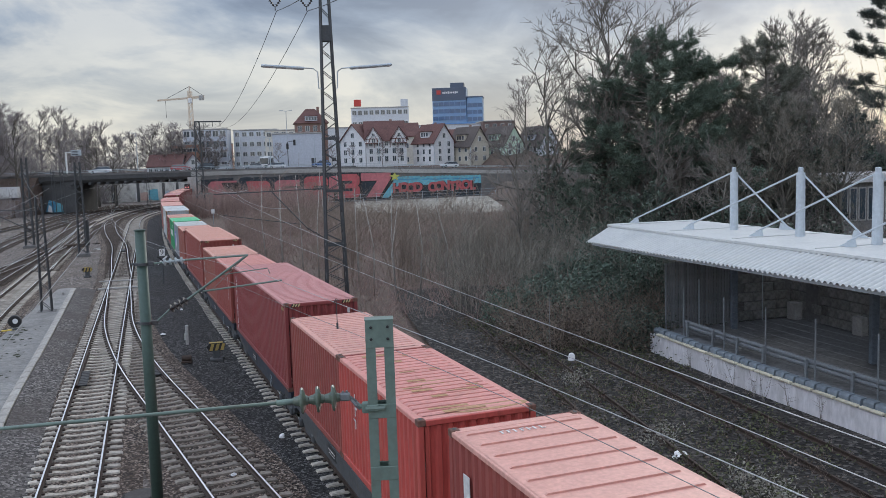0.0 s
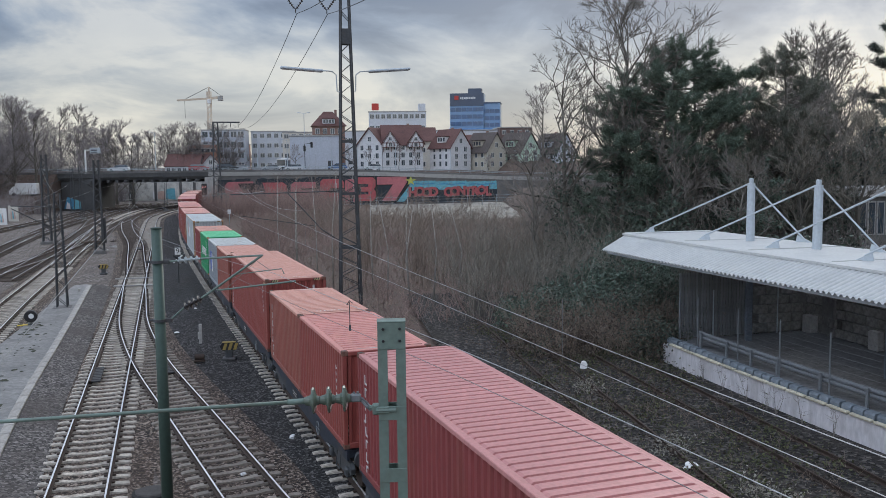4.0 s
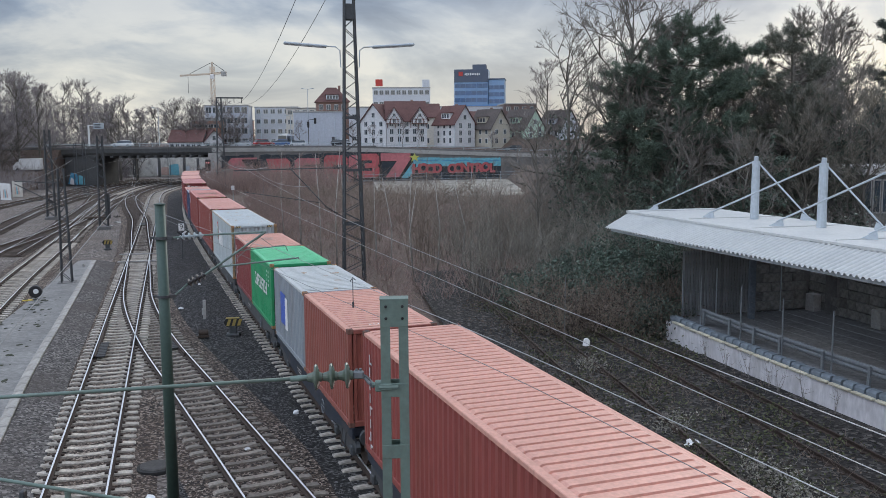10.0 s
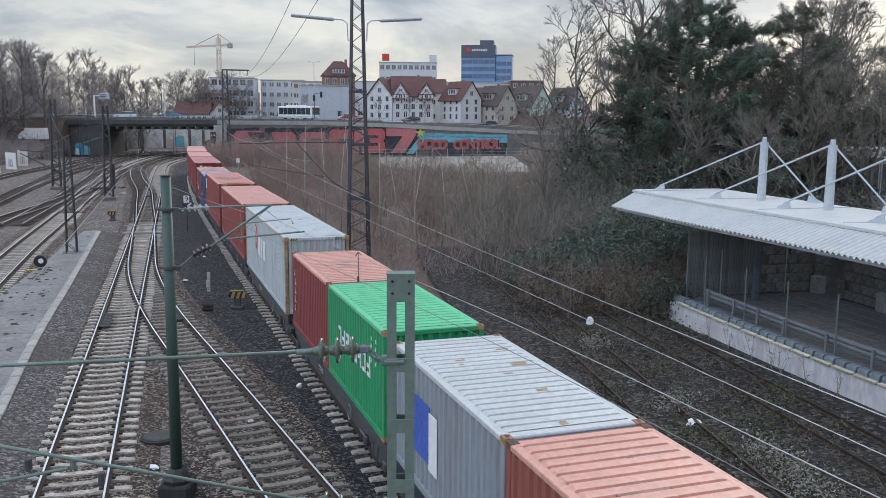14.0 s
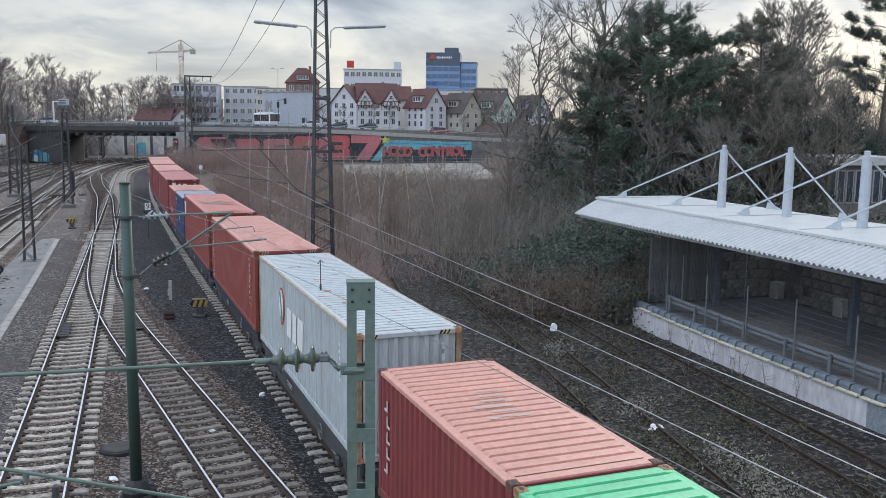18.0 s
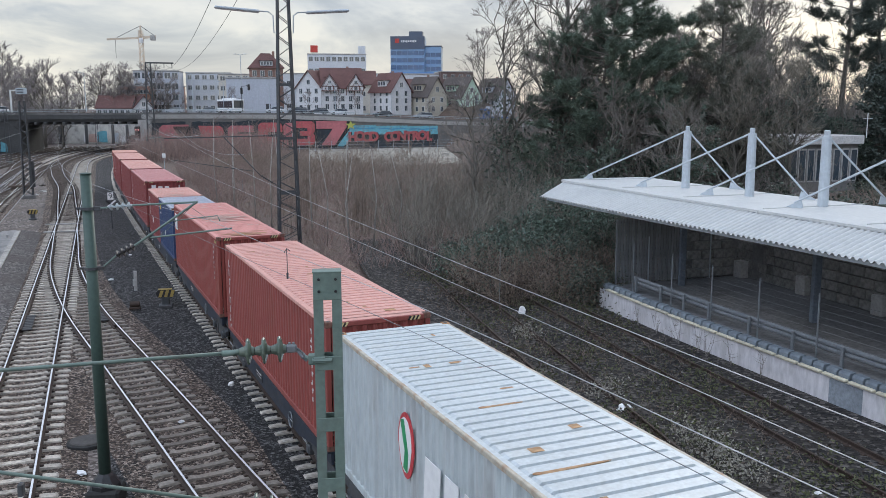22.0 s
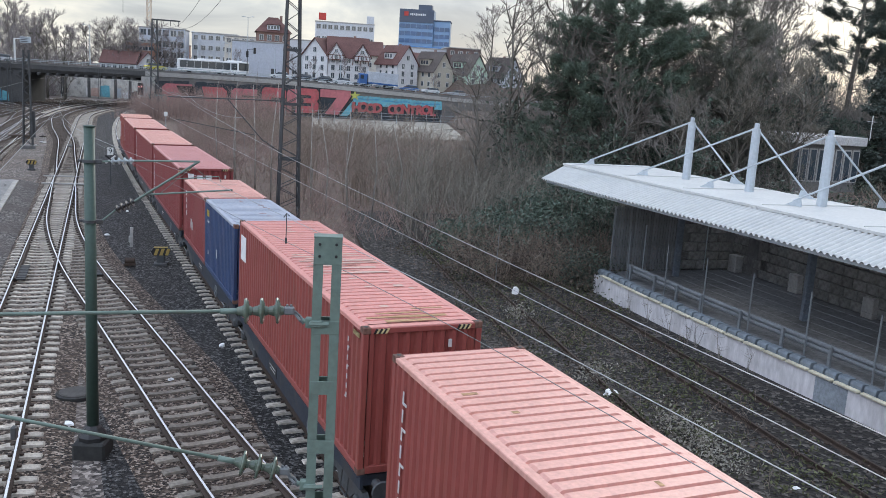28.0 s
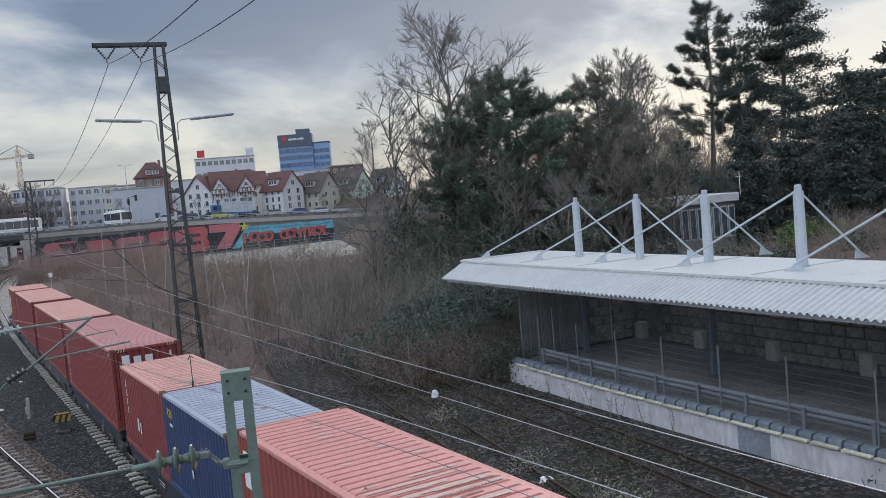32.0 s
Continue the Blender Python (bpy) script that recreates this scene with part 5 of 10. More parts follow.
for z, slope, reach, drop in ((6.64, -0.042, 5.6, 0.12), (5.02, 0.205, 5.6, 0.1)):
    def bp(x):
        return (x, 0.02, z + slope * (-x - 0.13))
    zb = z - drop
    part("bracket_eye", Geo().box((-0.15, 0.03, zb), (0.07, 0.07, 0.1), 0.012).box((-0.085, -0.02, zb), (0.11, 0.03, 0.06), 0.008).tube([(0.03, -0.022, zb), (-0.15, -0.022, zb)], 0.02, 8).tube([(-0.15, 0.03, zb), (-0.215, 0.03, zb + 0.02)], 0.022, 8), GREEN_STEEL, post, "grey-green hinge eye clamped round the upright")
    link = [(-0.2, 0.03, zb + 0.01), (-0.235, 0.055, zb + 0.05), (-0.275, 0.03, zb + drop * 0.8), bp(-0.30)]
    part("shackle", Geo().tube(link, 0.014, 6).tube([(x_, 0.06 - y_, z_ - 0.022) for x_, y_, z_ in link], 0.014, 6), DULL_GALV, post, "bent shackle links")
    part("end_clamp", Geo().box((bp(-0.335)[0], 0.02, bp(-0.335)[2]), (0.1, 0.06, 0.075), 0.014).tube([(-0.315, 0.02, bp(-0.315)[2] - 0.03), (-0.315, 0.02, bp(-0.315)[2] + 0.055)], 0.012, 6).tube([(-0.35, 0.02, bp(-0.35)[2] - 0.03), (-0.35, 0.02, bp(-0.35)[2] + 0.055)], 0.012, 6), DULL_GALV, post, "bolted end clamp")
    disc_string(bp(-0.38), bp(-0.80), 3, 0.122, INSULATOR, post)
    part("bracket_tube", Geo().tube([bp(-0.76), bp(-0.95)], 0.027, 10).tube([bp(-0.9), bp(-reach)], 0.017, 10), GREEN_STEEL, post, "long cantilever tube", smooth=True)
part("steady_arm", Geo().tube([(-3.05, 0.02, 5.52), (-3.6, 0.0, 5.42), (-5.6, -0.05, 5.25)], 0.016, 8).tube([(-3.0, 0.02, 5.52), (-3.0, 0.02, 5.6)], 0.03, 8), GREEN_STEEL, post, "registration arm clamped below the strut")
for x, z in ((-2.75, 5.42), (-3.4, 5.56)):
    part("wire_clamp", Geo().box((x, 0.02, z), (0.05, 0.07, 0.12), 0.01), DARK_STEEL, post)

FOOT_DARK = material("tarred_footing", (0.025, 0.025, 0.024), 0.85, 0, 0.7, 1.3, 8, 1.5, 0.2)
# green tubular mast of the branch track
pole = thing("tubular_mast", Matrix.Translation((-6.5, 19.35, -0.14)), "dark green tubular catenary mast on a concrete foot", "catenary mast")
part("shaft", Geo().tube([(0, 0, 0.5), (0, 0, 7.34)], 0.132, 20, 0.112), POLE_GREEN, pole, smooth=True)
part("cap", Geo().lathe([(0.13, 0), (0.13, 0.015), (0.05, 0.03)], 20, Matrix.Translation((0, 0, 7.34))), POLE_GREEN, pole)
part("sleeve", Geo().lathe([(0.33, 0.26), (0.33, 0.36), (0.2, 0.54), (0.14, 0.60)], 8), BLACK, pole, "black octagonal base sleeve")
part("footing", Geo().box((0, 0, 0.04), (0.72, 0.72, 0.46), 0.05), FOOT_DARK, pole, "dark tarred footing")
for z in (6.6, 5.29):
    part("clamp_band", Geo().lathe([(0.155, -0.03), (0.155, 0.03)], 16, Matrix.Translation((0, 0, z))).box((0.2, 0, z), (0.14, 0.09, 0.09), 0.01).box((-0.2, 0, z), (0.1, 0.05, 0.05), 0.01), DARK_STEEL, pole)
disc_string((0.55, 0, 5.57), (0.95, 0, 5.78), 4, 0.1, BROWN_INSULATOR, pole)
part("strut", Geo().tube([(0.22, 0, 5.29), (0.55, 0, 5.57)], 0.02, 8).tube([(0.95, 0, 5.78), (2.32, 0, 6.72)], 0.026, 8), GREEN_STEEL, pole, "diagonal cantilever strut")
disc_string((0.45, 0, 6.62), (0.95, 0, 6.66), 4, 0.08, GALV, pole)
part("top_tube", Geo().tube([(0.22, 0, 6.6), (0.45, 0, 6.62)], 0.02, 8).tube([(0.95, 0, 6.66), (2.34, 0, 6.72)], 0.022, 8), GREEN_STEEL, pole, "horizontal top tube")
part("registration_tube", Geo().tube([(1.3, 0, 5.95), (3.05, 0, 6.14)], 0.02, 8).tube([(1.7, 0, 6.3), (2.75, 0, 6.42), (2.8, 0, 6.3)], 0.012, 6).tube([(2.32, 0, 6.72), (1.5, 0, 5.98)], 0.006, 5).tube([(2.2, 0, 6.6), (2.5, 0, 6.38)], 0.006, 5), GREEN_STEEL, pole, "registration tube and steady arm")

# tall lattice tower with two lamps
tower = thing("lattice_tower", Matrix.Translation((-6.12, 52.8, -0.25)) @ Matrix.Rotation(radians(12), 4, "Z"), "tall dark steel lattice tower with feeder crossarm and two flat lamps", "lattice tower")
H_T = 18.6


def half_at(z):
    return 0.62 + (0.24 - 0.62) * z / H_T


for sx in (-1, 1):
    for sy in (-1, 1):
        leg = Geo()
        a, b = (sx * half_at(0), sy * half_at(0), 0), (sx * half_at(H_T), sy * half_at(H_T), H_T)
        leg.beam(a, b, 0.095)
        part("leg", leg, DARK_STEEL, tower)
z, k = 0.4, 0
while z < H_T - 1.0:
    h0, h1 = half_at(z), half_at(z + 0.56)
    if not (15.9 < z < 16.6):
        for s in (-1, 1):
            part("brace", Geo().beam((-h0 if k % 2 else h0, s * h0, z), (h1 if k % 2 else -h1, s * h1, z + 0.56), 0.055, 0.04), DARK_STEEL, tower)
            part("brace", Geo().beam((s * h0, h0 if k % 2 else -h0, z), (s * h1, -h1 if k % 2 else h1, z + 0.56), 0.055, 0.04), DARK_STEEL, tower)
    z += 0.6
    k += 1
for z in (3.9, 7.1, 10.2):
    h0 = half_at(z)
    part("ring", Geo().box((0, -h0, z), (2 * h0 + 0.16, 0.06, 0.14)).box((0, h0, z), (2 * h0 + 0.16, 0.06, 0.14)).box((-h0, 0, z), (0.06, 2 * h0, 0.14)).box((h0, 0, z), (0.06, 2 * h0, 0.14)), DARK_STEEL, tower)
SPLICE = half_at(16.3)
part("gusset", Geo().box((0, -SPLICE, 16.3), (2 * SPLICE + 0.1, 0.03, 0.9), 0.01).box((0, SPLICE, 16.3), (2 * SPLICE + 0.1, 0.03, 0.9), 0.01).box((-SPLICE, 0, 16.3), (0.03, 2 * SPLICE, 0.9), 0.01).box((SPLICE, 0, 16.3), (0.03, 2 * SPLICE, 0.9), 0.01), DARK_STEEL, tower, "riveted splice plates")
part("crossarm", Geo().box((-1.55, -0.2, H_T), (4.0, 0.1, 0.2), 0.01).box((-1.55, 0.2, H_T), (4.0, 0.1, 0.2), 0.01).box((-3.5, 0, H_T), (0.1, 0.5, 0.16), 0.01), DARK_STEEL, tower)
for x in (-2.85, -1.05):
    for d in (-0.5, 0.5):
        disc_string((x + d, 0, H_T - 0.12), (x + d * 0.1, 0, H_T - 0.75), 5, 0.085, BROWN_INSULATOR, tower)
    part("line_clamp", Geo().tube([(x, 0, H_T - 0.72), (x, 0, H_T - 0.98)], 0.03, 8), DARK_STEEL, tower)
for s in (-1, 1):
    h0 = half_at(14.2)
    part("lamp_arm", Geo().tube([(s * h0, 0, 13.1), (s * (h0 + 0.22), 0, 13.15), (s * (h0 + 0.25), 0, 14.1), (s * (h0 + 0.5), 0, 14.3), (s * (h0 + 1.1), 0, 14.34)], 0.035, 8), GREY_PAINT, tower)
    lamp = part("lamp_head", Geo().box((0, 0, 0), (2.5, 0.45, 0.15), 0.05), GREY_PAINT, tower, "long flat grey lamp housing", m=Matrix.Translation((s * (h0 + 2.25), 0, 14.4)) @ Matrix.Rotation(radians(-4 * s), 4, "Y"))
    part("lens", Geo().box((0, 0, -0.075), (2.3, 0.34, 0.03), 0.01), WHITE, lamp, "clear lamp cover")
disc_string((-0.75, 0, 7.25), (-1.4, 0, 7.25), 4, 0.07, BROWN_INSULATOR, tower)
part("top_tube", Geo().tube([(-0.4, 0, 7.25), (-0.75, 0, 7.25)], 0.025, 8).tube([(-1.4, 0, 7.25), (-6.9, 0.2, 7.15)], 0.03, 8), DARK_STEEL, tower, "long cantilever tube")
disc_string((-0.9, 0, 4.5), (-1.6, 0, 4.95), 5, 0.09, BROWN_INSULATOR, tower)
part("strut", Geo().tube([(-0.4, 0, 4.2), (-0.9, 0, 4.5)], 0.025, 8).tube([(-1.6, 0, 4.95), (-3.6, 0, 7.2)], 0.03, 8).tube([(-2.0, 0, 5.2), (-6.4, 0.2, 5.9)], 0.02, 8), DARK_STEEL, tower, "diagonal strut and registration tube")


def lattice_mast(x, y, height, half, arm=0.0, label="dark steel lattice catenary mast", rot=18.0, box=False, leg_w=0.07):
    """A slim four-legged catenary mast with zigzag bracing."""
    top = thing("lattice_mast", Matrix.Translation((x, y, -0.25)) @ Matrix.Rotation(radians(rot), 4, "Z"), label, "catenary mast", "lattice masts of the yard")
    for sx in (-1, 1):
        for sy in (-1, 1):
            part("leg", Geo().beam((sx * half, sy * half, 0), (sx * half * 0.55, sy * half * 0.55, height), leg_w), DARK_STEEL, top)
    z, k, step = 0.3, 0, max(0.6, height / 16)
    while z < height - step:
        a, b = half * (1 - 0.45 * z / height), half * (1 - 0.45 * (z + step) / height)
        br = Geo()
        for s in (-1, 1):
            br.beam((-a if k % 2 else a, s * a, z), (b if k % 2 else -b, s * b, z + step), leg_w * 0.5)
            br.beam((s * a, a if k % 2 else -a, z), (s * b, -b if k % 2 else b, z + step), leg_w * 0.5)
        part("brace", br, DARK_STEEL, top)
        z += step
        k += 1
    part("footing", Geo().box((0, 0, 0.12), (half * 2 + 0.5, half * 2 + 0.5, 0.4), 0.05), CONCRETE_DARK, top)
    if arm:
        hang = min(height, 9.6)
        part("arm", Geo().tube([(0, 0, hang * 0.88), (arm, 0, hang * 0.9)], 0.03, 6).tube([(0, 0, hang * 0.68), (arm, 0, hang * 0.88)], 0.03, 6).tube([(arm * 0.4, 0, hang * 0.74), (arm * 1.1, 0, hang * 0.72)], 0.02, 6), DARK_STEEL, top)
        disc_string((arm * 0.15, 0, hang * 0.71), (arm * 0.3, 0, hang * 0.75), 4, 0.08, BROWN_INSULATOR, top)
    if box:
        part("balance_weight", Geo().box((0.45, 0, 2.4), (0.5, 0.35, 2.6), 0.03), DARK_STEEL, top, "grey tensioning weights")
    return top


lattice_mast(-24.0, 53.6, 7.3, 0.3, -2.6)
lattice_mast(-47.3, 102.6, 10.4, 0.46, 3.2, leg_w=0.12)
lattice_mast(-36.3, 90.4, 9.6, 0.42, -3.0, box=True, leg_w=0.12)
far_mast = lattice_mast(-44.2, 167, 17.2, 0.75, -3.0, "tall far lattice mast with feeder crossarm", leg_w=0.16)
part("crossarm", Geo().box((2.0, 0, 17.1), (5.0, 0.3, 0.25), 0.02).box((2.8, 0, 16.6), (0.12, 0.12, 0.9), 0.02).box((4.2, 0, 16.6), (0.12, 0.12, 0.9), 0.02), DARK_STEEL, far_mast)
lattice_mast(-63.0, 150, 9.0, 0.35, 2.6)
lattice_mast(-74.0, 172, 9.0, 0.35, 2.6)
lattice_mast(-57.0, 176, 8.0, 0.3, -2.4)
lattice_mast(-68.5, 190, 8.0, 0.3, 2.4)


def sagging(name, a, b, sag, r, mat, label, n=14):
    a, b = Vector(a), Vector(b)
    pts = [a.lerp(b, k / n) - Vector((0, 0, 4 * sag * (k / n) * (1 - k / n))) for k in range(n + 1)]
    return solo(name, Geo().tube(pts, r, 5), mat, label, "wire", "overhead wires")


def along(line, y, z, dx=0.0):
    p = line.at(line.y(y))
    return (p[0] + dx, p[1], z)


def wire_over(name, line, ys, zs, r, mat, label):
    zz = np.interp(np.linspace(ys[0], ys[-1], 60), ys, zs)
    solo(name, Geo().tube([along(line, y, z) for y, z in zip(np.linspace(ys[0], ys[-1], 60), zz)], r, 5), mat, label, "wire", "overhead wires")


def sag_profile(y0, y1, z0, z1, sag, n=15):
    u = np.linspace(0, 1, n)
    return list(y0 + (y1 - y0) * u), list(z0 + (z1 - z0) * u - 4 * sag * u * (1 - u))


wire_over("contact_wire", LINE_T, [-15, 53, 120, 185], [5.55, 5.55, 5.55, 5.55], 0.0055, WIRE_BRIGHT, "bright contact wire over the train's track")
ys_, zs_ = sag_profile(53, -38, 7.15, 7.15, 1.25)
wire_over("messenger_wire", LINE_T, ys_[::-1], zs_[::-1], 0.006, WIRE_BRIGHT, "sagging messenger wire over the train's track")
ys_, zs_ = sag_profile(53, 120, 7.15, 7.15, 1.2)
wire_over("messenger_wire", LINE_T, ys_, zs_, 0.010, WIRE, "sagging messenger wire over the train's track")
wire_over("contact_wire", LINE_B, [-13, 20, 45, 64], [5.58, 5.58, 5.6, 5.6], 0.005, WIRE, "contact wire over the branch track")
ys_, zs_ = sag_profile(20, -28, 6.1, 6.3, 0.3)
wire_over("messenger_wire", LINE_B, [y for y in ys_ if y > -14][::-1], [z for y, z in zip(ys_, zs_) if y > -14][::-1], 0.0055, WIRE_BRIGHT, "messenger wire over the branch track")
ys_, zs_ = sag_profile(20, 66, 6.1, 6.8, 0.65)
wire_over("messenger_wire", LINE_B, ys_, zs_, 0.0055, WIRE_BRIGHT, "messenger wire over the branch track")
wire_over("contact_wire", LINE_A, [5, 60, 140, 200], [5.5, 5.5, 5.5, 5.5], 0.01, WIRE, "contact wire over the main track")
ys_, zs_ = sag_profile(54, 140, 6.6, 6.6, 0.9)
wire_over("messenger_wire", LINE_A, ys_, zs_, 0.01, WIRE, "messenger wire over the main track")
wire_over("contact_wire", LINE_D, [12, 60, 120, 200], [5.5, 5.5, 5.5, 5.5], 0.008, WIRE_BRIGHT, "contact wire over the platform track")
ys_, zs_ = sag_profile(8, 88, 6.9, 6.9, 1.1)
wire_over("messenger_wire", LINE_D, ys_, zs_, 0.008, WIRE_BRIGHT, "messenger wire over the platform track")
hook_x, hook_y = along(LINE_B, 15.8, 0)[:2]
solo("dropper", Geo().tube([(hook_x, hook_y, 5.56), (hook_x, hook_y, 6.08)], 0.008, 5).tube([(hook_x - 0.05, hook_y, 6.02), (hook_x, hook_y, 6.1), (hook_x + 0.05, hook_y + 0.02, 6.05)], 0.009, 5).box((hook_x, hook_y, 5.6), (0.035, 0.035, 0.11), 0.006), DARK_STEEL, "dark dropper clamped to the contact wire", "wire", "droppers")
for y0, dz in ((13.5, 0.9), (24, 0.55), (33, 0.85), (44, 1.3)):
    a, b = along(LINE_T, y0, 5.55), along(LINE_T, y0, 5.55 + dz)
    solo("dropper", Geo().tube([a, b], 0.005, 4), WIRE, "thin dropper between messenger and contact wire", "wire", "droppers")
for a, b, s in (((-8.85, 52.3, 17.35), (-42.6, 166.5, 16.4), 3.0), ((-7.1, 52.6, 17.35), (-40.9, 167, 16.4), 3.0), ((-8.85, 52.3, 17.35), (12.9, -24, 16.1), 2.2), ((-7.1, 52.6, 17.35), (14.5, -24, 16.0), 2.2)):
    sagging("feeder_line", a, b, s, 0.02, DARK_STEEL, "dark feeder line from the tower's crossarm", 24)
sagging("guy_cable", (-8.7, 53, 5.9), (-22.5, 96, 6.4), 0.8, 0.010, WIRE_BRIGHT, "pale cable from the tower to a far mast")
sagging("guy_cable", (-11.5, 54, 7.0), (-44, 160, 8.5), 1.6, 0.014, WIRE_BRIGHT, "pale cable from the tower to a far mast")
sagging("span_wire", (-24.0, 53.6, 6.9), (-46.4, 100, 8.6), 0.4, 0.012, WIRE, "span wire between yard masts")
sagging("span_wire", (-35.4, 87.4, 8.9), (-46.4, 100, 8.9), 0.3, 0.012, WIRE, "span wire between yard masts")
sagging("span_wire", (-35.4, 87.4, 8.6), (-63, 150, 8.2), 0.6, 0.010, WIRE_BRIGHT, "span wire between yard masts")

# ---- signals and small trackside things ----
def sign_base(g_, h=0.5):
    return g_.box((0, 0, h / 2), (0.34, 0.3, h), 0.03).box((0, 0, 0.06), (0.6, 0.5, 0.16), 0.04)


def point_machine(x, y, rot, label):
    """A switch lantern with slanting black and yellow stripes."""
    top = thing("switch_lantern", Matrix.Translation((x, y, -0.26)) @ Matrix.Rotation(radians(rot), 4, "Z"), label, "switch signal", "switch lanterns")
    part("base", sign_base(Geo()), DARK_STEEL, top, "black cast base")
    body = part("head", Geo().prism([(-0.42, 0.0), (-0.3, 0.16), (0.3, 0.16), (0.42, 0.0), (0.3, -0.2), (-0.3, -0.2)], -0.14, 0.14, Matrix.Translation((0, 0, 0.66))), BLACK, top, "black signal body")
    for k in range(3):
        part("stripe", Geo().add([(-0.3 + 0.24 * k, -0.145, -0.17), (-0.16 + 0.24 * k, -0.145, -0.17), (-0.06 + 0.24 * k, -0.145, 0.13), (-0.2 + 0.24 * k, -0.145, 0.13), (-0.3 + 0.24 * k, -0.139, -0.17), (-0.16 + 0.24 * k, -0.139, -0.17), (-0.06 + 0.24 * k, -0.139, 0.13), (-0.2 + 0.24 * k, -0.139, 0.13)], [(0, 1, 2, 3), (4, 7, 6, 5), (0, 4, 5, 1), (1, 5, 6, 2), (2, 6, 7, 3), (3, 7, 4, 0)]), LANTERN_YELLOW, body, "yellow slanting stripe", m=Matrix.Translation((0, 0, 0.66)))
    part("top_edge", Geo().box((0, 0, 0.83), (0.6, 0.26, 0.02), 0.005), LANTERN_YELLOW, top)
    return top


point_machine(-10.2, 39.6, 12, "black and yellow striped switch lantern beside the train's track")
point_machine(-28.9, 72.5, 15, "black and yellow striped switch lantern at the turnout")
drum = Geo().lathe([(0.12, -0.2), (0.14, -0.2), (0.14, 0.2), (0.1, 0.22)], 12, Matrix.Translation((0, 0, 0.1)) @ Matrix.Rotation(radians(90), 4, "Y")).box((0, 0, -0.06), (0.5, 0.3, 0.1), 0.02)
solo("point_motor", drum, RAIL_SIDE, "small worn rusty point motor cover on the ballast", "point motor", m=pose(-11.4, 39.0, -0.08, 0, 0, 12))
m9 = thing("shunting_signal", Matrix.Translation((-20.8, 66.5, -0.26)) @ Matrix.Rotation(radians(16), 4, "Z"), "white signal plate with a black nine above striped boards", "railway sign")
part("stake", Geo().tube([(0, 0, 0), (0, 0, 2.2)], 0.04, 8), DARK_STEEL, m9)
part("plate", Geo().box((0, -0.05, 2.45), (0.42, 0.03, 0.54), 0.01), WHITE, m9)
nine = lettering("9", 0.58, 0.004)
nine.materials.append(BLACK)
part("figure", nine, None, m9, "black figure nine", m=Matrix.Translation((0, -0.072, 2.45)))
for s in (-1, 1):
    part("board", Geo().box((0, 0, 0), (0.9, 0.02, 0.12), 0.004), BLACK if s > 0 else WHITE, m9, m=Matrix.Translation((0, -0.05 - 0.02 * s, 1.85)) @ Matrix.Rotation(radians(40 * s), 4, "Y"))
dw = thing("ground_signal", Matrix.Translation((-23.1, 47.6, -0.26)) @ Matrix.Rotation(radians(15), 4, "Z"), "low black ground signal with white marks on the old platform", "ground signal")
part("base", sign_base(Geo(), 0.35), DARK_STEEL, dw)
part("drum", Geo().lathe([(0.3, -0.16), (0.34, -0.12), (0.34, 0.12), (0.3, 0.16)], 18, Matrix.Translation((0, 0, 0.75)) @ Matrix.Rotation(radians(90), 4, "X")), BLACK, dw, "round black signal drum")
part("disc", Geo().lathe([(0.14, 0), (0.14, 0.01)], 14, Matrix.Translation((0.05, -0.18, 0.78)) @ Matrix.Rotation(radians(90), 4, "X")), WHITE, dw, "white disc")
part("tray", Geo().box((-0.3, 0, 0.28), (0.8, 0.3, 0.06), 0.02), YELLOW, dw)
for x, y, h in ((-12.6, 43.4, 1.0), (-13.0, 44.6, 0.35), (-25.9, 60.5, 0.5)):
    solo("marker_stake", Geo().box((0, 0, h / 2), (0.16, 0.16, h), 0.02), CONCRETE, "short grey concrete marker stake in the ballast", "marker", "marker stakes", m=pose(x, y, -0.27, 2, 1, 15))
lid = thing("cable_pit", Matrix.Translation((-8.15, 22.95, -0.26)), "round dark cable pit cover in the ballast", "pit cover")
part("ring", Geo().lathe([(0.5, 0), (0.5, 0.1), (0.44, 0.12), (0.41, 0.1)], 24), FOOT_DARK, lid, "concrete ring")
part("lid", Geo().lathe([(0.42, 0.09), (0.42, 0.13), (0.37, 0.15), (0.02, 0.155)], 24), material("grey_iron_lid", (0.07, 0.065, 0.06), 0.7, 0.2), lid, "iron lid")
stump = thing("old_manhole", Matrix.Translation((9.55, 16.9, -0.26)), "dark old manhole with a displaced lid beside the siding", "manhole")
part("ring", Geo().lathe([(0.75, 0), (0.7, 0.2), (0.5, 0.24), (0.45, 0.05)], 18), CONCRETE_DARK, stump)
part("lid", Geo().lathe([(0.5, 0), (0.5, 0.1), (0.1, 0.14)], 18, Matrix.Translation((0.3, 0.1, 0.26)) @ Matrix.Rotation(radians(8), 4, "Y")), DARK_STEEL, stump)


def crumpled(name, x, y, z, size, mat, label, category, seed, tall=1.0):
    """A crumpled sheet or bag lying on the ground."""
    rng_ = random.Random(seed)
    bm_ = bmesh.new()
    bmesh.ops.create_icosphere(bm_, subdivisions=2, radius=1)
    for v in bm_.verts:
        v.co *= rng_.uniform(0.55, 1.1)
        v.co = (v.co.x * size, v.co.y * size * 0.7, max(-0.02, v.co.z * size * 0.5 * tall))
    me = bpy.data.meshes.new(name)
    bm_.to_mesh(me)
    bm_.free()
    me.materials.append(mat)
    solo(name, me, None, label, category, m=pose(x, y, z, 0, 0, seed * 40))


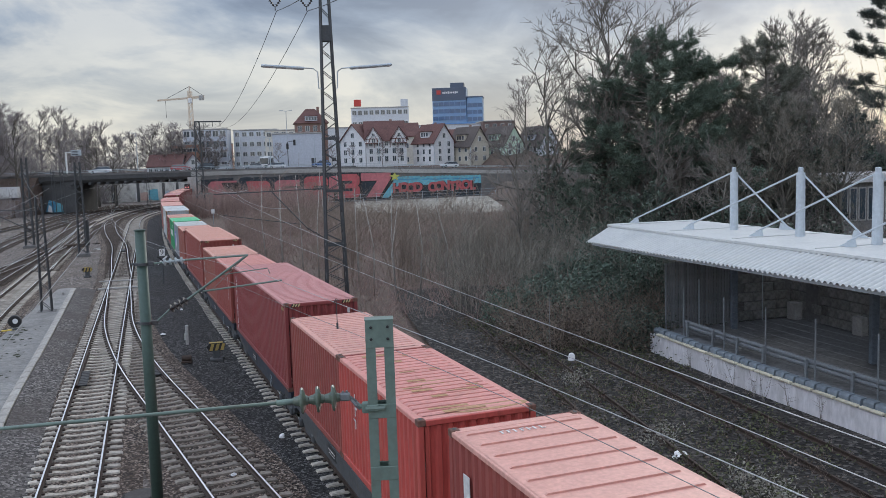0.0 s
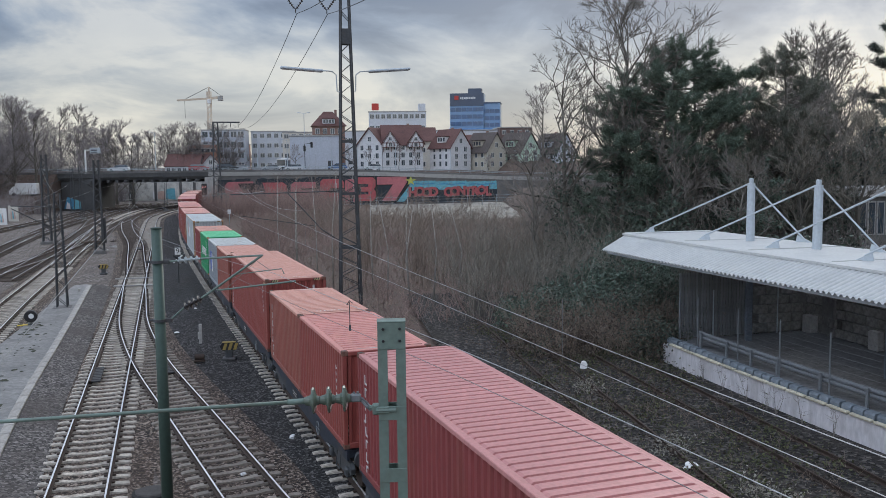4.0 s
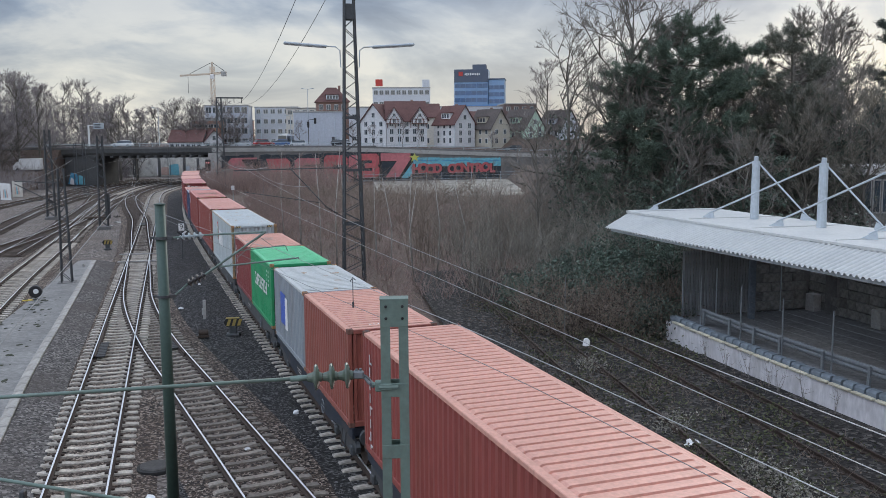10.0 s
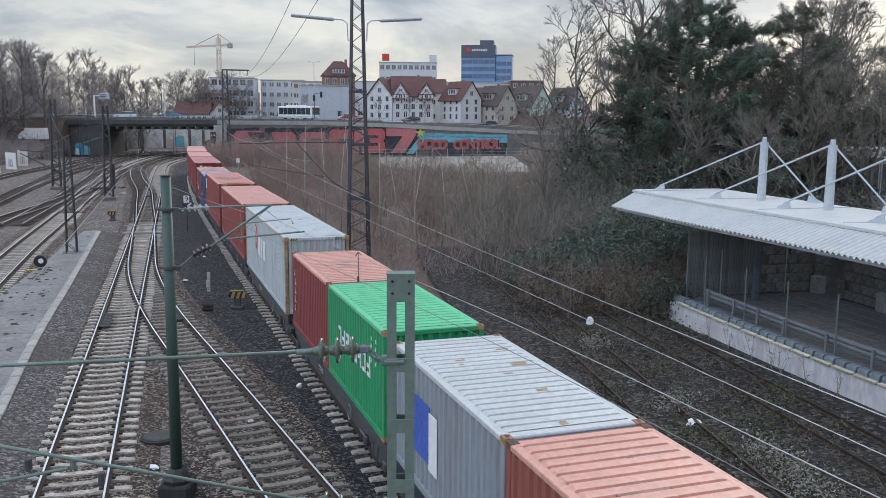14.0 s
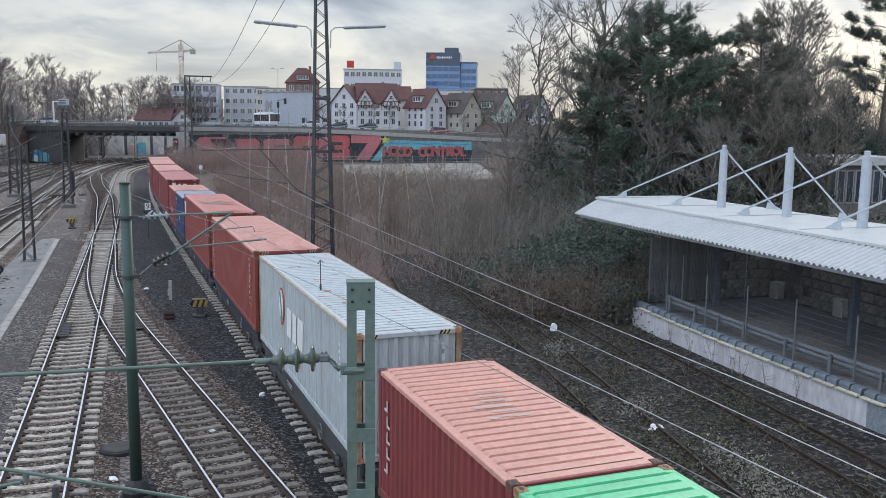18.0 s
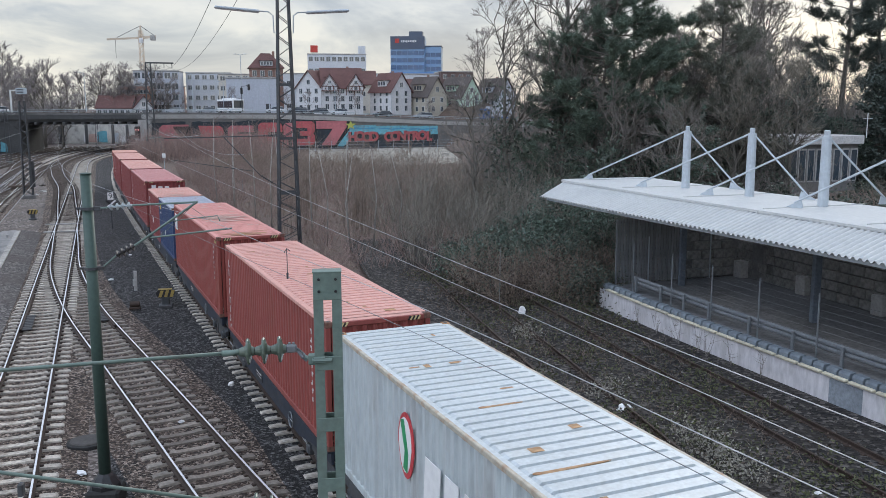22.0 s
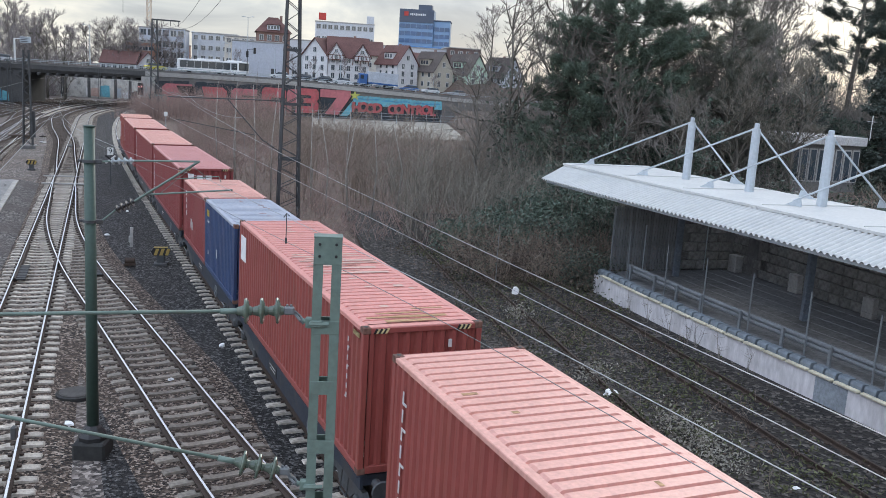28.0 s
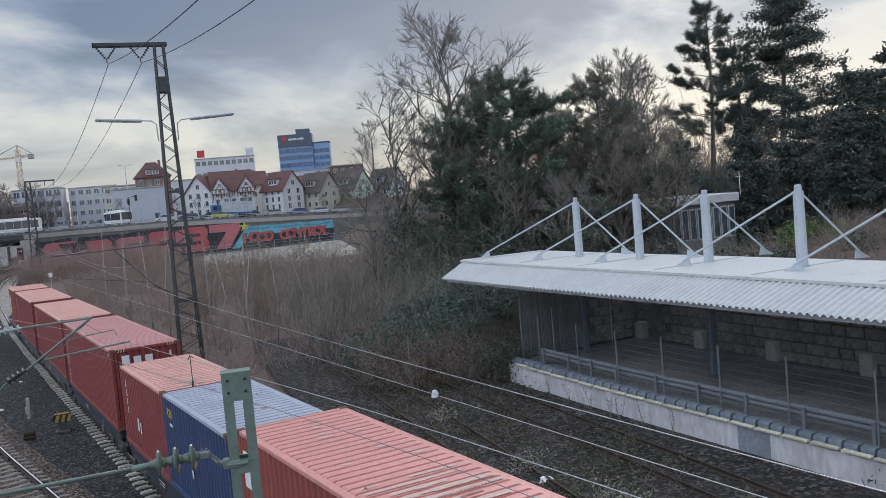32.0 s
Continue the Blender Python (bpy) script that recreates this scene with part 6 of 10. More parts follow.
crumpled("plastic_bag", 6.75, 24.5, -0.15, 0.33, WHITE, "crumpled white plastic bag on the siding", "plastic bag", 1)
crumpled("white_rag", 5.35, 35.3, 0.25, 0.24, WHITE, "white rag caught in the brambles", "rag", 6, 2.4)
for k, (x, y) in enumerate(((6.7, 23.5), (9.4, 21.8), (9.7, 18.6), (11.0, 24.6), (8.3, 30.1), (-7.6, 20.9), (-4.9, 22.6), (-6.0, 24.4), (-5.2, 27.8), (-12.2, 36.5), (-15.9, 54), (-14.6, 46))):
    crumpled("litter", x, y, -0.2, 0.07 + 0.05 * (k % 3), WHITE if k % 3 else PALE, "small scrap of pale litter on the ballast", "litter", k + 3)


# ---- station platform with its canopy ----
def off(line, s, x, z=0.0):
    return line.spot(s) @ Vector((x, 0, z))


def band(line, s0, s1, sections, step=1.0):
    """A body along a line with the cross-section given as (x, z)."""
    return Geo().sweep([[off(line, s, x, z) for x, z in sections] for s in np.linspace(s0, s1, max(2, int((s1 - s0) / step)))])


PF = 0.8
E0, E1 = 0.0, LINE_EDGE.long
station = thing("station_platform", Matrix(), "disused raised station platform with plastered wall and worn edge", "platform", kind="structure")
part("wall", band(LINE_EDGE, E0, E1, [(0.06, -0.4), (0.06, PF - 0.14), (0.4, PF - 0.14), (0.4, -0.4)]), PLASTER, station, "stained pale plaster platform wall")
part("surface", band(LINE_EDGE, E0, E1, [(0.4, -0.3), (0.4, PF - 0.02), (7.5, PF + 0.04), (7.5, -0.3)]), PLATFORM_TOP, station, "dark damp asphalt platform surface")
cream = Geo().box((0.06, 0, 0.012), (0.16, 0.9, 0.075), 0.015).data("edge_tile", EDGE_YELLOW)
grey = Geo().prism([(0.14, -0.1), (0.14, 0.07), (0.19, 0.14), (0.4, 0.15), (0.4, -0.1)], -0.205, 0.205).data("edge_block", EDGE_GREY)
for k in range(int(E1)):
    part("edge_tile", cream, None, station, m=LINE_EDGE.spot(k + 0.5) @ Matrix.Translation((0, 0, PF - 0.08 + random.uniform(-0.01, 0.01))))
for k in range(int(E1 * 2)):
    if k > 21:
        part("edge_block", grey, None, station, m=LINE_EDGE.spot(k * 0.5 + 0.25) @ Matrix.Translation((random.uniform(-0.015, 0.015), 0, PF + random.uniform(-0.02, 0.01))) @ Matrix.Rotation(random.uniform(-0.04, 0.04), 4, "Z"))
part("repair_patch", band(LINE_EDGE, LINE_EDGE.y(23.4), LINE_EDGE.y(24.6), [(0.05, -0.3), (0.05, PF - 0.15), (0.1, PF - 0.15), (0.1, -0.3)]), material("blue_grey_patch", (0.27, 0.30, 0.33), 0.8), station, "blue-grey repaired patch of the wall")
marks = Geo()
rng = random.Random(8)
for k in range(26):
    s = LINE_EDGE.y(19.6) + rng.uniform(-1.0, 1.0)
    a = off(LINE_EDGE, s, 0.05, rng.uniform(0.0, 0.5))
    b = Vector(a) + Vector((rng.uniform(-0.05, 0.05), rng.uniform(-0.2, 0.2), rng.uniform(-0.2, 0.2)))
    marks.tube([a, b], 0.012, 4)
part("scribble", marks, BLACK, station, "black scribbled spray strokes", kind="stuff", fix=False)

fence = thing("wire_fence", Matrix(), "slim steel wire fence along the platform", "fence")
FENCE = [38.2, 36.7, 33.8, 31.3, 28.8, 26.2, 23.6, 20.8, 18.1, 15.3]
for y in FENCE:
    s = LINE_EDGE.y(y - 0.35)
    part("fence_stake", Geo().tube([off(LINE_EDGE, s, 0.74, PF), off(LINE_EDGE, s, 0.74, PF + 2.1)], 0.03, 8), DULL_GALV, fence)
for k in range(9):
    part("fence_wire", Geo().tube([off(LINE_EDGE, LINE_EDGE.y(y - 0.35), 0.74, PF + 0.3 + 0.215 * k) for y in FENCE[::-1]], 0.0035, 4), DULL_GALV, fence)
fence2 = thing("wire_fence", Matrix(), "slim steel wire fence across the platform's end", "fence")
s_end = LINE_EDGE.long - 0.1
for x in (2.4, 4.1, 5.6):
    part("fence_stake", Geo().tube([off(LINE_EDGE, s_end, x, PF), off(LINE_EDGE, s_end, x, PF + 2.1)], 0.03, 8), GALV, fence2)
for k in range(9):
    part("fence_wire", Geo().tube([off(LINE_EDGE, s_end, x, PF + 0.3 + 0.215 * k) for x in (0.74, 5.6)], 0.0035, 4), DULL_GALV, fence2)
guard = thing("guard_rail", Matrix(), "galvanised crash barrier along the platform", "guard rail")
for y in (36.2, 34.3, 32.7, 31.15, 28.95, 26.9, 24.9, 22.8, 20.6, 18.4, 16, 13.6, 11.2):
    s = LINE_EDGE.y(y)
    part("guard_stake", Geo().box((0, 0, 0.32), (0.08, 0.12, 0.64), 0.01), DULL_GALV, guard, m=LINE_EDGE.spot(s) @ Matrix.Translation((0.8, 0, PF)))
prof = [(1.24, 0.42), (1.17, 0.47), (1.17, 0.53), (1.24, 0.58), (1.17, 0.63), (1.17, 0.69), (1.24, 0.74), (1.255, 0.74), (1.19, 0.685), (1.19, 0.635), (1.255, 0.58), (1.19, 0.525), (1.19, 0.475), (1.255, 0.42)]
part("beam", band(LINE_EDGE, LINE_EDGE.y(10), LINE_EDGE.y(36.6), [(x - 0.325, PF + z - 0.10) for x, z in prof]), DULL_GALV, guard, "W-shaped steel beam")

# back wall of squared stones
back = thing("wall_station", Matrix(), "retaining wall of dark weathered squared stones behind the platform", "wall", kind="structure")
W0, W1, WX = LINE_EDGE.y(4), LINE_EDGE.long + 1.0, 7.35
part("core", band(LINE_EDGE, W0, W1, [(WX + 0.05, -0.3), (WX + 0.05, 4.25), (WX + 0.6, 4.25), (WX + 0.6, -0.3)]), CONCRETE_DARK, back, "mortar bed")
rng = random.Random(12)
STONES = [Geo().box((0, 0, 0), (0.14, w - 0.03, 0.4), 0.035).data("stone", STONE) for w in (0.6, 0.75, 0.9)]
for row in range(8):
    s = LINE_EDGE.y(17) + 0.4 * (row % 2)
    while s < W1 - 0.6:
        k = rng.randrange(3)
        w = (0.6, 0.75, 0.9)[k]
        if len(back.children) < 298:
            part("stone", STONES[k], None, back, m=LINE_EDGE.spot(s + w / 2) @ Matrix.Translation((WX + rng.uniform(-0.02, 0.02), 0, PF + 0.25 + 0.42 * row)))
        s += w
for x, y in ((16.2, 39.34), (17.33, 35.43), (18.46, 31.54), (19.73, 27.52), (20.9, 23.5)):
    solo("concrete_block", Geo().box((0, 0, 0.4), (0.42, 0.55, 0.8), 0.02), CONCRETE, "upright pale concrete block before the stone wall", "concrete block", "blocks at the wall", m=pose(x - 0.1, y, PF, 0, 0, 16))

# dark earth strip at the foot of the platform wall
solo("wall_foot", band(LINE_EDGE, E0 + 0.2, E1 - 3, [(-1.0, -0.2), (-0.9, -0.135), (0.07, -0.10), (0.07, -0.2)]), SIDING_SOIL, "dark earth strip along the foot of the platform wall", "ground", kind="structure")

# slatted screen and masonry that close the platform's end
screen = thing("slatted_screen", LINE_EDGE.spot(LINE_EDGE.long - 0.05) @ Matrix.Translation((0, 0.25, PF)), "weathered grey slatted screen and masonry closing the platform's end", "screen")
SLAT_GREY = material("weathered_grey_boards", (0.23, 0.235, 0.24), 0.85, 0, 0.6, 1.2, 6, 1.0, 0.2, vary=0.2, stretch=(1, 1, 0.2))
slat_mesh = Geo().box((0, 0, 1.45), (0.105, 0.03, 2.9), 0.006).data("slat", SLAT_GREY)
for k in range(27):
    part("slat", slat_mesh, None, screen, m=Matrix.Translation((0.95 + 0.135 * k, 0, random.uniform(-0.02, 0.02))))
for z in (0.3, 1.5, 2.75):
    part("rail", Geo().box((2.7, 0.04, z), (3.6, 0.05, 0.09), 0.01), DARK_STEEL, screen, "dark cross rail")
part("end_wall", Geo().box((5.9, 0.16, 1.5), (2.75, 0.3, 3.0), 0.01), CONCRETE_DARK, screen, "masonry closing the end beside the slats")
for row in range(7):
    x = 4.55 + 0.3 * (row % 2)
    while x < 6.75:
        k = rng.randrange(3)
        w = (0.6, 0.75, 0.9)[k]
        part("stone", STONES[k], None, screen, m=Matrix.Translation((min(x + w / 2, 6.8), 0.0, 0.25 + 0.42 * row)) @ Matrix.Rotation(radians(90), 4, "Z"))
        x += w

# canopy
EAVE = Line([(20.2, 4), (18.0, 10), (16.15, 15.5), (14.8, 19.6), (13.65, 23.1), (12.4, 27.0), (10.95, 31.4), (9.15, 36.8), (7.3, 43.0)])
canopy = thing("platform_canopy", Matrix(), "white corrugated platform canopy hung from grey steel masts", "canopy")
sh = Geo()
n = int(EAVE.long / 0.037)
low, mid, high = [], [], []
for k in range(n + 1):
    s = EAVE.long * k / n
    wv = 0.036 * max(-1, min(1, 1.9 * math.cos(2 * math.pi * k / 7 + 0.4)))
    sk = 0.9 * max(0, (s - EAVE.long + 3) / 3)
    low.append(off(EAVE, s, 0.0, 4.3 + wv))
    high.append(EAVE.spot(s) @ Vector((1.72, sk, 4.9 + wv)))
sh.sweep([low, high], closed=False)
sh.sweep([[p - Vector((0, 0, 0.012)) for p in low], [p - Vector((0, 0, 0.012)) for p in high]], closed=False)
part("corrugated_slope", sh, ROOF_WHITE, canopy, "white corrugated sheet sloping to the track")
SEAMS = 9
for k in range(SEAMS):
    s0, s1 = EAVE.long * k / SEAMS, EAVE.long * (k + 1) / SEAMS
    rows = []
    for s in np.linspace(s0 + 0.01, s1 - 0.01, 5):
        sk = 0.9 * max(0, (s - EAVE.long + 3) / 3)
        m = EAVE.spot(s)
        rows.append([m @ Vector((x, sk, z)) for x, z in ((1.62, 4.9), (1.62, 4.99), (1.85, 5.02), (6.5, 4.99), (6.5, 4.87), (1.75, 4.86))])
    part("roof_sheet", Geo().sweep(rows), ROOF_WHITE, canopy, "smooth white roof sheet")
    part("seam", Geo().tube([off(EAVE, s1 - 0.02, 1.85, 5.03), off(EAVE, s1 - 0.02, 6.4, 5.0)], 0.025, 6), ROOF_WHITE, canopy)
part("eave_beam", band(EAVE, 0, EAVE.long - 0.2, [(0.25, 4.12), (0.25, 4.32), (0.4, 4.36), (0.4, 4.12)]), GREY_PAINT, canopy, "grey eave beam")
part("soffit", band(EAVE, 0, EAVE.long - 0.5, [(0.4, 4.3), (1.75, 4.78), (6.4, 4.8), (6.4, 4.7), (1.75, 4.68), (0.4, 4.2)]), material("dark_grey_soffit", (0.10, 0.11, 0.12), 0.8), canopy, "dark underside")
for y in (41, 38.5, 36, 33.5, 31, 28.5, 26, 23.5, 21, 18.5, 16):
    s = EAVE.y(y)
    part("rafter", Geo().beam(off(EAVE, s, 0.3, 4.18), off(EAVE, s, 6.3, 4.62), 0.09, 0.16), DARK_STEEL, canopy)
COLUMN = material("dark_blue_column", (0.12, 0.145, 0.175), 0.5)
MASTS = [(13.25, 39.1), (14.6, 35.2), (15.75, 31.3), (16.9, 26.9), (18.2, 22.3)]
FRONT = [(10.0, 44.5), (11.4, 39.8), (13.0, 35.7), (14.45, 30.8), (16.0, 26.0)]
BACK = [(15.2, 38.0), (16.3, 33.6), (18.4, 31.7), (19.5, 27.4), (20.6, 22.6)]
for (x, y), (fx, fy), (bx, by) in zip(MASTS, FRONT, BACK):
    part("mast", Geo().lathe([(0.19, 4.9), (0.17, 7.5), (0.17, 7.55)], 12, Matrix.Translation((x, y, 0))).box((x, y, 7.6), (0.1, 0.34, 0.34), 0.03), GREY_PAINT, canopy, "round grey suspension mast", smooth=False)
    if (x, y) in MASTS[::2]:
        cx, cy = (12.78, 37.71) if y > 39 else (x - 0.35, y - 0.6)
        part("column", Geo().box((cx, cy, (4.7 + PF) / 2), (0.26, 0.26, 4.7 - PF), 0.02), COLUMN, canopy, "dark steel column below the mast")
    for px_, py_, z1 in ((fx, fy, 5.2), (bx, by, 5.15)):
        part("stay", Geo().tube([(x, y, 7.58), (px_, py_, z1)], 0.038, 8), GREY_PAINT, canopy, "thin pale stay rod")
        d = Vector((px_ - x, py_ - y, 0)).normalized()
        a = Vector((px_, py_, 5.01))
        gus = Geo()
        sd = d.cross(Vector((0, 0, 1))) * 0.02
        tri = [a + d * 0.35, a - d * 0.35 + Vector((0, 0, 0.02)), a - d * 0.28 + Vector((0, 0, 0.32))]
        gus.add([p + sd for p in tri] + [p - sd for p in tri], [(0, 1, 2), (5, 4, 3), (0, 3, 4, 1), (1, 4, 5, 2), (2, 5, 3, 0)])
        part("gusset", gus, GREY_PAINT, canopy, "triangular stay bracket")

# flat-roofed pavilion behind the canopy
pav = thing("pavilion", Matrix.Translation((30.0, 60.0, 2.6)) @ Matrix.Rotation(radians(12), 4, "Z"), "flat-roofed old pavilion with tall narrow windows among the trees", "pavilion")
part("wall", Geo().box((0, 2.5, 1.75), (5.6, 5.0, 3.5), 0.03), CONCRETE_DARK, pav)
part("roof", Geo().box((0.0, 2.35, 3.75), (6.0, 5.4, 0.6), 0.04), material("pale_fascia", (0.66, 0.65, 0.64), 0.7, dirt=(0.3, 0.28, 0.3), dirt_amount=0.5), pav, "pale flat roof slab")
for k in range(8):
    wd = part("window", Geo().box((-2.45 + 0.7 * k, -0.02, 2.0), (0.6, 0.08, 2.3), 0.01), material("window_frame_grey", (0.46, 0.45, 0.44), 0.7) if k == 0 else bpy.data.materials["window_frame_grey"], pav)
    part("pane", Geo().box((-2.45 + 0.7 * k, -0.07, 2.0), (0.42, 0.03, 2.1)), glass("dark_window_glass") if k == 0 else bpy.data.materials["dark_window_glass"], wd)
part("aerial", Geo().tube([(2.9, -0.6, 3.9), (2.9, -0.6, 5.6)], 0.03, 6).tube([(2.5, -0.6, 5.2), (3.3, -0.6, 5.2)], 0.015, 5), WHITE, pav, "white aerial")
part("parapet", Geo().box((-1.8, -1.4, -0.3), (2.6, 0.25, 1.2), 0.03), CONCRETE, pav, "low concrete parapet")


# ---- plants ----
SAPLING = island_vary(material("grey_olive_twigs", (0.22, 0.20, 0.165), 0.9, 0, 0.8, 1.15, 3, 0.3, 0.0), 0.5, 1.5)
# twigs of far trees: haze over the distance is mixed into the colour
TWIG_FAR = island_vary(material("far_hazed_grey_twigs", (0.26, 0.23, 0.225), 0.9, 0, 0.85, 1.1, 3, 0.3, 0.0))
def twig(g_, a, d, length, r, sides=3, rng_=None, bend=0.25, segs=2):
    """A thin stem from a along d; returns its points."""
    pts = [Vector(a)]
    d = Vector(d).normalized()
    for k in range(segs):
        pts.append(pts[-1] + d * (length / segs))
        d = (d + Vector((rng_.uniform(-bend, bend), rng_.uniform(-bend, bend), rng_.uniform(-bend * 0.6, bend)))).normalized()
    k0, n = len(g_.v), len(pts)
    for i, p in enumerate(pts):
        t = (pts[min(i + 1, n - 1)] - pts[max(i - 1, 0)]).normalized()
        side = t.cross(Vector((0.3, 0.2, 0.9))).normalized()
        up = side.cross(t)
        rr = r * (1 - 0.75 * i / (n - 1))
        for j in range(sides):
            an = 2 * math.pi * j / sides
            g_.v.append(tuple(p + side * (rr * math.cos(an)) + up * (rr * math.sin(an))))
    for i in range(n - 1):
        for j in range(sides):
            p, q_ = k0 + i * sides + j, k0 + i * sides + (j + 1) % sides
            g_.f.append((p, q_, q_ + sides, p + sides))
    return pts


def grow(wood, fine, a, d, length, r, level, rng_, tips, spread=0.7, up=0.12, min_r=0.012, kids=(3, 5)):
    """Limbs that fork again and again, down to fine twigs."""
    segs = 4 if level > 2 else 3 if level > 1 else 2
    pts = twig(wood if r > 0.035 else fine, a, d, length, max(r, min_r), 6 if r > 0.12 else 4 if r > 0.035 else 3, rng_, 0.16 if level > 2 else 0.22, segs)
    if level <= 0:
        tips.append(pts[-1])
        return
    for k in range(rng_.randint(*kids) + (2 if level == 1 else 0)):
        t = rng_.uniform(0.35, 1.0)
        i = min(int(t * segs), segs - 1)
        p = pts[i].lerp(pts[i + 1], t * segs - i)
        base = (pts[i + 1] - pts[i]).normalized()
        side = Vector((rng_.gauss(0, 1), rng_.gauss(0, 1), rng_.gauss(0, 0.6))).normalized()
        nd = (base * rng_.uniform(0.5, 1.0) + side * spread * rng_.uniform(0.6, 1.2) + Vector((0, 0, up))).normalized()
        grow(wood, fine, p, nd, length * rng_.uniform(0.5, 0.75), r * rng_.uniform(0.45, 0.62), level - 1, rng_, tips, spread, up, min_r, kids)


def leaves(g_, centre, size, count, radius, rng_, flat=0.0, up=0.4):
    """A loose clump of small folded leaves or needle sprays."""
    c = Vector(centre)
    for _ in range(count):
        p = c + Vector((rng_.gauss(0, radius[0]), rng_.gauss(0, radius[1]), rng_.gauss(0, radius[2])))
        u = Vector((rng_.gauss(0, 1), rng_.gauss(0, 1), rng_.gauss(0, 1 - flat))).normalized()
        w = u.cross(Vector((rng_.gauss(0, 1), rng_.gauss(0, 1), up))).normalized()
        s = size * rng_.uniform(0.6, 1.3)
        n_ = u.cross(w) * s * 0.22
        k = len(g_.v)
        g_.v += [tuple(p - u * s), tuple(p + w * s * 0.5 + n_), tuple(p + u * s), tuple(p - w * s * 0.5 + n_)]
        g_.f += [(k, k + 1, k + 2), (k, k + 2, k + 3)]


def bare_tree(x, y, height, seed, label, limbs=7, lean=(0, 0), spread=0.75, ivy=0.0, levels=4, crown=0.45, trunk_r=None, mat=None, group="bare trees", fork=0.35, min_r=0.012, kids=(3, 4)):
    """A leafless tree: trunk, limbs, twigs; some with ivy round the trunk."""
    rng_ = random.Random(seed)
    z0 = ground_height(x, y) - 0.1
    top = thing("tree", Matrix.Translation((x, y, z0)), label, "tree", group)
    wood, fine, tips = Geo(), Geo(), []
    r = trunk_r or height * 0.016
    trunk = [Vector((0, 0, 0))]
    for k in range(1, 7):
        trunk.append(Vector((lean[0] * k / 6 + rng_.uniform(-0.15, 0.15), lean[1] * k / 6 + rng_.uniform(-0.15, 0.15), height * 0.75 * k / 6)))
    stem = Geo().tube(trunk, r, 9, r * 0.25)
    for k in range(limbs):
        t = fork + (1 - fork) * (k + rng_.random()) / limbs
        i = min(int(t * 6), 5)
        p = trunk[i].lerp(trunk[i + 1], t * 6 - i)
        a = rng_.uniform(0, 6.28)
        d = Vector((math.cos(a) * spread, math.sin(a) * spread, rng_.uniform(0.6, 1.2)))
        grow(wood, fine, p, d, height * crown * (1.15 - 0.55 * t), r * (0.62 - 0.35 * t), levels - 1, rng_, tips, 0.68, 0.1, min_r, kids)
    for _ in range(3):
        grow(wood, fine, trunk[-1], (rng_.uniform(-0.7, 0.7), rng_.uniform(-0.7, 0.7), 1), height * crown * 0.62, r * 0.3, levels - 1, rng_, tips, 0.6, 0.1, min_r, kids)
    part("trunk", stem, BARK, top, smooth=True, fix=False)
    if wood.v:
        part("limb_fork", wood, BARK, top, smooth=True, kind="stuff", fix=False)
    part("twig_mass", fine, mat or TWIG_GREY, top, kind="stuff", fix=False)
    if ivy:
        g_ = Geo()
        for k in range(int(ivy * 130)):
            t = rng_.random() ** 1.3 * 0.8
            i = min(int(t * 6), 5)
            p = trunk[i].lerp(trunk[i + 1], t * 6 - i)
            leaves(g_, p, 0.13, 26, (0.45 + 0.5 * (1 - t), 0.45 + 0.5 * (1 - t), 0.5), rng_)
        part("ivy", g_, LEAF_IVY, top, "dense dark ivy round the trunk", kind="stuff", fix=False)
    return top


def conifer(x, y, height, seed, label, radius, mat, layers=14, base=0.15, size=0.24, density=1.0, rounded=0.5, droop=0.1, z0=None, trunk_r=None):
    """An evergreen: trunk, whorls of limbs, and sprays of needles in clumps along them."""
    rng_ = random.Random(seed)
    top = thing("conifer", Matrix.Translation((x, y, (ground_height(x, y) if z0 is None else z0) - 0.1)), label, "tree", "evergreens")
    r = trunk_r or height * 0.018
    part("trunk", Geo().tube([(0, 0, 0), (0.1, 0.05, height * 0.5), (0, 0, height)], r, 8, 0.03), BARK, top, smooth=True)
    wood, g_ = Geo(), Geo()
    for k in range(layers):
        t = base + (1 - base) * (k + rng_.uniform(-0.3, 0.3)) / layers
        reach = radius * ((1 - t) / (1 - base)) ** rounded
        for j in range(rng_.randint(4, 6)):
            a = rng_.uniform(0, 6.28)
            L = reach * rng_.uniform(0.55, 1.1)
            d = Vector((math.cos(a), math.sin(a), rng_.uniform(-droop, 0.28)))
            pts = twig(wood, (0, 0, height * t), d, L, 0.02 + 0.03 * (1 - t), 4, rng_, 0.12, 3)
            count = max(2, int(L * 1.7 * density))
            for c in range(count):
                f = 0.3 + 0.7 * (c + rng_.random()) / count
                i = min(int(f * 3), 2)
                p = pts[i].lerp(pts[i + 1], f * 3 - i)
                leaves(g_, p, size * 0.68, int(40 * density), (0.16 + 0.1 * L, 0.16 + 0.1 * L, 0.14), rng_, 0.3, 0.8)
    leaves(g_, (0, 0, height), size, 30, (0.12, 0.12, 0.5), rng_)
    part("limb_fork", wood, BARK, top, kind="stuff", fix=False)
    part("needle_mass", g_, mat, top, kind="stuff", fix=False)
    return top


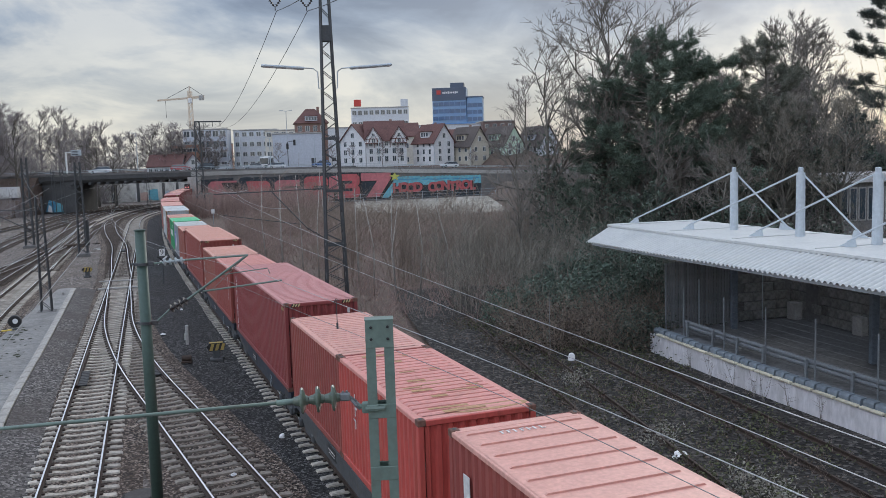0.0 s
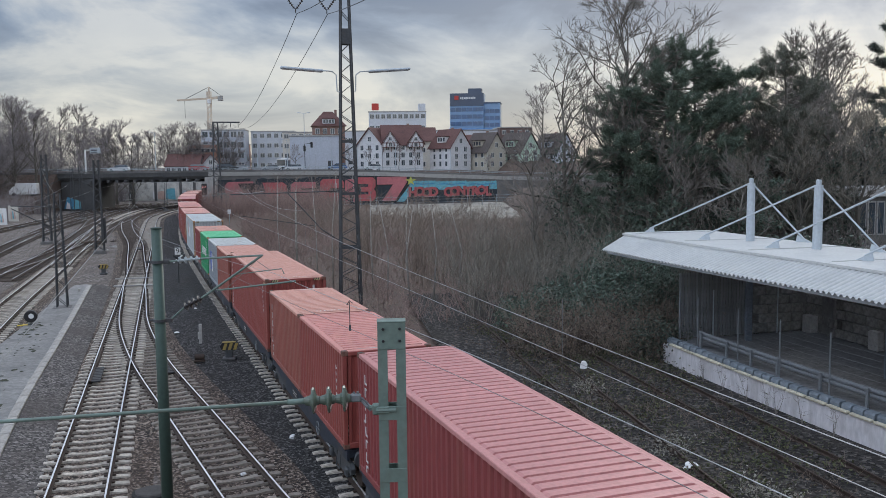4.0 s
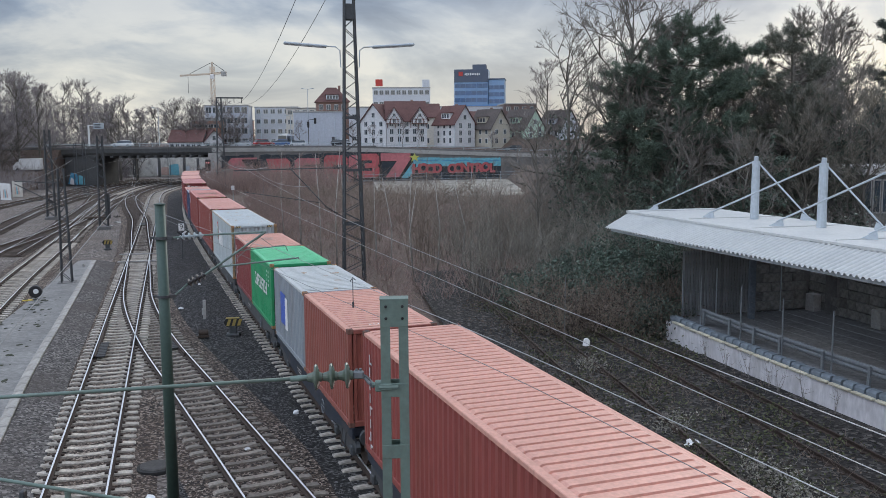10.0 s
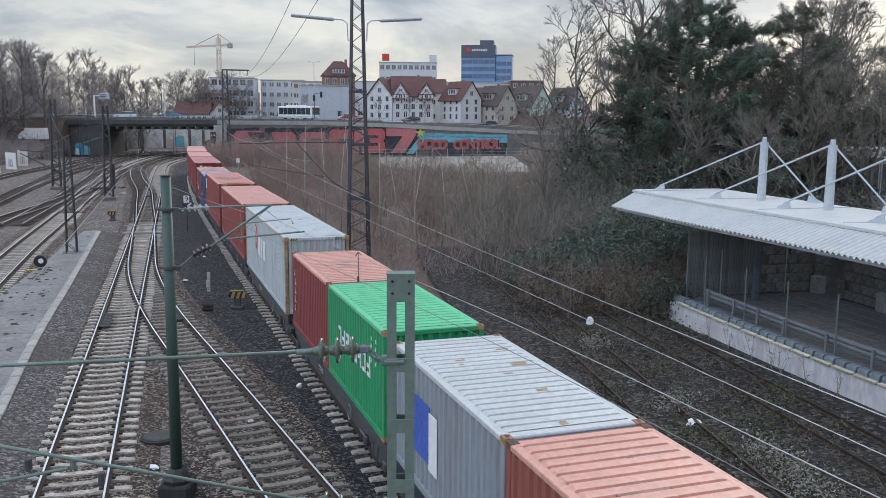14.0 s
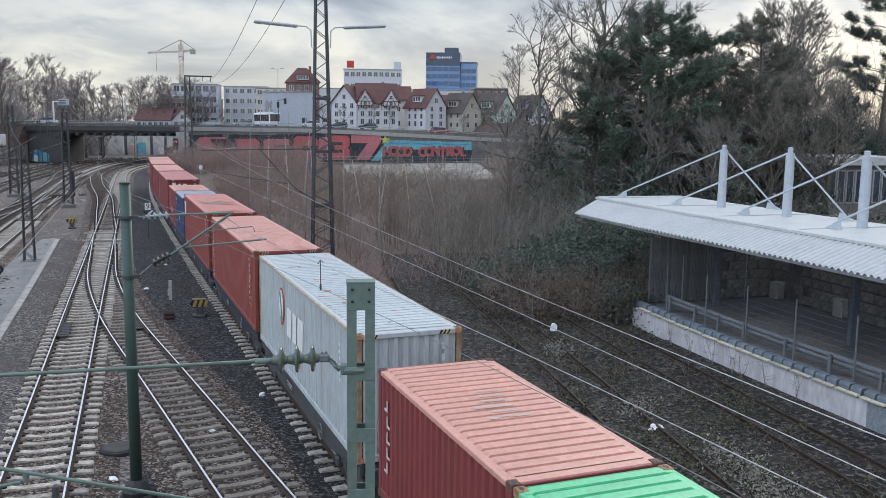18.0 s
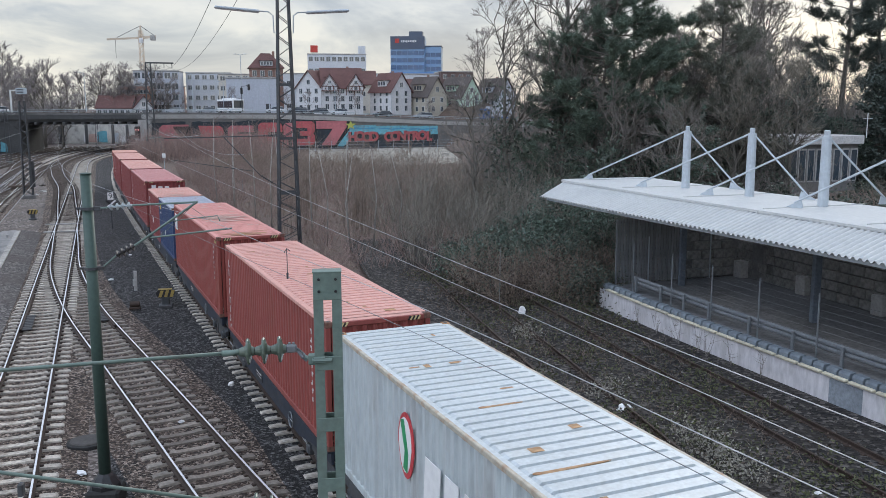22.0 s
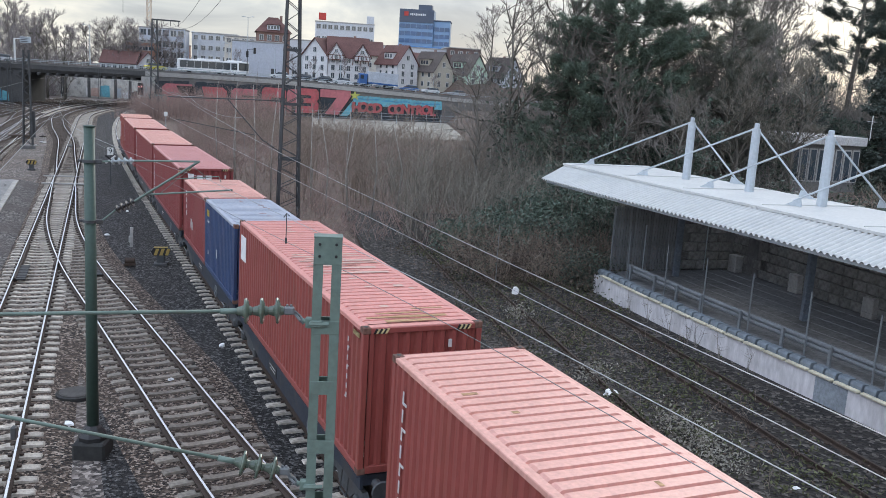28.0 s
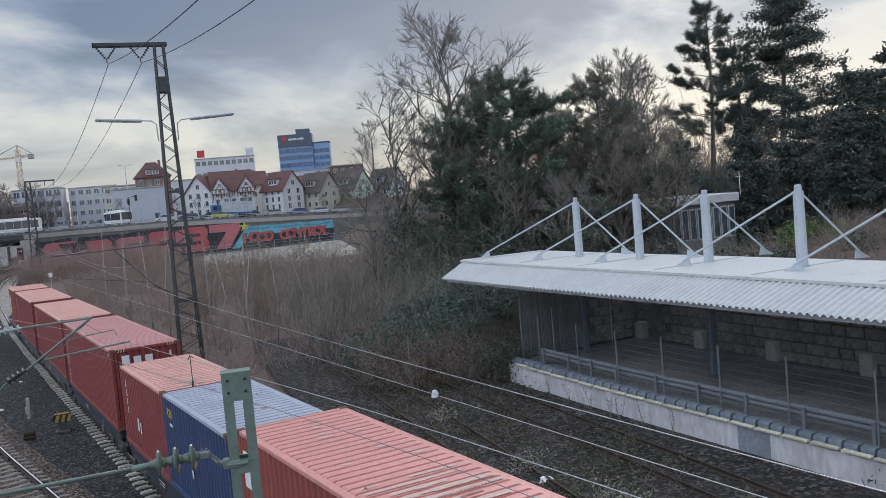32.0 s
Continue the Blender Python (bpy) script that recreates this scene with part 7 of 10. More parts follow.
def pine(x, y, height, seed, label, spread, mat, bare=0.35, z0=None, pads=46, pad=1.3, leaf=0.13, count=110):
    """A tall pine or cedar: bare lower trunk and flat pads of needles on crooked limbs."""
    rng_ = random.Random(seed)
    top = thing("pine_tree", Matrix.Translation((x, y, (ground_height(x, y) if z0 is None else z0) - 0.1)), label, "tree", "tall pines")
    bendx = rng_.uniform(-0.8, 0.8)
    trunk = [Vector((bendx * math.sin(k * 0.5), 0.3 * math.sin(k), height * k / 8)) for k in range(9)]
    part("trunk", Geo().tube(trunk, height * 0.017, 9, 0.06), BARK, top, smooth=True)
    wood, g_ = Geo(), Geo()
    for k in range(pads):
        t = bare + (0.98 - bare) * (k + rng_.random()) / pads
        i = min(int(t * 8), 7)
        p = trunk[i].lerp(trunk[i + 1], t * 8 - i)
        reach = spread * (1 - ((t - bare) / (1 - bare)) ** 2.2) * rng_.uniform(0.45, 1.05) + 0.5
        a = rng_.uniform(0, 6.28)
        pts = twig(wood, p, (math.cos(a), math.sin(a), rng_.uniform(0.0, 0.4)), reach, 0.05, 4, rng_, 0.14, 4)
        for c in range(5):
            q_ = pts[2].lerp(pts[4], rng_.random()) + Vector((rng_.gauss(0, 0.4), rng_.gauss(0, 0.4), 0.15))
            leaves(g_, q_, leaf, count, (pad * 0.45, pad * 0.45, 0.24), rng_, 0.1, 0.9)
    part("limb_fork", wood, BARK, top, kind="stuff", fix=False)
    part("needle_mass", g_, mat, top, kind="stuff", fix=False)
    return top


def tufted_pine(x, y, height, seed, label, spread, mat, bare=0.3, limbs=46, tuft=0.3, blades=46, width=0.034, up=0.3, shape=2.2, lean=0.8, loose=0.09):
    """An evergreen with upswept limbs that end in feathery tufts of long needles, and gaps between the limbs."""
    rng_ = random.Random(seed)
    top = thing("pine_tree", Matrix.Translation((x, y, ground_height(x, y) - 0.1)), label, "tree", "tall pines")
    bend = rng_.uniform(-lean, lean)
    trunk = [Vector((bend * math.sin(k * 0.5), 0.3 * math.sin(k), height * k / 8)) for k in range(9)]
    part("trunk", Geo().tube(trunk, height * 0.015, 9, 0.05), BARK, top, smooth=True)
    wood, g_ = Geo(), Geo()

    def spray(p, d):
        for _ in range(blades):
            u = (d * rng_.uniform(0.2, 1.0) + Vector((rng_.gauss(0, 0.55), rng_.gauss(0, 0.55), rng_.gauss(0.1, 0.45)))).normalized()
            w = u.cross(Vector((rng_.gauss(0, 1), rng_.gauss(0, 1), rng_.gauss(0, 1)))).normalized() * width * rng_.uniform(0.5, 1.2)
            a = p + u * rng_.uniform(-0.12, 0.1) + Vector((rng_.gauss(0, loose), rng_.gauss(0, loose), rng_.gauss(0, loose)))
            k = len(g_.v)
            g_.v += [tuple(a - w), tuple(a + w), tuple(a + u * tuft * rng_.uniform(0.7, 1.4))]
            g_.f.append((k, k + 1, k + 2))

    for k in range(limbs):
        t = bare + (0.99 - bare) * (k + rng_.random()) / limbs
        i = min(int(t * 8), 7)
        p = trunk[i].lerp(trunk[i + 1], t * 8 - i)
        reach = spread * (1 - ((t - bare) / (1 - bare)) ** shape) * rng_.uniform(0.4, 1.1) + 0.6
        a = rng_.uniform(0, 6.28)
        pts = twig(wood, p, (math.cos(a), math.sin(a), rng_.uniform(0.0, 0.45)), reach, 0.05, 4, rng_, 0.16, 4)
        out = (pts[4] - pts[0]).normalized()
        for _ in range(max(4, int(reach * 2.6))):
            f = rng_.uniform(0.3, 1.0) ** 0.7 * 3.999
            q_ = pts[int(f)].lerp(pts[int(f) + 1], f - int(f))
            d = (out + Vector((rng_.gauss(0, 0.7), rng_.gauss(0, 0.7), up + rng_.gauss(0, 0.3)))).normalized()
            sub = twig(wood, q_, d, rng_.uniform(0.5, 1.1), 0.02, 3, rng_, 0.2, 2)
            for v in (0.35, 0.7, 1.0):
                spray(sub[0].lerp(sub[2], v), d)
    part("limb_fork", wood, BARK, top, kind="stuff", fix=False)
    part("needle_mass", g_, mat, top, kind="stuff", fix=False)
    return top


def bush_patch(name, spots, mat, label, stems, height, r, seed, spread=0.5, side=3):
    """Leafless scrub: many thin stems with side twigs, in one sheet of growth."""
    rng_ = random.Random(seed)
    g_ = Geo()
    for x, y, k in spots:
        z = top_height(x, y) - 0.05
        h = height * k * rng_.uniform(0.6, 1.25)
        for _ in range(stems):
            d = Vector((rng_.gauss(0, spread), rng_.gauss(0, spread), 1))
            pts = twig(g_, (x + rng_.gauss(0, 0.35), y + rng_.gauss(0, 0.35), z), d, h * rng_.uniform(0.5, 1.1), r, 3, rng_, 0.2, 2)
            for _ in range(side):
                t = rng_.uniform(0.35, 1)
                p = pts[0].lerp(pts[1], t * 2) if t < 0.5 else pts[1].lerp(pts[2], t * 2 - 1)
                twig(g_, p, (rng_.gauss(0, 0.8), rng_.gauss(0, 0.8), 0.8), h * rng_.uniform(0.15, 0.4), r * 0.6, 3, rng_, 0.3, 1)
    return solo(name, g_, mat, label, "scrub", kind="stuff", fix=False)


def scatter(n, seed, inside, x0, x1, y0, y1):
    rng_ = random.Random(seed)
    out = []
    while len(out) < n:
        x, y = rng_.uniform(x0, x1), rng_.uniform(y0, y1)
        k = inside(x, y)
        if k > 0 and rng_.random() < min(1, k):
            out.append((x, y, k))
    return out


def right_of_train(x, y):
    return x - (train_mid(y) + 1.22)


def scrub_zone(x, y):
    """How thick the scrub stands between the train and the wall; 0 on the tracks and on the bare lot."""
    d = right_of_train(x, y)
    if d < 4.2 + 0.02 * y or y < 46 and x > LINE_S1.at(LINE_S1.y(y))[0] - 2.5:
        return 0
    if y > 128 and x > -34 + 0.1 * y:
        return 0.0
    if x > 14 + 0.12 * (y - 40):
        return 0.15
    return min(1.0, 0.35 + 0.65 * noise.noise((x * 0.06, y * 0.05, 3)) + 0.3)


bush_patch("scrub", scatter(620, 1, scrub_zone, -32, 16, 44, 150), TWIG_RED, "dense leafless reddish-brown scrub on the waste ground", 9, 2.6, 0.016, 1)
bush_patch("scrub", scatter(420, 2, scrub_zone, -30, 12, 60, 170), TWIG, "leafless brown brambles and saplings", 8, 2.2, 0.018, 2)
bush_patch("scrub", scatter(150, 3, lambda x, y: 1.0 if 9 < x + 0.06 * y < 22 and y > 46 else 0, 2, 22, 46, 75), SAPLING, "tall grey-brown thicket below the trees", 10, 4.2, 0.02, 3, 0.35)
bush_patch("scrub", scatter(70, 4, lambda x, y: 1.0 if -3 < right_of_train(x, y) - 12 < 16 else 0, -12, 8, 62, 100), TWIG, "taller bare saplings in the scrub", 5, 6.0, 0.028, 4, 0.12, 7)
bush_patch("dry_stalks", scatter(520, 5, lambda x, y: 1.0 if 1.8 < right_of_train(x, y) < 4 + 0.06 * y else 0, -30, 8, 20, 130), TWIG, "dry stalks beside the train's track", 4, 0.7, 0.008, 5)

DEAD_LEAF = island_vary(material("dead_brown_leaves", (0.095, 0.072, 0.055), 0.85, 0, 0.8, 1.2, 3, 0.3, 0.0), 0.3, 1.8)
# birches in the scrub
for k, (x, y, h) in enumerate(((-8.2, 60.5, 8.5), (-9.8, 64, 8), (-4.2, 57, 6.5), (-2.6, 55, 6), (-12.3, 70, 8), (-11.6, 66, 7), (-1.2, 56.5, 6.5), (-5.6, 62, 7), (-7.0, 66, 8.2), (-14.4, 74, 8), (-9.1, 72, 7.4), (-3.1, 63, 7), (0.4, 59, 6))):
    rng_ = random.Random(40 + k)
    t_ = thing("birch", Matrix.Translation((x, y, -0.3)), "slender pale birch among the scrub", "tree", "young birches")
    part("trunk", Geo().tube([(0, 0, 0), (rng_.uniform(-0.3, 0.3), 0.1, h * 0.5), (rng_.uniform(-0.5, 0.5), 0, h)], 0.055, 6, 0.015), BIRCH, t_, smooth=True)
    fine = Geo()
    for j in range(34):
        z = h * rng_.uniform(0.3, 1)
        twig(fine, (0, 0, z), (rng_.gauss(0, 1), rng_.gauss(0, 1), 0.9), h * 0.2 * rng_.uniform(0.5, 1.2), 0.012, 3, rng_, 0.3, 2)
    part("twig_mass", fine, TWIG, t_, kind="stuff", fix=False)

# ivy and bramble mound below the big trees
def leaf_mound(name, spots, mat, label, size, per, seed):
    rng_ = random.Random(seed)
    g_ = Geo()
    for x, y, z, rx, ry, rz in spots:
        for _ in range(per):
            a, b = rng_.uniform(0, 6.28), math.acos(rng_.uniform(0.0, 1))
            k = rng_.uniform(0.75, 1.06)
            c = (x + rx * k * math.sin(b) * math.cos(a), y + ry * k * math.sin(b) * math.sin(a), top_height(x, y) + z + rz * k * math.cos(b))
            leaves(g_, c, size, 7, (0.22, 0.22, 0.18), rng_, 0.2, 0.7)
    return solo(name, g_, mat, label, "shrubs", kind="stuff", fix=False)


rng = random.Random(21)
leaf_mound("laurel_bushes", [(7.8, 50.5, 0, 1.8, 1.5, 3.0), (9.4, 51.4, 0, 1.8, 1.6, 4.3), (11.2, 51, 0, 1.8, 1.6, 4.8), (5.4, 50.2, 0, 1.3, 1.1, 1.8), (3.6, 49.8, 0, 0.8, 0.7, 0.9), (8.9, 48.4, 0, 1.5, 1.2, 2.7), (6.9, 48.3, 0, 1.2, 1.0, 1.9), (11.5, 47.6, 0, 1.6, 1.4, 3.2), (10.4, 49.2, 0, 1.0, 0.9, 3.6), (12.6, 50, 0, 1.1, 1.0, 3.8)], LEAF_DARK, "dark glossy laurel and ivy bushes below the trees", 0.10, 300, 5)
leaf_mound("ivy_bank", [(rng.uniform(4.6, 9.0), rng.uniform(39.5, 47.5), 0, rng.uniform(0.5, 1.3), rng.uniform(0.5, 1.3), rng.uniform(0.4, 1.7)) for _ in range(20)] + [(9.2 + rng.uniform(-0.8, 0.8), 39.0 + rng.uniform(-1, 2), 0, 1.0, 1.0, 1.7) for _ in range(6)], LEAF_IVY, "ivy and brambles creeping over the embankment", 0.075, 60, 6)
leaf_mound("ivy_bushes", [(5.3, 45.2, 0, 1.9, 1.4, 2.5), (7.3, 45.2, 0, 1.9, 1.5, 3.0), (3.5, 46.2, 0, 1.3, 1.1, 1.7), (8.9, 43.8, 0, 1.4, 1.2, 2.5), (6.3, 43.6, 0, 1.2, 1.0, 1.5), (4.6, 43.8, 0, 0.9, 0.9, 0.9), (6.4, 47.6, 0, 1.2, 1.0, 1.9), (7.9, 46.8, 0, 1.2, 1.0, 2.2), (9.4, 46.2, 0, 1.2, 1.0, 2.4), (5.0, 48.6, 0, 1.0, 0.9, 1.4), (8.6, 49.6, 0, 1.2, 0.8, 3.4), (6.6, 50.2, 0, 1.0, 0.8, 2.6)], LEAF_DARK, "green ivy bushes grown over the brambles", 0.09, 150, 61)
bush_patch("brambles", [(rng.uniform(3.6, 10.5), rng.uniform(38.5, 50), 1.0) for _ in range(210)], TWIG, "brown bramble canes tangled through the ivy", 8, 2.3, 0.011, 26, 0.7)
leaf_mound("dead_leaves", [(rng.uniform(3.4, 10.5), rng.uniform(37.5, 50), 0.2, 0.9, 0.9, rng.uniform(0.4, 1.6)) for _ in range(40)], DEAD_LEAF, "dead brown leaves hanging in the brambles", 0.07, 60, 27)
leaf_mound("low_brambles", [(LINE_S1.at(LINE_S1.y(yy))[0] + rng.uniform(-1.2, 5.0), yy, -0.02, rng.uniform(0.3, 0.9), rng.uniform(0.3, 0.9), rng.uniform(0.03, 0.14)) for yy in [rng.uniform(13, 46) for _ in range(260)]], WEED, "low weeds and brambles over the disused sidings", 0.06, 9, 7)
leaf_mound("brown_leaves", [(LINE_S1.at(LINE_S1.y(yy))[0] + rng.uniform(-2.0, 4.5), yy, -0.02, rng.uniform(0.5, 1.4), rng.uniform(0.5, 1.4), rng.uniform(0.02, 0.08)) for yy in [rng.uniform(13, 48) for _ in range(150)]], DEAD_LEAF, "dead brown leaves and stalks over the disused sidings", 0.05, 18, 8)
leaf_mound("grey_brambles", [(LINE_S1.at(LINE_S1.y(yy))[0] + rng.uniform(0.2, 1.8), yy, 0, 0.5, 0.6, 0.35) for yy in (19.6, 20.4, 21.3, 22.1, 26, 33)], material("pale_dry_leaves", (0.32, 0.30, 0.25), 0.8), "pale grey bramble leaves beside the rusty rail", 0.045, 60, 9)
bush_patch("dry_stalks", scatter(260, 6, lambda x, y: 1.0, 2, 11, 15, 46), TWIG, "dry stalks and bramble canes over the sidings", 3, 0.6, 0.007, 9, 0.7)
for k, y in enumerate((34.3, 33, 31.6, 30.4, 29.9, 28.6, 27.2)):
    p = off(LINE_EDGE, LINE_EDGE.y(y), -0.15, -0.2)
    rng_ = random.Random(60 + k)
    g_ = Geo()
    for _ in range(4):
        pts = twig(g_, p, (rng_.gauss(0, 0.2), rng_.gauss(0, 0.2), 1), rng_.uniform(0.6, 1.3), 0.012, 3, rng_, 0.2, 3)
        for _ in range(3):
            twig(g_, pts[2], (rng_.gauss(0, 1), rng_.gauss(0, 1), 0.6), 0.3, 0.006, 3, rng_, 0.2, 1)
    sp = thing("sapling", Matrix(), "small bare sapling against the platform wall", "sapling", "saplings at the wall")
    part("twig_mass", g_, TWIG_GREY, sp, kind="stuff", fix=False)

# tall trees right of the waste ground
bare_tree(11.0, 60, 21.3, 11, "tall bare deciduous tree with an ivy-clad trunk and a nest", 13, (1.0, 0), 0.88, 1.0, 5, 0.25, 0.30, fork=0.40, min_r=0.016, kids=(3, 4))
bare_tree(8.0, 58.5, 17.0, 12, "slender bare tree with fine twigs", 10, (-0.6, 0.5), 0.6, 0.5, 5, 0.22, 0.22, fork=0.3, min_r=0.012, kids=(2, 4))
bare_tree(18.5, 64, 14.0, 13, "bare grey tree behind the evergreens", 12, (0.6, 0), 0.7, 0.3, 5, 0.23, min_r=0.017)
bare_tree(20.6, 66, 14.5, 14, "bare twiggy tree hung with ivy", 12, (0.5, 0), 0.7, 0.9, 5, 0.23, min_r=0.016)
bare_tree(28.5, 70, 15.5, 15, "bare tree with spreading twigs", 13, (-0.4, 0), 0.8, 0.3, 5, 0.24, min_r=0.02)
bare_tree(33.0, 78, 16.0, 16, "bare round-crowned tree behind the canopy", 14, (0, 0), 0.85, 0.0, 5, 0.25, min_r=0.022)
bare_tree(13.6, 55, 11.0, 17, "bare thicket tree wrapped in ivy", 9, (0.3, 0), 0.7, 0.8, 4, 0.26, min_r=0.014)
bare_tree(17.0, 53, 9.5, 18, "bare small tree beside the canopy", 9, (0.4, 0), 0.8, 0.5, 4, 0.27, min_r=0.013)
bare_tree(25.5, 58, 11.5, 19, "bare tree behind the canopy", 9, (0.2, 0), 0.8, 0.4, 4, 0.27, min_r=0.015)
bare_tree(5.8, 58, 11.0, 20, "bare sapling tree at the edge of the thicket", 9, (-0.5, 0), 0.6, 0.0, 4, 0.24, min_r=0.013)
bare_tree(14.5, 66, 15.0, 21, "bare tree grown through with ivy", 12, (0.3, 0), 0.7, 0.9, 5, 0.23, min_r=0.018)
bare_tree(24.6, 67, 12.5, 22, "bare grey-brown tree in the grove", 12, (0.2, 0), 0.75, 0.5, 5, 0.24, min_r=0.018)
bare_tree(21.6, 63.5, 13.0, 23, "bare tree with ivy up into its crown", 10, (0.3, 0), 0.7, 0.5, 5, 0.23, min_r=0.017)
bare_tree(27.0, 64.5, 11.5, 24, "bare twiggy tree with an ivy-clad trunk", 9, (-0.3, 0), 0.7, 0.5, 5, 0.23, min_r=0.017)
tufted_pine(14.2, 58, 16.0, 31, "dark green evergreen with a ragged spreading crown of needle tufts", 4.6, NEEDLE_GREEN, 0.5, 60, 0.22, 72, 0.021, 0.3, 5.0)
tufted_pine(16.6, 60.5, 15.2, 35, "dark evergreen leaning into its neighbour", 3.8, NEEDLE_GREEN, 0.42, 44, 0.21, 62, 0.021, 0.3, 4.0)
tufted_pine(11.8, 59.5, 12.5, 36, "lower dark evergreen grown with ivy", 3.0, NEEDLE_GREEN, 0.12, 36, 0.2, 60, 0.021)
conifer(12.6, 57, 9.5, 32, "ivy-green evergreen shrub tree", 2.6, LEAF_DARK, 11, 0.05, 0.14, 1.0, 0.35)
tufted_pine(22.9, 61, 14.6, 33, "dull olive round-topped conifer behind bare twigs", 3.7, NEEDLE_DULL, 0.12, 66, 0.18, 66, 0.020, 0.4, 3.2, 0.3)
bare_tree(22.2, 57, 11.5, 25, "bare fine-twigged tree before the round conifer", 13, (0.5, 0), 0.62, 0.0, 5, 0.22, 0.16, SAPLING, fork=0.2, min_r=0.011)
bare_tree(26.0, 56.5, 10.0, 26, "bare spreading tree beside the canopy", 12, (0.3, 0), 0.75, 0.0, 5, 0.22, 0.15, SAPLING, fork=0.2, min_r=0.012)
bare_tree(18.6, 55.5, 9.5, 27, "bare grey sapling tree before the evergreens", 11, (-0.3, 0), 0.6, 0.0, 5, 0.22, 0.13, SAPLING, fork=0.15, min_r=0.011)
conifer(19.5, 55, 8.5, 34, "dark ivy-grown evergreen beside the canopy", 2.6, LEAF_DARK, 9, 0.0, 0.14, 1.0, 0.4)
tufted_pine(39.0, 75, 20.5, 41, "tall pine with clustered needle tufts and open gaps", 3.6, NEEDLE, 0.35, 48, 0.26, 50, 0.027, 0.45, 3.0, loose=0.12)
tufted_pine(42.6, 77, 17.5, 42, "slimmer pine beside the tall one", 2.8, NEEDLE, 0.35, 34, 0.26, 50, 0.027, 0.4, loose=0.12)
pine(49.0, 79, 25.5, 43, "broad dark cedar with dense layered pads", 6.2, NEEDLE, 0.2, 1.2, 100, 1.25)
pine(57.0, 79, 15.5, 44, "broad dark cedar behind the hedge", 6.0, NEEDLE, 0.2, 1.2, 80, 1.5)
for k, (x, y, h, r_) in enumerate(((35, 62, 9.0, 2.4), (38.5, 61, 11, 2.7), (42, 60, 12.5, 2.8), (45.5, 60, 13.5, 2.9), (49, 60, 12.5, 3.0), (31.5, 66, 8.5, 2.4), (52, 61, 13, 3.0), (40, 58, 9, 2.4), (46.5, 57, 10, 2.6))):
    conifer(x, y, h, 50 + k, "dark upright cypress of the tall hedge", r_, NEEDLE, 16, 0.0, 0.22, 1.15, 0.42, -0.15)
leaf_mound("green_shrubs", [(34.5, 55, 0, 1.6, 1.3, 1.7), (21.5, 52.5, 0, 2.0, 1.2, 1.6), (24, 53.5, 0, 1.6, 1.2, 1.2), (37, 54, 0, 1.5, 1.3, 1.3)], LEAF_BRIGHT, "fresher green shrubs behind the canopy", 0.12, 240, 10)
bush_patch("scrub", [(rng.uniform(35, 48), rng.uniform(52, 57), 1.0) for _ in range(60)], TWIG_RED, "reddish bare shrubs before the hedge", 8, 2.6, 0.018, 12)
bush_patch("scrub", [(rng.uniform(12, 26.5), rng.uniform(50, 66), 1.0) for _ in range(120)], TWIG_GREY, "grey-brown underwood below the trees", 9, 4.0, 0.02, 13, 0.4)
bush_patch("scrub", [(rng.uniform(14, 60), rng.uniform(66, 90), 1.0) for _ in range(150)], TWIG_GREY, "grey-brown underwood behind the trees", 9, 6.5, 0.03, 14, 0.35)
bush_patch("scrub", [(rng.uniform(8, 50), rng.uniform(64, 84), 1.0) for _ in range(330)], TWIG_GREY, "dense leafless underwood filling the grove", 11, 8.5, 0.034, 16, 0.22, 5)
leaf_mound("ivy_curtains", [(rng.uniform(9, 36), rng.uniform(62, 72), rng.uniform(0.5, 4.5), rng.uniform(0.8, 1.8), rng.uniform(0.8, 1.8), rng.uniform(1.5, 4.0)) for _ in range(30)], LEAF_DARK, "dark ivy hanging over the trunks of the grove", 0.1, 190, 17)
leaf_mound("ivy_screen", [(14.6, 41.5, 0, 1.5, 1.5, 4.8), (16.4, 42, 0, 1.6, 1.5, 5.4), (18.4, 41, 0, 1.6, 1.5, 5.2), (13.2, 43.5, 0, 1.5, 1.5, 4.4), (20.2, 39, 0, 1.5, 1.6, 5.0), (21.2, 36, 0, 1.4, 1.6, 4.8)], LEAF_IVY, "dark ivy and shrubs at the end of the platform", 0.12, 380, 28)
bush_patch("scrub", [(rng.uniform(13, 22), rng.uniform(41, 48), 1.0) for _ in range(60)], TWIG_GREY, "bare twigs behind the platform's end", 8, 4.0, 0.016, 29, 0.4)
bush_patch("scrub", [(rng.uniform(24, 48), rng.uniform(44, 53), 1.0) for _ in range(90)], TWIG, "brown shrubs behind the canopy", 8, 2.2, 0.016, 30, 0.5)
leaf_mound("green_shrubs", [(rng.uniform(26, 46), rng.uniform(46, 54), 0, rng.uniform(0.8, 1.6), rng.uniform(0.8, 1.4), rng.uniform(0.7, 1.5)) for _ in range(16)], LEAF_IVY, "dark green low shrubs behind the canopy", 0.1, 90, 31)
nest = Geo()
rng_ = random.Random(5)
for _ in range(140):
    a = Vector((rng_.gauss(0, 0.18), rng_.gauss(0, 0.18), rng_.gauss(0, 0.12)))
    twig(nest, a, (rng_.gauss(0, 1), rng_.gauss(0, 1), rng_.gauss(0, 0.4)), 0.4, 0.012, 3, rng_, 0.2, 1)
solo("crow_nest", nest, TWIG_GREY, "dark twig nest high in the bare tree", "nest", m=pose(12.5, 60, 18.9), fix=False)

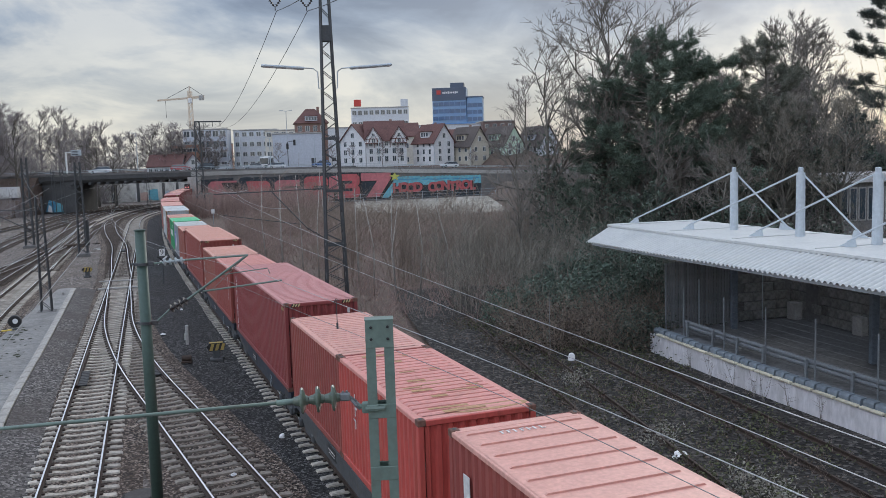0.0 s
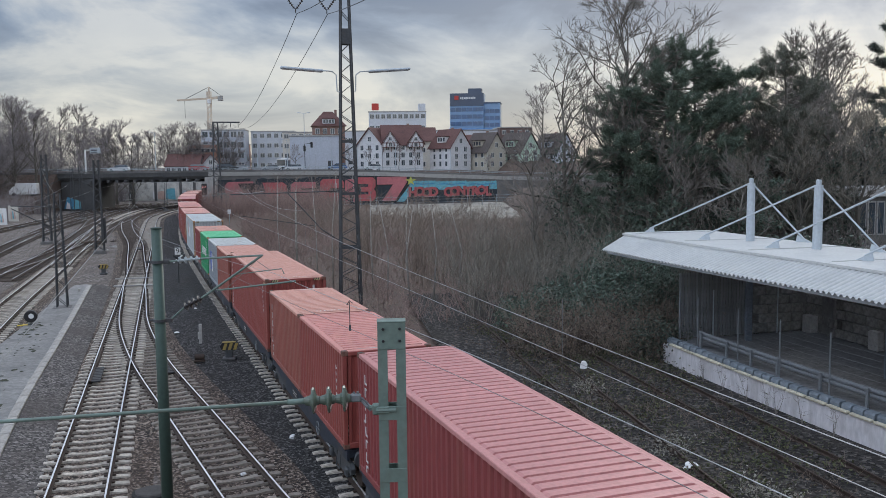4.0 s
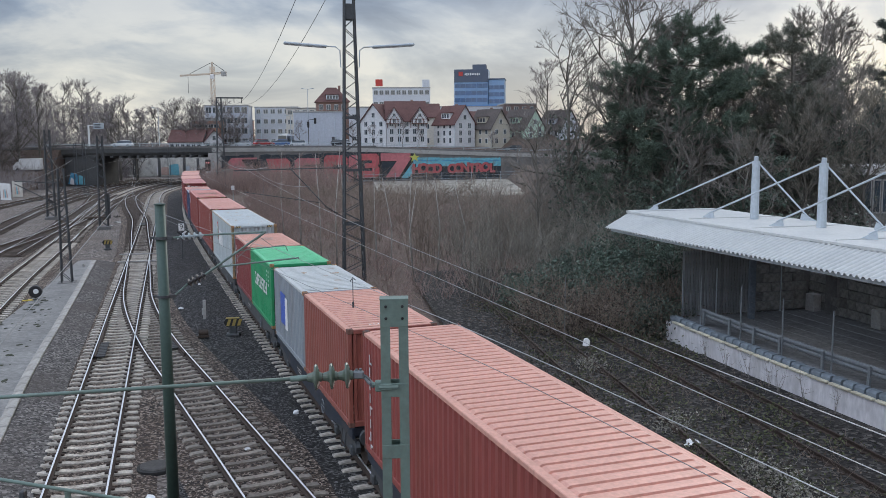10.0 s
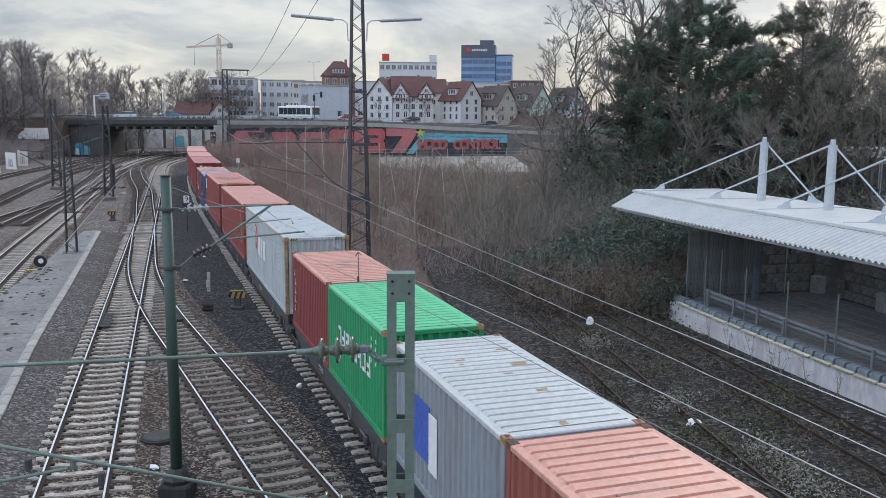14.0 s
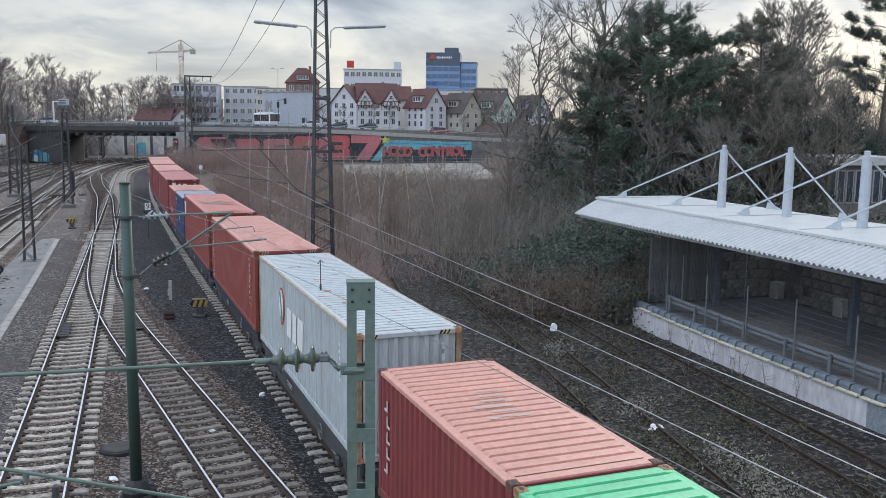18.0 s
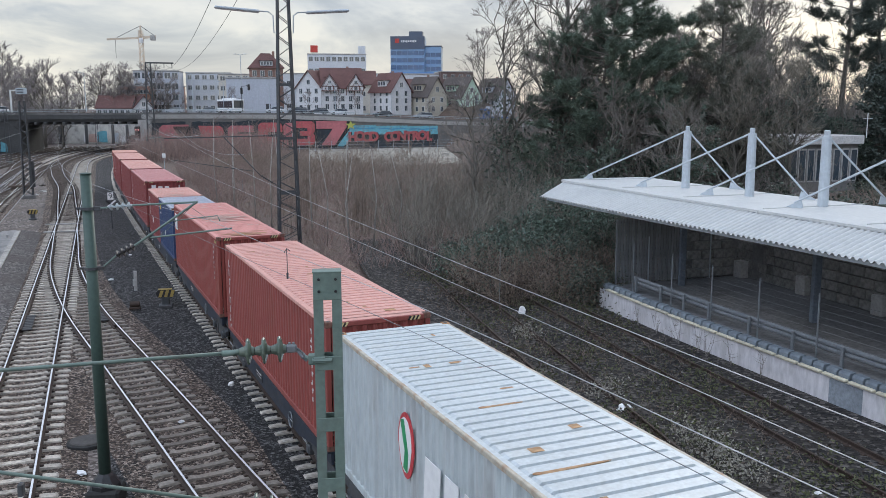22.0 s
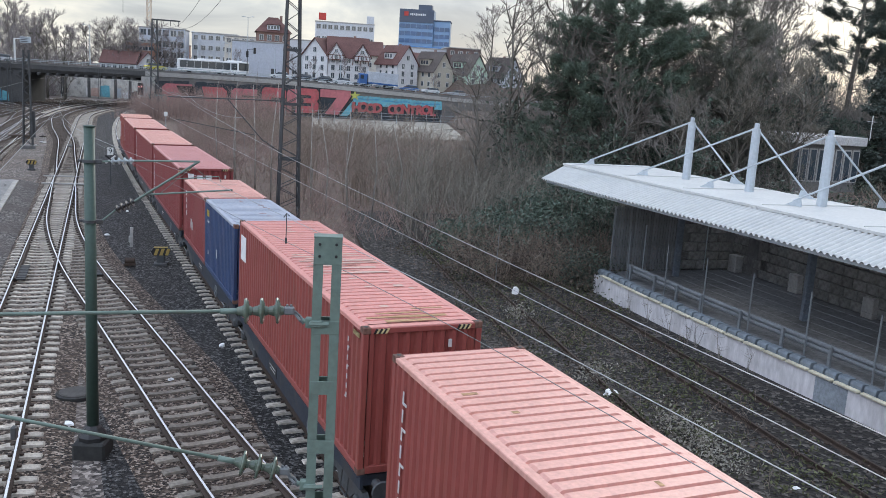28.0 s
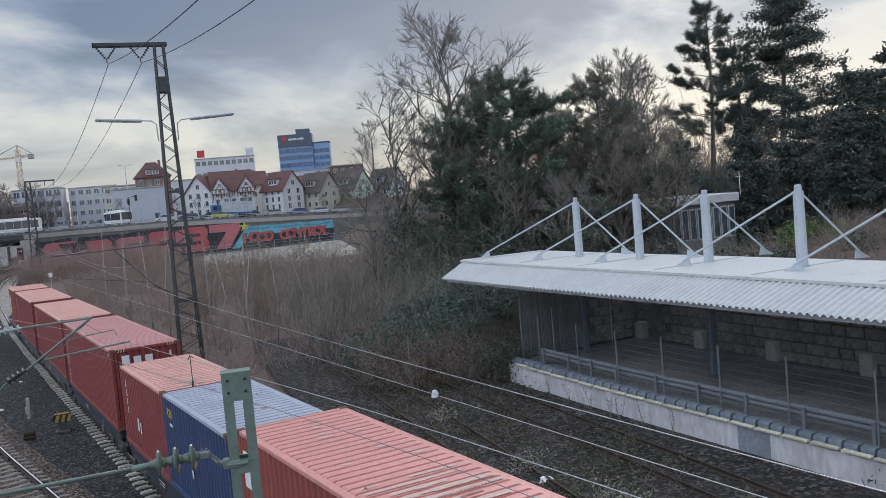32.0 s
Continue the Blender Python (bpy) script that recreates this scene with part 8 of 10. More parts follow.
# far trees left beyond the yard and behind the road
rng = random.Random(77)
SRC = [bare_tree(-400 - 30 * k, -300, h, 90 + k, "leafless park tree beyond the yard", 12, (0, 0), 0.85, 0.0, 4, 0.27, None, TWIG_FAR, "far park trees", 0.14, 0.035) for k, h in enumerate((18.5, 20.5, 17))]
FAR = [(-108 + 4.2 * k + rng.uniform(-2, 2), 158 + rng.uniform(0, 20)) for k in range(5)]
FAR += [(-138 + 3.4 * k + rng.uniform(-2, 2), 212 + rng.uniform(-6, 34)) for k in range(19)] + [(-140 + 4.4 * k + rng.uniform(-2, 2), 236 + rng.uniform(0, 26)) for k in range(15)]
FAR += [(-118 + 4.2 * k + rng.uniform(-2, 2), 170 + rng.uniform(-10, 10)) for k in range(6)] + [(-92, 122), (-98, 130), (-97, 142), (-84, 112)]
for k, (x, y) in enumerate(FAR):
    m = Matrix.Translation((x, y, ground_height(x, y) - 0.2)) @ Matrix.Rotation(rng.uniform(0, 6.28), 4, "Z")
    if k < 3:
        SRC[k].matrix_world = m
    else:
        copy_thing(SRC[k % 3], m @ Matrix.Diagonal((1, 1, 1, 1)))
for k in range(11):      # trees on the bank of the road
    x = -84 - 3.1 * k + rng.uniform(-1, 1)
    copy_thing(SRC[k % 3], Matrix.Translation((x, 172.5 + rng.uniform(-2, 6), 2.0)) @ Matrix.Rotation(rng.uniform(0, 6.28), 4, "Z"))
for k in range(9):
    copy_thing(SRC[k % 3], Matrix.Translation((-84 + 2.6 * k + rng.uniform(-1, 1), 246 + rng.uniform(0, 10), 0.5)) @ Matrix.Rotation(rng.uniform(0, 6.28), 4, "Z"))
for k, (x, y) in enumerate(((-62, 285), (24, 232))):
    copy_thing(SRC[k % 3], Matrix.Translation((x, y, ground_height(x, y) - 0.2)) @ Matrix.Rotation(k, 4, "Z"))
for k, (x, y, h) in enumerate(((-20.5, 223, 6), (-13, 223, 6.5), (-9.0, 223.5, 5.5), (9.5, 225, 5), (-26, 226, 6.5), (-40.5, 231, 7), (-50.5, 236, 8.5), (-54, 236, 9), (-58, 240, 8.5), (-64, 240, 9), (-47, 222, 7))):
    bare_tree(x, y, h, 120 + k, "small bare street tree before the houses", 8, (0, 0), 0.7, 0.0, 3, 0.3, None, TWIG_FAR, "street trees", 0.3, 0.03)
bush_patch("scrub", [(rng.uniform(-105, -82), rng.uniform(130, 185), 1.0) for _ in range(120)], TWIG, "brown thicket along the far side of the yard", 9, 4.5, 0.03, 15, 0.4)
bush_patch("scrub", [(x, y, 1.0) for x, y in ((rng.uniform(-100, -72), rng.uniform(140, 177)) for _ in range(300)) if x < -75 - 0.12 * (y - 140)], TWIG_FAR, "grey-brown thicket below the road bank", 9, 5.0, 0.035, 45, 0.4)
bush_patch("scrub", scatter(150, 46, lambda x, y: 1.0 if x > 0.5 - 0.1 * (y - 48) else 0, -3, 12, 48, 72), SAPLING, "tall grey-olive saplings before the evergreens", 7, 5.0, 0.017, 47, 0.25, 5)
bush_patch("scrub", [(x, y, 1.0) for x, y in ((rng.uniform(-47, -21), rng.uniform(150, 189)) for _ in range(360)) if y < 189 - 0.5 * max(0, -x - 40)], TWIG_RED, "tall reddish scrub before the graffiti wall", 8, 5.0, 0.03, 18, 0.35)
bush_patch("scrub", [(rng.uniform(-140, -84), rng.uniform(196, 236), 1.0) for _ in range(400)], TWIG_FAR, "brown thicket below the park trees", 8, 12.5, 0.05, 19, 0.35)
bush_patch("scrub", scatter(700, 33, scrub_zone, -34, 8, 70, 150), TWIG_RED, "low dense reddish undergrowth on the waste ground", 9, 1.5, 0.016, 34, 0.6)
bush_patch("scrub", scatter(260, 35, lambda x, y: 1.0 if right_of_train(x, y) > 6 and x < 6 else 0, -28, 6, 120, 150), TWIG, "brown scrub at the edge of the paved lot", 8, 2.4, 0.02, 36, 0.4)


# ---- road bridge, wall and town ----
ROAD_Z = lambda x: float(np.interp(x, [-120, -85, -50, -26, -13, -5, 4, 12, 40], [7.4, 7.6, 7.7, 7.55, 7.1, 6.7, 6.3, 5.9, 4.8]))
# grey concrete with the shade beneath the road put into its tone
BRIDGE_DARK = material("shade_darkened_bridge_concrete", (0.10, 0.10, 0.10), 0.9, 0, 0.7, 1.15, 5, 0.4, 0.2, 40)
bridge = thing("road_bridge", Matrix(), "concrete road bridge over the tracks with guard rails", "bridge", kind="structure")


def deck(points, y_of, sections, mat, name, parent, label=""):
    rows = []
    for x in points:
        y0, z0 = y_of(x), ROAD_Z(x)
        rows.append([(x, y0 + dy, z0 + dz) for dy, dz in sections])
    return part(name, Geo().sweep(rows), mat, parent, label)


def road_y(x):
    return float(np.interp(x, [-130, -90, -51.5, -42, -30, -19.7, -3.4, 11, 30, 60], [178, 181, 185.5, 192, 195, 197.5, 201.5, 208, 217, 231]))


SPAN = np.linspace(-82.5, -51, 14)
RAMP = np.linspace(-51, 42, 40)
ALL = np.linspace(-132, 120, 90)
deck(SPAN, road_y, [(0, -0.25), (0, -1.1), (0.5, -1.7), (12, -1.7), (12.5, -0.25)], BRIDGE_DARK, "deck", bridge, "grey concrete bridge deck darkened for its shaded underside")
deck(ALL, road_y, [(-0.1, -0.28), (-0.1, 0.12), (0.25, 0.12), (0.25, -0.02), (0.25, -0.28)], CONCRETE_DARK, "parapet_kerb", bridge, "grey concrete kerb of the bridge")
deck(ALL, road_y, [(0.25, -0.3), (0.25, -0.02), (12.3, 0.0), (12.3, -0.3)], ASPHALT, "road", bridge, "asphalt road surface")
deck(RAMP, road_y, [(0, -8.8), (0, -0.3), (0.5, -0.3), (0.5, -8.8)], CONCRETE_DARK, "retaining_wall", bridge, "long retaining wall with graffiti")
deck(RAMP, road_y, [(-0.18, -1.15), (-0.18, -0.29), (-0.02, -0.29), (-0.02, -1.15)], CONCRETE, "cornice", bridge, "pale concrete band under the road")
for x0, y0 in ((-51.6, 185), (-52.5, 197)):
    part("abutment", Geo().box((x0 + 1.2, y0 + 0.7, 2.9), (2.4, 1.5, 6.9), 0.05), CONCRETE, bridge)
# abutment coloured dark to stand for shade below the deck
part("pier", Geo().box((-77.6, 188.7, 2.8), (6.8, 11.5, 6.9), 0.1), BRIDGE_DARK, bridge, "abutment darkened for the shade under the bridge")
part("far_wall", Geo().box((-68, 234, 2.4), (44, 0.6, 5.4), 0.05), material("pale_mottled_wall", (0.66, 0.64, 0.59), 0.9, dirt=(0.2, 0.18, 0.16), dirt_amount=0.8, dirt_scale=0.5), bridge, "pale wall seen under the bridge")
for k in range(6):
    part("pillar", Geo().box((-84 + 5.6 * k + (k * 7 % 3), 231.0, 2.2), (0.6, 0.6, 4.8), 0.04), BRIDGE_DARK, bridge)
for k in range(14):
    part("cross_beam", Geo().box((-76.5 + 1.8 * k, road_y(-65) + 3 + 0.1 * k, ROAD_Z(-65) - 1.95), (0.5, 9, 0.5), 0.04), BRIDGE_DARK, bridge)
# bank that carries the road on beyond the bridge
bank_rows = []
for x in np.linspace(-81.2, -132, 14):
    y0 = road_y(x)
    jut = 1.6 * noise.noise((x * 0.13, 2.0, 0.5))
    bank_rows.append([(x, y0 - 14 + jut, -0.6), (x, y0 - 9.5 + jut, 2.9), (x, y0 - 4.2, 3.3), (x, y0 - 0.5, ROAD_Z(x) - 0.3), (x, y0 + 14, ROAD_Z(x) - 0.4), (x, y0 + 14, -0.8)])
solo("road_bank", Geo().sweep(bank_rows), SCRUB_SOIL, "brown overgrown earth bank below the road", "bank", kind="structure")
rails = thing("bridge_railing", Matrix(), "thin grey guard rail along the road", "guard rail")
for dz in (0.45, 0.75):
    part("rail", Geo().tube([(x, road_y(x) + 0.1, ROAD_Z(x) + dz) for x in ALL], 0.05, 5), GALV, rails)
for x in np.arange(-128, 46, 2.6):
    part("stanchion", Geo().box((x, road_y(x) + 0.1, ROAD_Z(x) + 0.42), (0.08, 0.08, 0.7)), GALV, rails)

# graffiti, as thin paint panels on the wall
G_RED = material("red_spray_paint", (0.52, 0.12, 0.13), 0.7, 0, 0.75, 1.1, 2, 0.3, 0.02)
G_PINK = material("pink_spray_paint", (0.54, 0.18, 0.195), 0.7, 0, 0.75, 1.1, 2, 0.3, 0.02)
G_CYAN = material("light_blue_spray_paint", (0.16, 0.44, 0.53), 0.7, 0, 0.75, 1.15, 2, 0.3, 0.02)
G_DARK = material("dark_spray_paint", (0.035, 0.045, 0.055), 0.8, 0, 0.8, 1.2, 2, 0.3, 0.02)
FRAME_BLUE = material("deep_blue_spray_paint", (0.08, 0.30, 0.48), 0.7, 0, 0.75, 1.15, 2, 0.3, 0.02)
G_LIME = material("yellow_green_spray_paint", (0.50, 0.52, 0.12), 0.7, 0, 0.8, 1.1, 2, 0.3, 0.02)


def on_wall(outline, x, z, w, h, mat, name, out, parent, label=""):
    """Paint of a given outline (0 to 1 both ways), laid as a thin skin along the wall."""
    n, depth = len(outline), 0.02
    vs = []
    for d in (0, depth):
        for u, v in outline:
            xx = x + u * w
            vs.append((xx, road_y(xx) - out - depth + d, z + v * h))
    fs = [tuple(range(n)), tuple(range(2 * n - 1, n - 1, -1))] + [(i, i + n, (i + 1) % n + n, (i + 1) % n) for i in range(n)]
    return part(name, Geo().add(vs, fs), mat, parent, label)


def wall_word(text, x, z, size, mat, out, parent, label, pitch, bold=0.1):
    """Painted letters, one by one along the wall."""
    for k, ch in enumerate(text):
        if ch == " ":
            continue
        xx = x + pitch * (k - (len(text) - 1) / 2)
        me = lettering(ch, size, 0.01, bold)
        me.materials.append(mat)
        slope = math.atan2(road_y(xx + 1) - road_y(xx - 1), 2)
        part("letter", me, None, parent, label, m=Matrix.Translation((xx, road_y(xx) - out, z + 0.12 * math.sin(2.1 * k))) @ Matrix.Rotation(slope, 4, "Z"))


SEVEN = [(0, 1), (1, 1), (1, 0.74), (0.60, 0), (0.16, 0), (0.54, 0.68), (0, 0.68)]
THREE = [(0, 1), (0.85, 1), (1, 0.88), (1, 0.6), (0.9, 0.5), (1, 0.4), (1, 0.12), (0.85, 0), (0, 0), (0, 0.28), (0.6, 0.28), (0.6, 0.4), (0.2, 0.4), (0.2, 0.6), (0.6, 0.6), (0.6, 0.72), (0, 0.72)]
LETTERS = ([(0, 0), (0, 0.86), (0.1, 1), (0.88, 1), (1, 0.86), (1, 0), (0.66, 0), (0.66, 0.34), (0.36, 0.34), (0.36, 0)],
           [(0, 0), (0, 1), (0.85, 1), (1, 0.86), (1, 0.6), (0.9, 0.5), (1, 0.38), (1, 0), (0.62, 0), (0.62, 0.3), (0.34, 0.3), (0.34, 0)],
           [(0, 0), (0, 0.88), (0.12, 1), (1, 1), (1, 0.7), (0.4, 0.7), (0.4, 0.6), (0.92, 0.6), (0.92, 0.36), (0.4, 0.36), (0.4, 0.28), (1, 0.28), (1, 0)],
           [(0, 0.1), (0, 0.88), (0.12, 1), (0.9, 1), (1, 0.86), (1, 0.6), (0.4, 0.6), (0.4, 0.4), (1, 0.4), (1, 0.1), (0.9, 0), (0.1, 0)])
big = thing("graffiti", Matrix(), "huge red block letters sprayed on a dark ground", "graffiti")
for k in range(12):
    x0 = -49.4 + 3.34 * k
    on_wall([(0, 0), (1, 0), (1, 1), (0.55, 1.0 + 0.02 * (k % 3)), (0, 1)], x0, -0.2, 3.36, 6.25 + 0.12 * (k % 2) - 0.35 * (k < 6), G_DARK, "painted_ground", 0.02 + 0.004 * (k % 2), big)
for k, (x0, x1, h) in enumerate(((-48.1, -41.9, 4.9), (-41.0, -36.0, 4.6), (-35.1, -29.8, 4.6), (-28.9, -23.8, 5.2), (-23.6, -20.9, 5.1))):
    on_wall(LETTERS[k % 4], x0 + 0.35, 0.15, x1 - x0, h, BLACK, "letter_shade", 0.05, big)
    on_wall(LETTERS[k % 4], x0, 0.35, x1 - x0, h, G_RED if k % 2 else G_PINK, "letter", 0.08, big)
on_wall(THREE, -20.5, 0.2, 4.1, 5.6, BLACK, "figure_shade", 0.05, big)
on_wall(SEVEN, -16.2, 0.1, 6.9, 5.6, BLACK, "figure_shade", 0.05, big)
on_wall(THREE, -20.9, 0.5, 4.0, 5.3, G_RED, "figure", 0.08, big, "red figure three")
on_wall(SEVEN, -16.6, 0.45, 6.6, 5.4, G_PINK, "figure", 0.085, big, "pink-red figure seven")
blue_ = thing("graffiti", Matrix(), "red sprayed words on a light blue cloud", "graffiti")
cloud = [(0, 0), (1, 0)] + [(1 - k / 24, 0.80 + 0.14 * abs(math.sin(k * 1.1)) + 0.05 * math.sin(k * 2.3)) for k in range(25)]
for k, (x0, w_) in enumerate(((-9.4, 6.0), (-3.4, 7.1), (3.7, 7.1))):
    on_wall([(0, 0), (1, 0), (1, 1), (0, 1)], x0, -0.2, w_, 3.6, G_DARK, "painted_ground", 0.02 + 0.004 * (k % 2), blue_)
    on_wall(cloud, x0, 2.9 - 0.15 * k, w_, 2.15, G_CYAN, "cloud", 0.05 + 0.004 * (k % 2), blue_, "light blue painted cloud")
    on_wall([(u, v * 0.12 + 0.05 * math.sin(9 * u)) for u, v in ((0, 0), (0.25, 0), (0.5, 0), (0.75, 0), (1, 0), (1, 1), (0.75, 1), (0.5, 1), (0.25, 1), (0, 1))], x0 + 0.4, 4.0 - 0.15 * k, w_ - 0.8, 2.15, FRAME_BLUE, "cloud_line", 0.08, blue_)
on_wall([(0, 0), (0.35, 0), (1, 1), (0.6, 1)], -12.2, 0.2, 4.6, 3.6, G_CYAN, "stroke", 0.06, blue_, "light blue slanted stroke")
on_wall([(0.5 + (0.5 if k % 2 == 0 else 0.2) * math.sin(k * math.pi / 5), 0.5 + (0.5 if k % 2 == 0 else 0.2) * math.cos(k * math.pi / 5)) for k in range(10)], -10.4, 3.7, 2.6, 2.3, G_LIME, "star", 0.12, blue_, "yellow-green star")
wall_word("HOOD CONTROL", 0.15, 2.05, 2.9, BLACK, 0.10, blue_, "black shade of a letter", 1.58, 0.26)
wall_word("HOOD CONTROL", 0.0, 2.2, 2.8, G_RED, 0.14, blue_, "red painted letter", 1.58, 0.15)

# bare paved lot before the wall
lot = Geo()
LOT = [(-15, 162), (-8, 147), (2, 141), (14, 146), (24, 160), (22, 205), (10, 206), (-3, 200), (-18, 196)]
lot.add([(x, y, -0.33) for x, y in LOT] + [(x, y, -0.6) for x, y in LOT], [tuple(range(len(LOT)))] + [(k, (k + 1) % len(LOT), (k + 1) % len(LOT) + len(LOT), k + len(LOT)) for k in range(len(LOT))])
solo("paved_lot", lot, material("pale_weathered_paving", (0.36, 0.34, 0.29), 0.9, 0, 0.5, 1.25, 0.8, 0.12, 0.1, dirt=(0.10, 0.09, 0.07), dirt_amount=0.95, dirt_scale=0.3, stretch=(0.5, 1.6, 1)), "pale weathered paved lot with grass patches", "ground", kind="structure")
mesh_fence = thing("mesh_fence", Matrix(), "thin mesh fence on stakes before the graffiti wall", "fence")
for x in np.arange(-22, 16, 3.2):
    part("fence_stake", Geo().tube([(x, 190 + 0.4 * x, -0.4), (x, 190 + 0.4 * x, 1.9)], 0.06, 5), GALV, mesh_fence)
for z in (0.5, 1.1, 1.7):
    part("fence_wire", Geo().tube([(-22, 181.2, z), (15, 196, z)], 0.025, 4), GALV, mesh_fence)

# ---- houses ----
ROOF_RED = material("weathered_red_roof_tiles", (0.135, 0.066, 0.058), 0.85, 0, 0.7, 1.2, 3, 0.4, 0.2, 8)
ROOF_BROWN = material("dark_brown_roof_tiles", (0.10, 0.082, 0.074), 0.85, 0, 0.7, 1.2, 3, 0.4, 0.2, 8)
RENDERS = {k: material(k + "_house_render", c, 0.9, 0, 0.85, 1.06, 2, 0.2, 0.05) for k, c in (("white", (0.70, 0.70, 0.71)), ("cream", (0.66, 0.63, 0.56)), ("mint", (0.60, 0.76, 0.62)), ("grey", (0.56, 0.59, 0.65)), ("beige", (0.52, 0.48, 0.40)), ("pale", (0.62, 0.64, 0.67)), ("brick", (0.27, 0.17, 0.14)), ("orange", (0.46, 0.25, 0.18)))}
TIMBER = material("dark_red_timber", (0.13, 0.05, 0.04), 0.8)
PANE = glass("window_glass", (0.06, 0.075, 0.09))
FRAME = material("white_window_frame", (0.70, 0.70, 0.69), 0.6)
BLUE_GLASS = glass("blue_glass_band", (0.03, 0.09, 0.20), 0.12)
BLUE_PANEL = material("blue_facade_panel", (0.22, 0.34, 0.50), 0.4, 0.2, 0.9, 1.05, 1, 0.2, 0.0)
GREY_PANEL = material("grey_blue_facade", (0.10, 0.12, 0.16), 0.7, 0, 0.9, 1.06, 0.5, 0.1, 0.0)


def window(parent, x, z, w, h, y=0.0, frame_mat=None):
    f_ = part("window", Geo().box((x, y - 0.02, z), (w + 0.2, 0.1, h + 0.2), 0.01), frame_mat or FRAME, parent)
    part("pane", Geo().box((x, y - 0.075, z), (w, 0.03, h)), PANE, f_)
    part("glazing_bar", Geo().box((x, y - 0.1, z), (0.07, 0.03, h)), frame_mat or FRAME, f_)
    return f_


def house(x, y, z, w, d, wall_h, roof_h, wall, roof, label, gable_front=True, rows=3, cols=3, rot=16, dormer=False, timber=False, win=(0.85, 1.25), roof_mat=None):
    """A gabled town house, its front towards -y; rows and columns of real windows."""
    top = thing("house", Matrix.Translation((x, y, z)) @ Matrix.Rotation(radians(rot), 4, "Z"), label, "house", "row of town houses")
    part("wall", Geo().box((0, d / 2, wall_h / 2 - 1.5), (w, d, wall_h + 3), 0.03), RENDERS[wall], top)
    ov = 0.45
    if gable_front:
        part("gable", Geo().prism([(-w / 2, wall_h), (w / 2, wall_h), (0, wall_h + roof_h)], 0.0, d), RENDERS[wall], top)
        for s in (-1, 1):
            part("roof", Geo().prism([(0, wall_h + roof_h + 0.22), (0, wall_h + roof_h), (s * (w / 2 + ov), wall_h - ov * 2 * roof_h / w), (s * (w / 2 + ov), wall_h - ov * 2 * roof_h / w + 0.22)], -ov, d + ov), roof, top)
    else:
        part("gable", Geo().prism([(0, wall_h), (d, wall_h), (d / 2, wall_h + roof_h)], -w / 2, w / 2, Matrix.Rotation(radians(90), 4, "Z")), RENDERS[wall], top)
        for s in (-1, 1):
            part("roof", Geo().prism([(d / 2, wall_h + roof_h + 0.22), (d / 2, wall_h + roof_h), (d / 2 + s * (d / 2 + ov), wall_h - ov * 2 * roof_h / d), (d / 2 + s * (d / 2 + ov), wall_h - ov * 2 * roof_h / d + 0.22)], -w / 2 - ov * 0.6, w / 2 + ov * 0.6, Matrix.Rotation(radians(90), 4, "Z")), roof, top)
        if dormer:
            dm = part("dormer", Geo().box((0, d * 0.18, wall_h + roof_h * 0.42), (w * 0.42, 2.4, 1.7), 0.02), RENDERS[wall], top)
            part("dormer_roof", Geo().box((0, d * 0.16, wall_h + roof_h * 0.42 + 0.95), (w * 0.48, 3.0, 0.18), 0.02), roof, dm)
            for k in range(3):
                window(dm, (k - 1) * w * 0.13, wall_h + roof_h * 0.42, 0.75, 1.05, d * 0.18 - 1.2)
    for r in range(rows):
        for c in range(cols):
            window(top, (c - (cols - 1) / 2) * w / (cols + 0.25), 1.6 + r * (wall_h - 0.4) / rows, *win)
    if abs(rot) > 24:      # a house set askew also shows its side
        sd = -1 if rot > 0 else 1
        for r in range(rows):
            for c in range(3):
                w_ = part("window", Geo().box((sd * (w / 2 + 0.02), d * (0.2 + 0.28 * c), 1.6 + r * (wall_h - 0.4) / rows), (0.1, win[0] + 0.2, win[1] + 0.2), 0.01), FRAME, top)
                part("pane", Geo().box((sd * (w / 2 + 0.075), d * (0.2 + 0.28 * c), 1.6 + r * (wall_h - 0.4) / rows), (0.03, win[0], win[1])), PANE, w_)
        dm = part("dormer", Geo().box((sd * w * 0.27, d * 0.5, wall_h + roof_h * 0.42), (w * 0.32, 3.4, 1.5), 0.02), RENDERS[wall], top)
        part("dormer_roof", Geo().box((sd * w * 0.28, d * 0.5, wall_h + roof_h * 0.42 + 0.85), (w * 0.4, 3.8, 0.18), 0.02), roof, dm)
        for k in range(3):
            part("pane", Geo().box((sd * (w * 0.27 + w * 0.16 + 0.02), d * 0.5 + 1.05 * (k - 1), wall_h + roof_h * 0.42), (0.05, 0.7, 0.95)), PANE, dm)
    if gable_front:
        window(top, 0, wall_h + roof_h * 0.33, 0.8, 1.1)
    part("chimney", Geo().box((w * 0.18, d * 0.55, wall_h + roof_h * 0.95), (0.6, 0.6, 1.7), 0.04), RENDERS["brick"], top)
    part("gutter", Geo().tube([(-w / 2, -0.06, wall_h), (w / 2, -0.06, wall_h)] if not gable_front else [(-w / 2 - 0.06, -0.08, 0), (-w / 2 - 0.06, -0.08, wall_h)], 0.07, 6), GREY_PAINT, top)
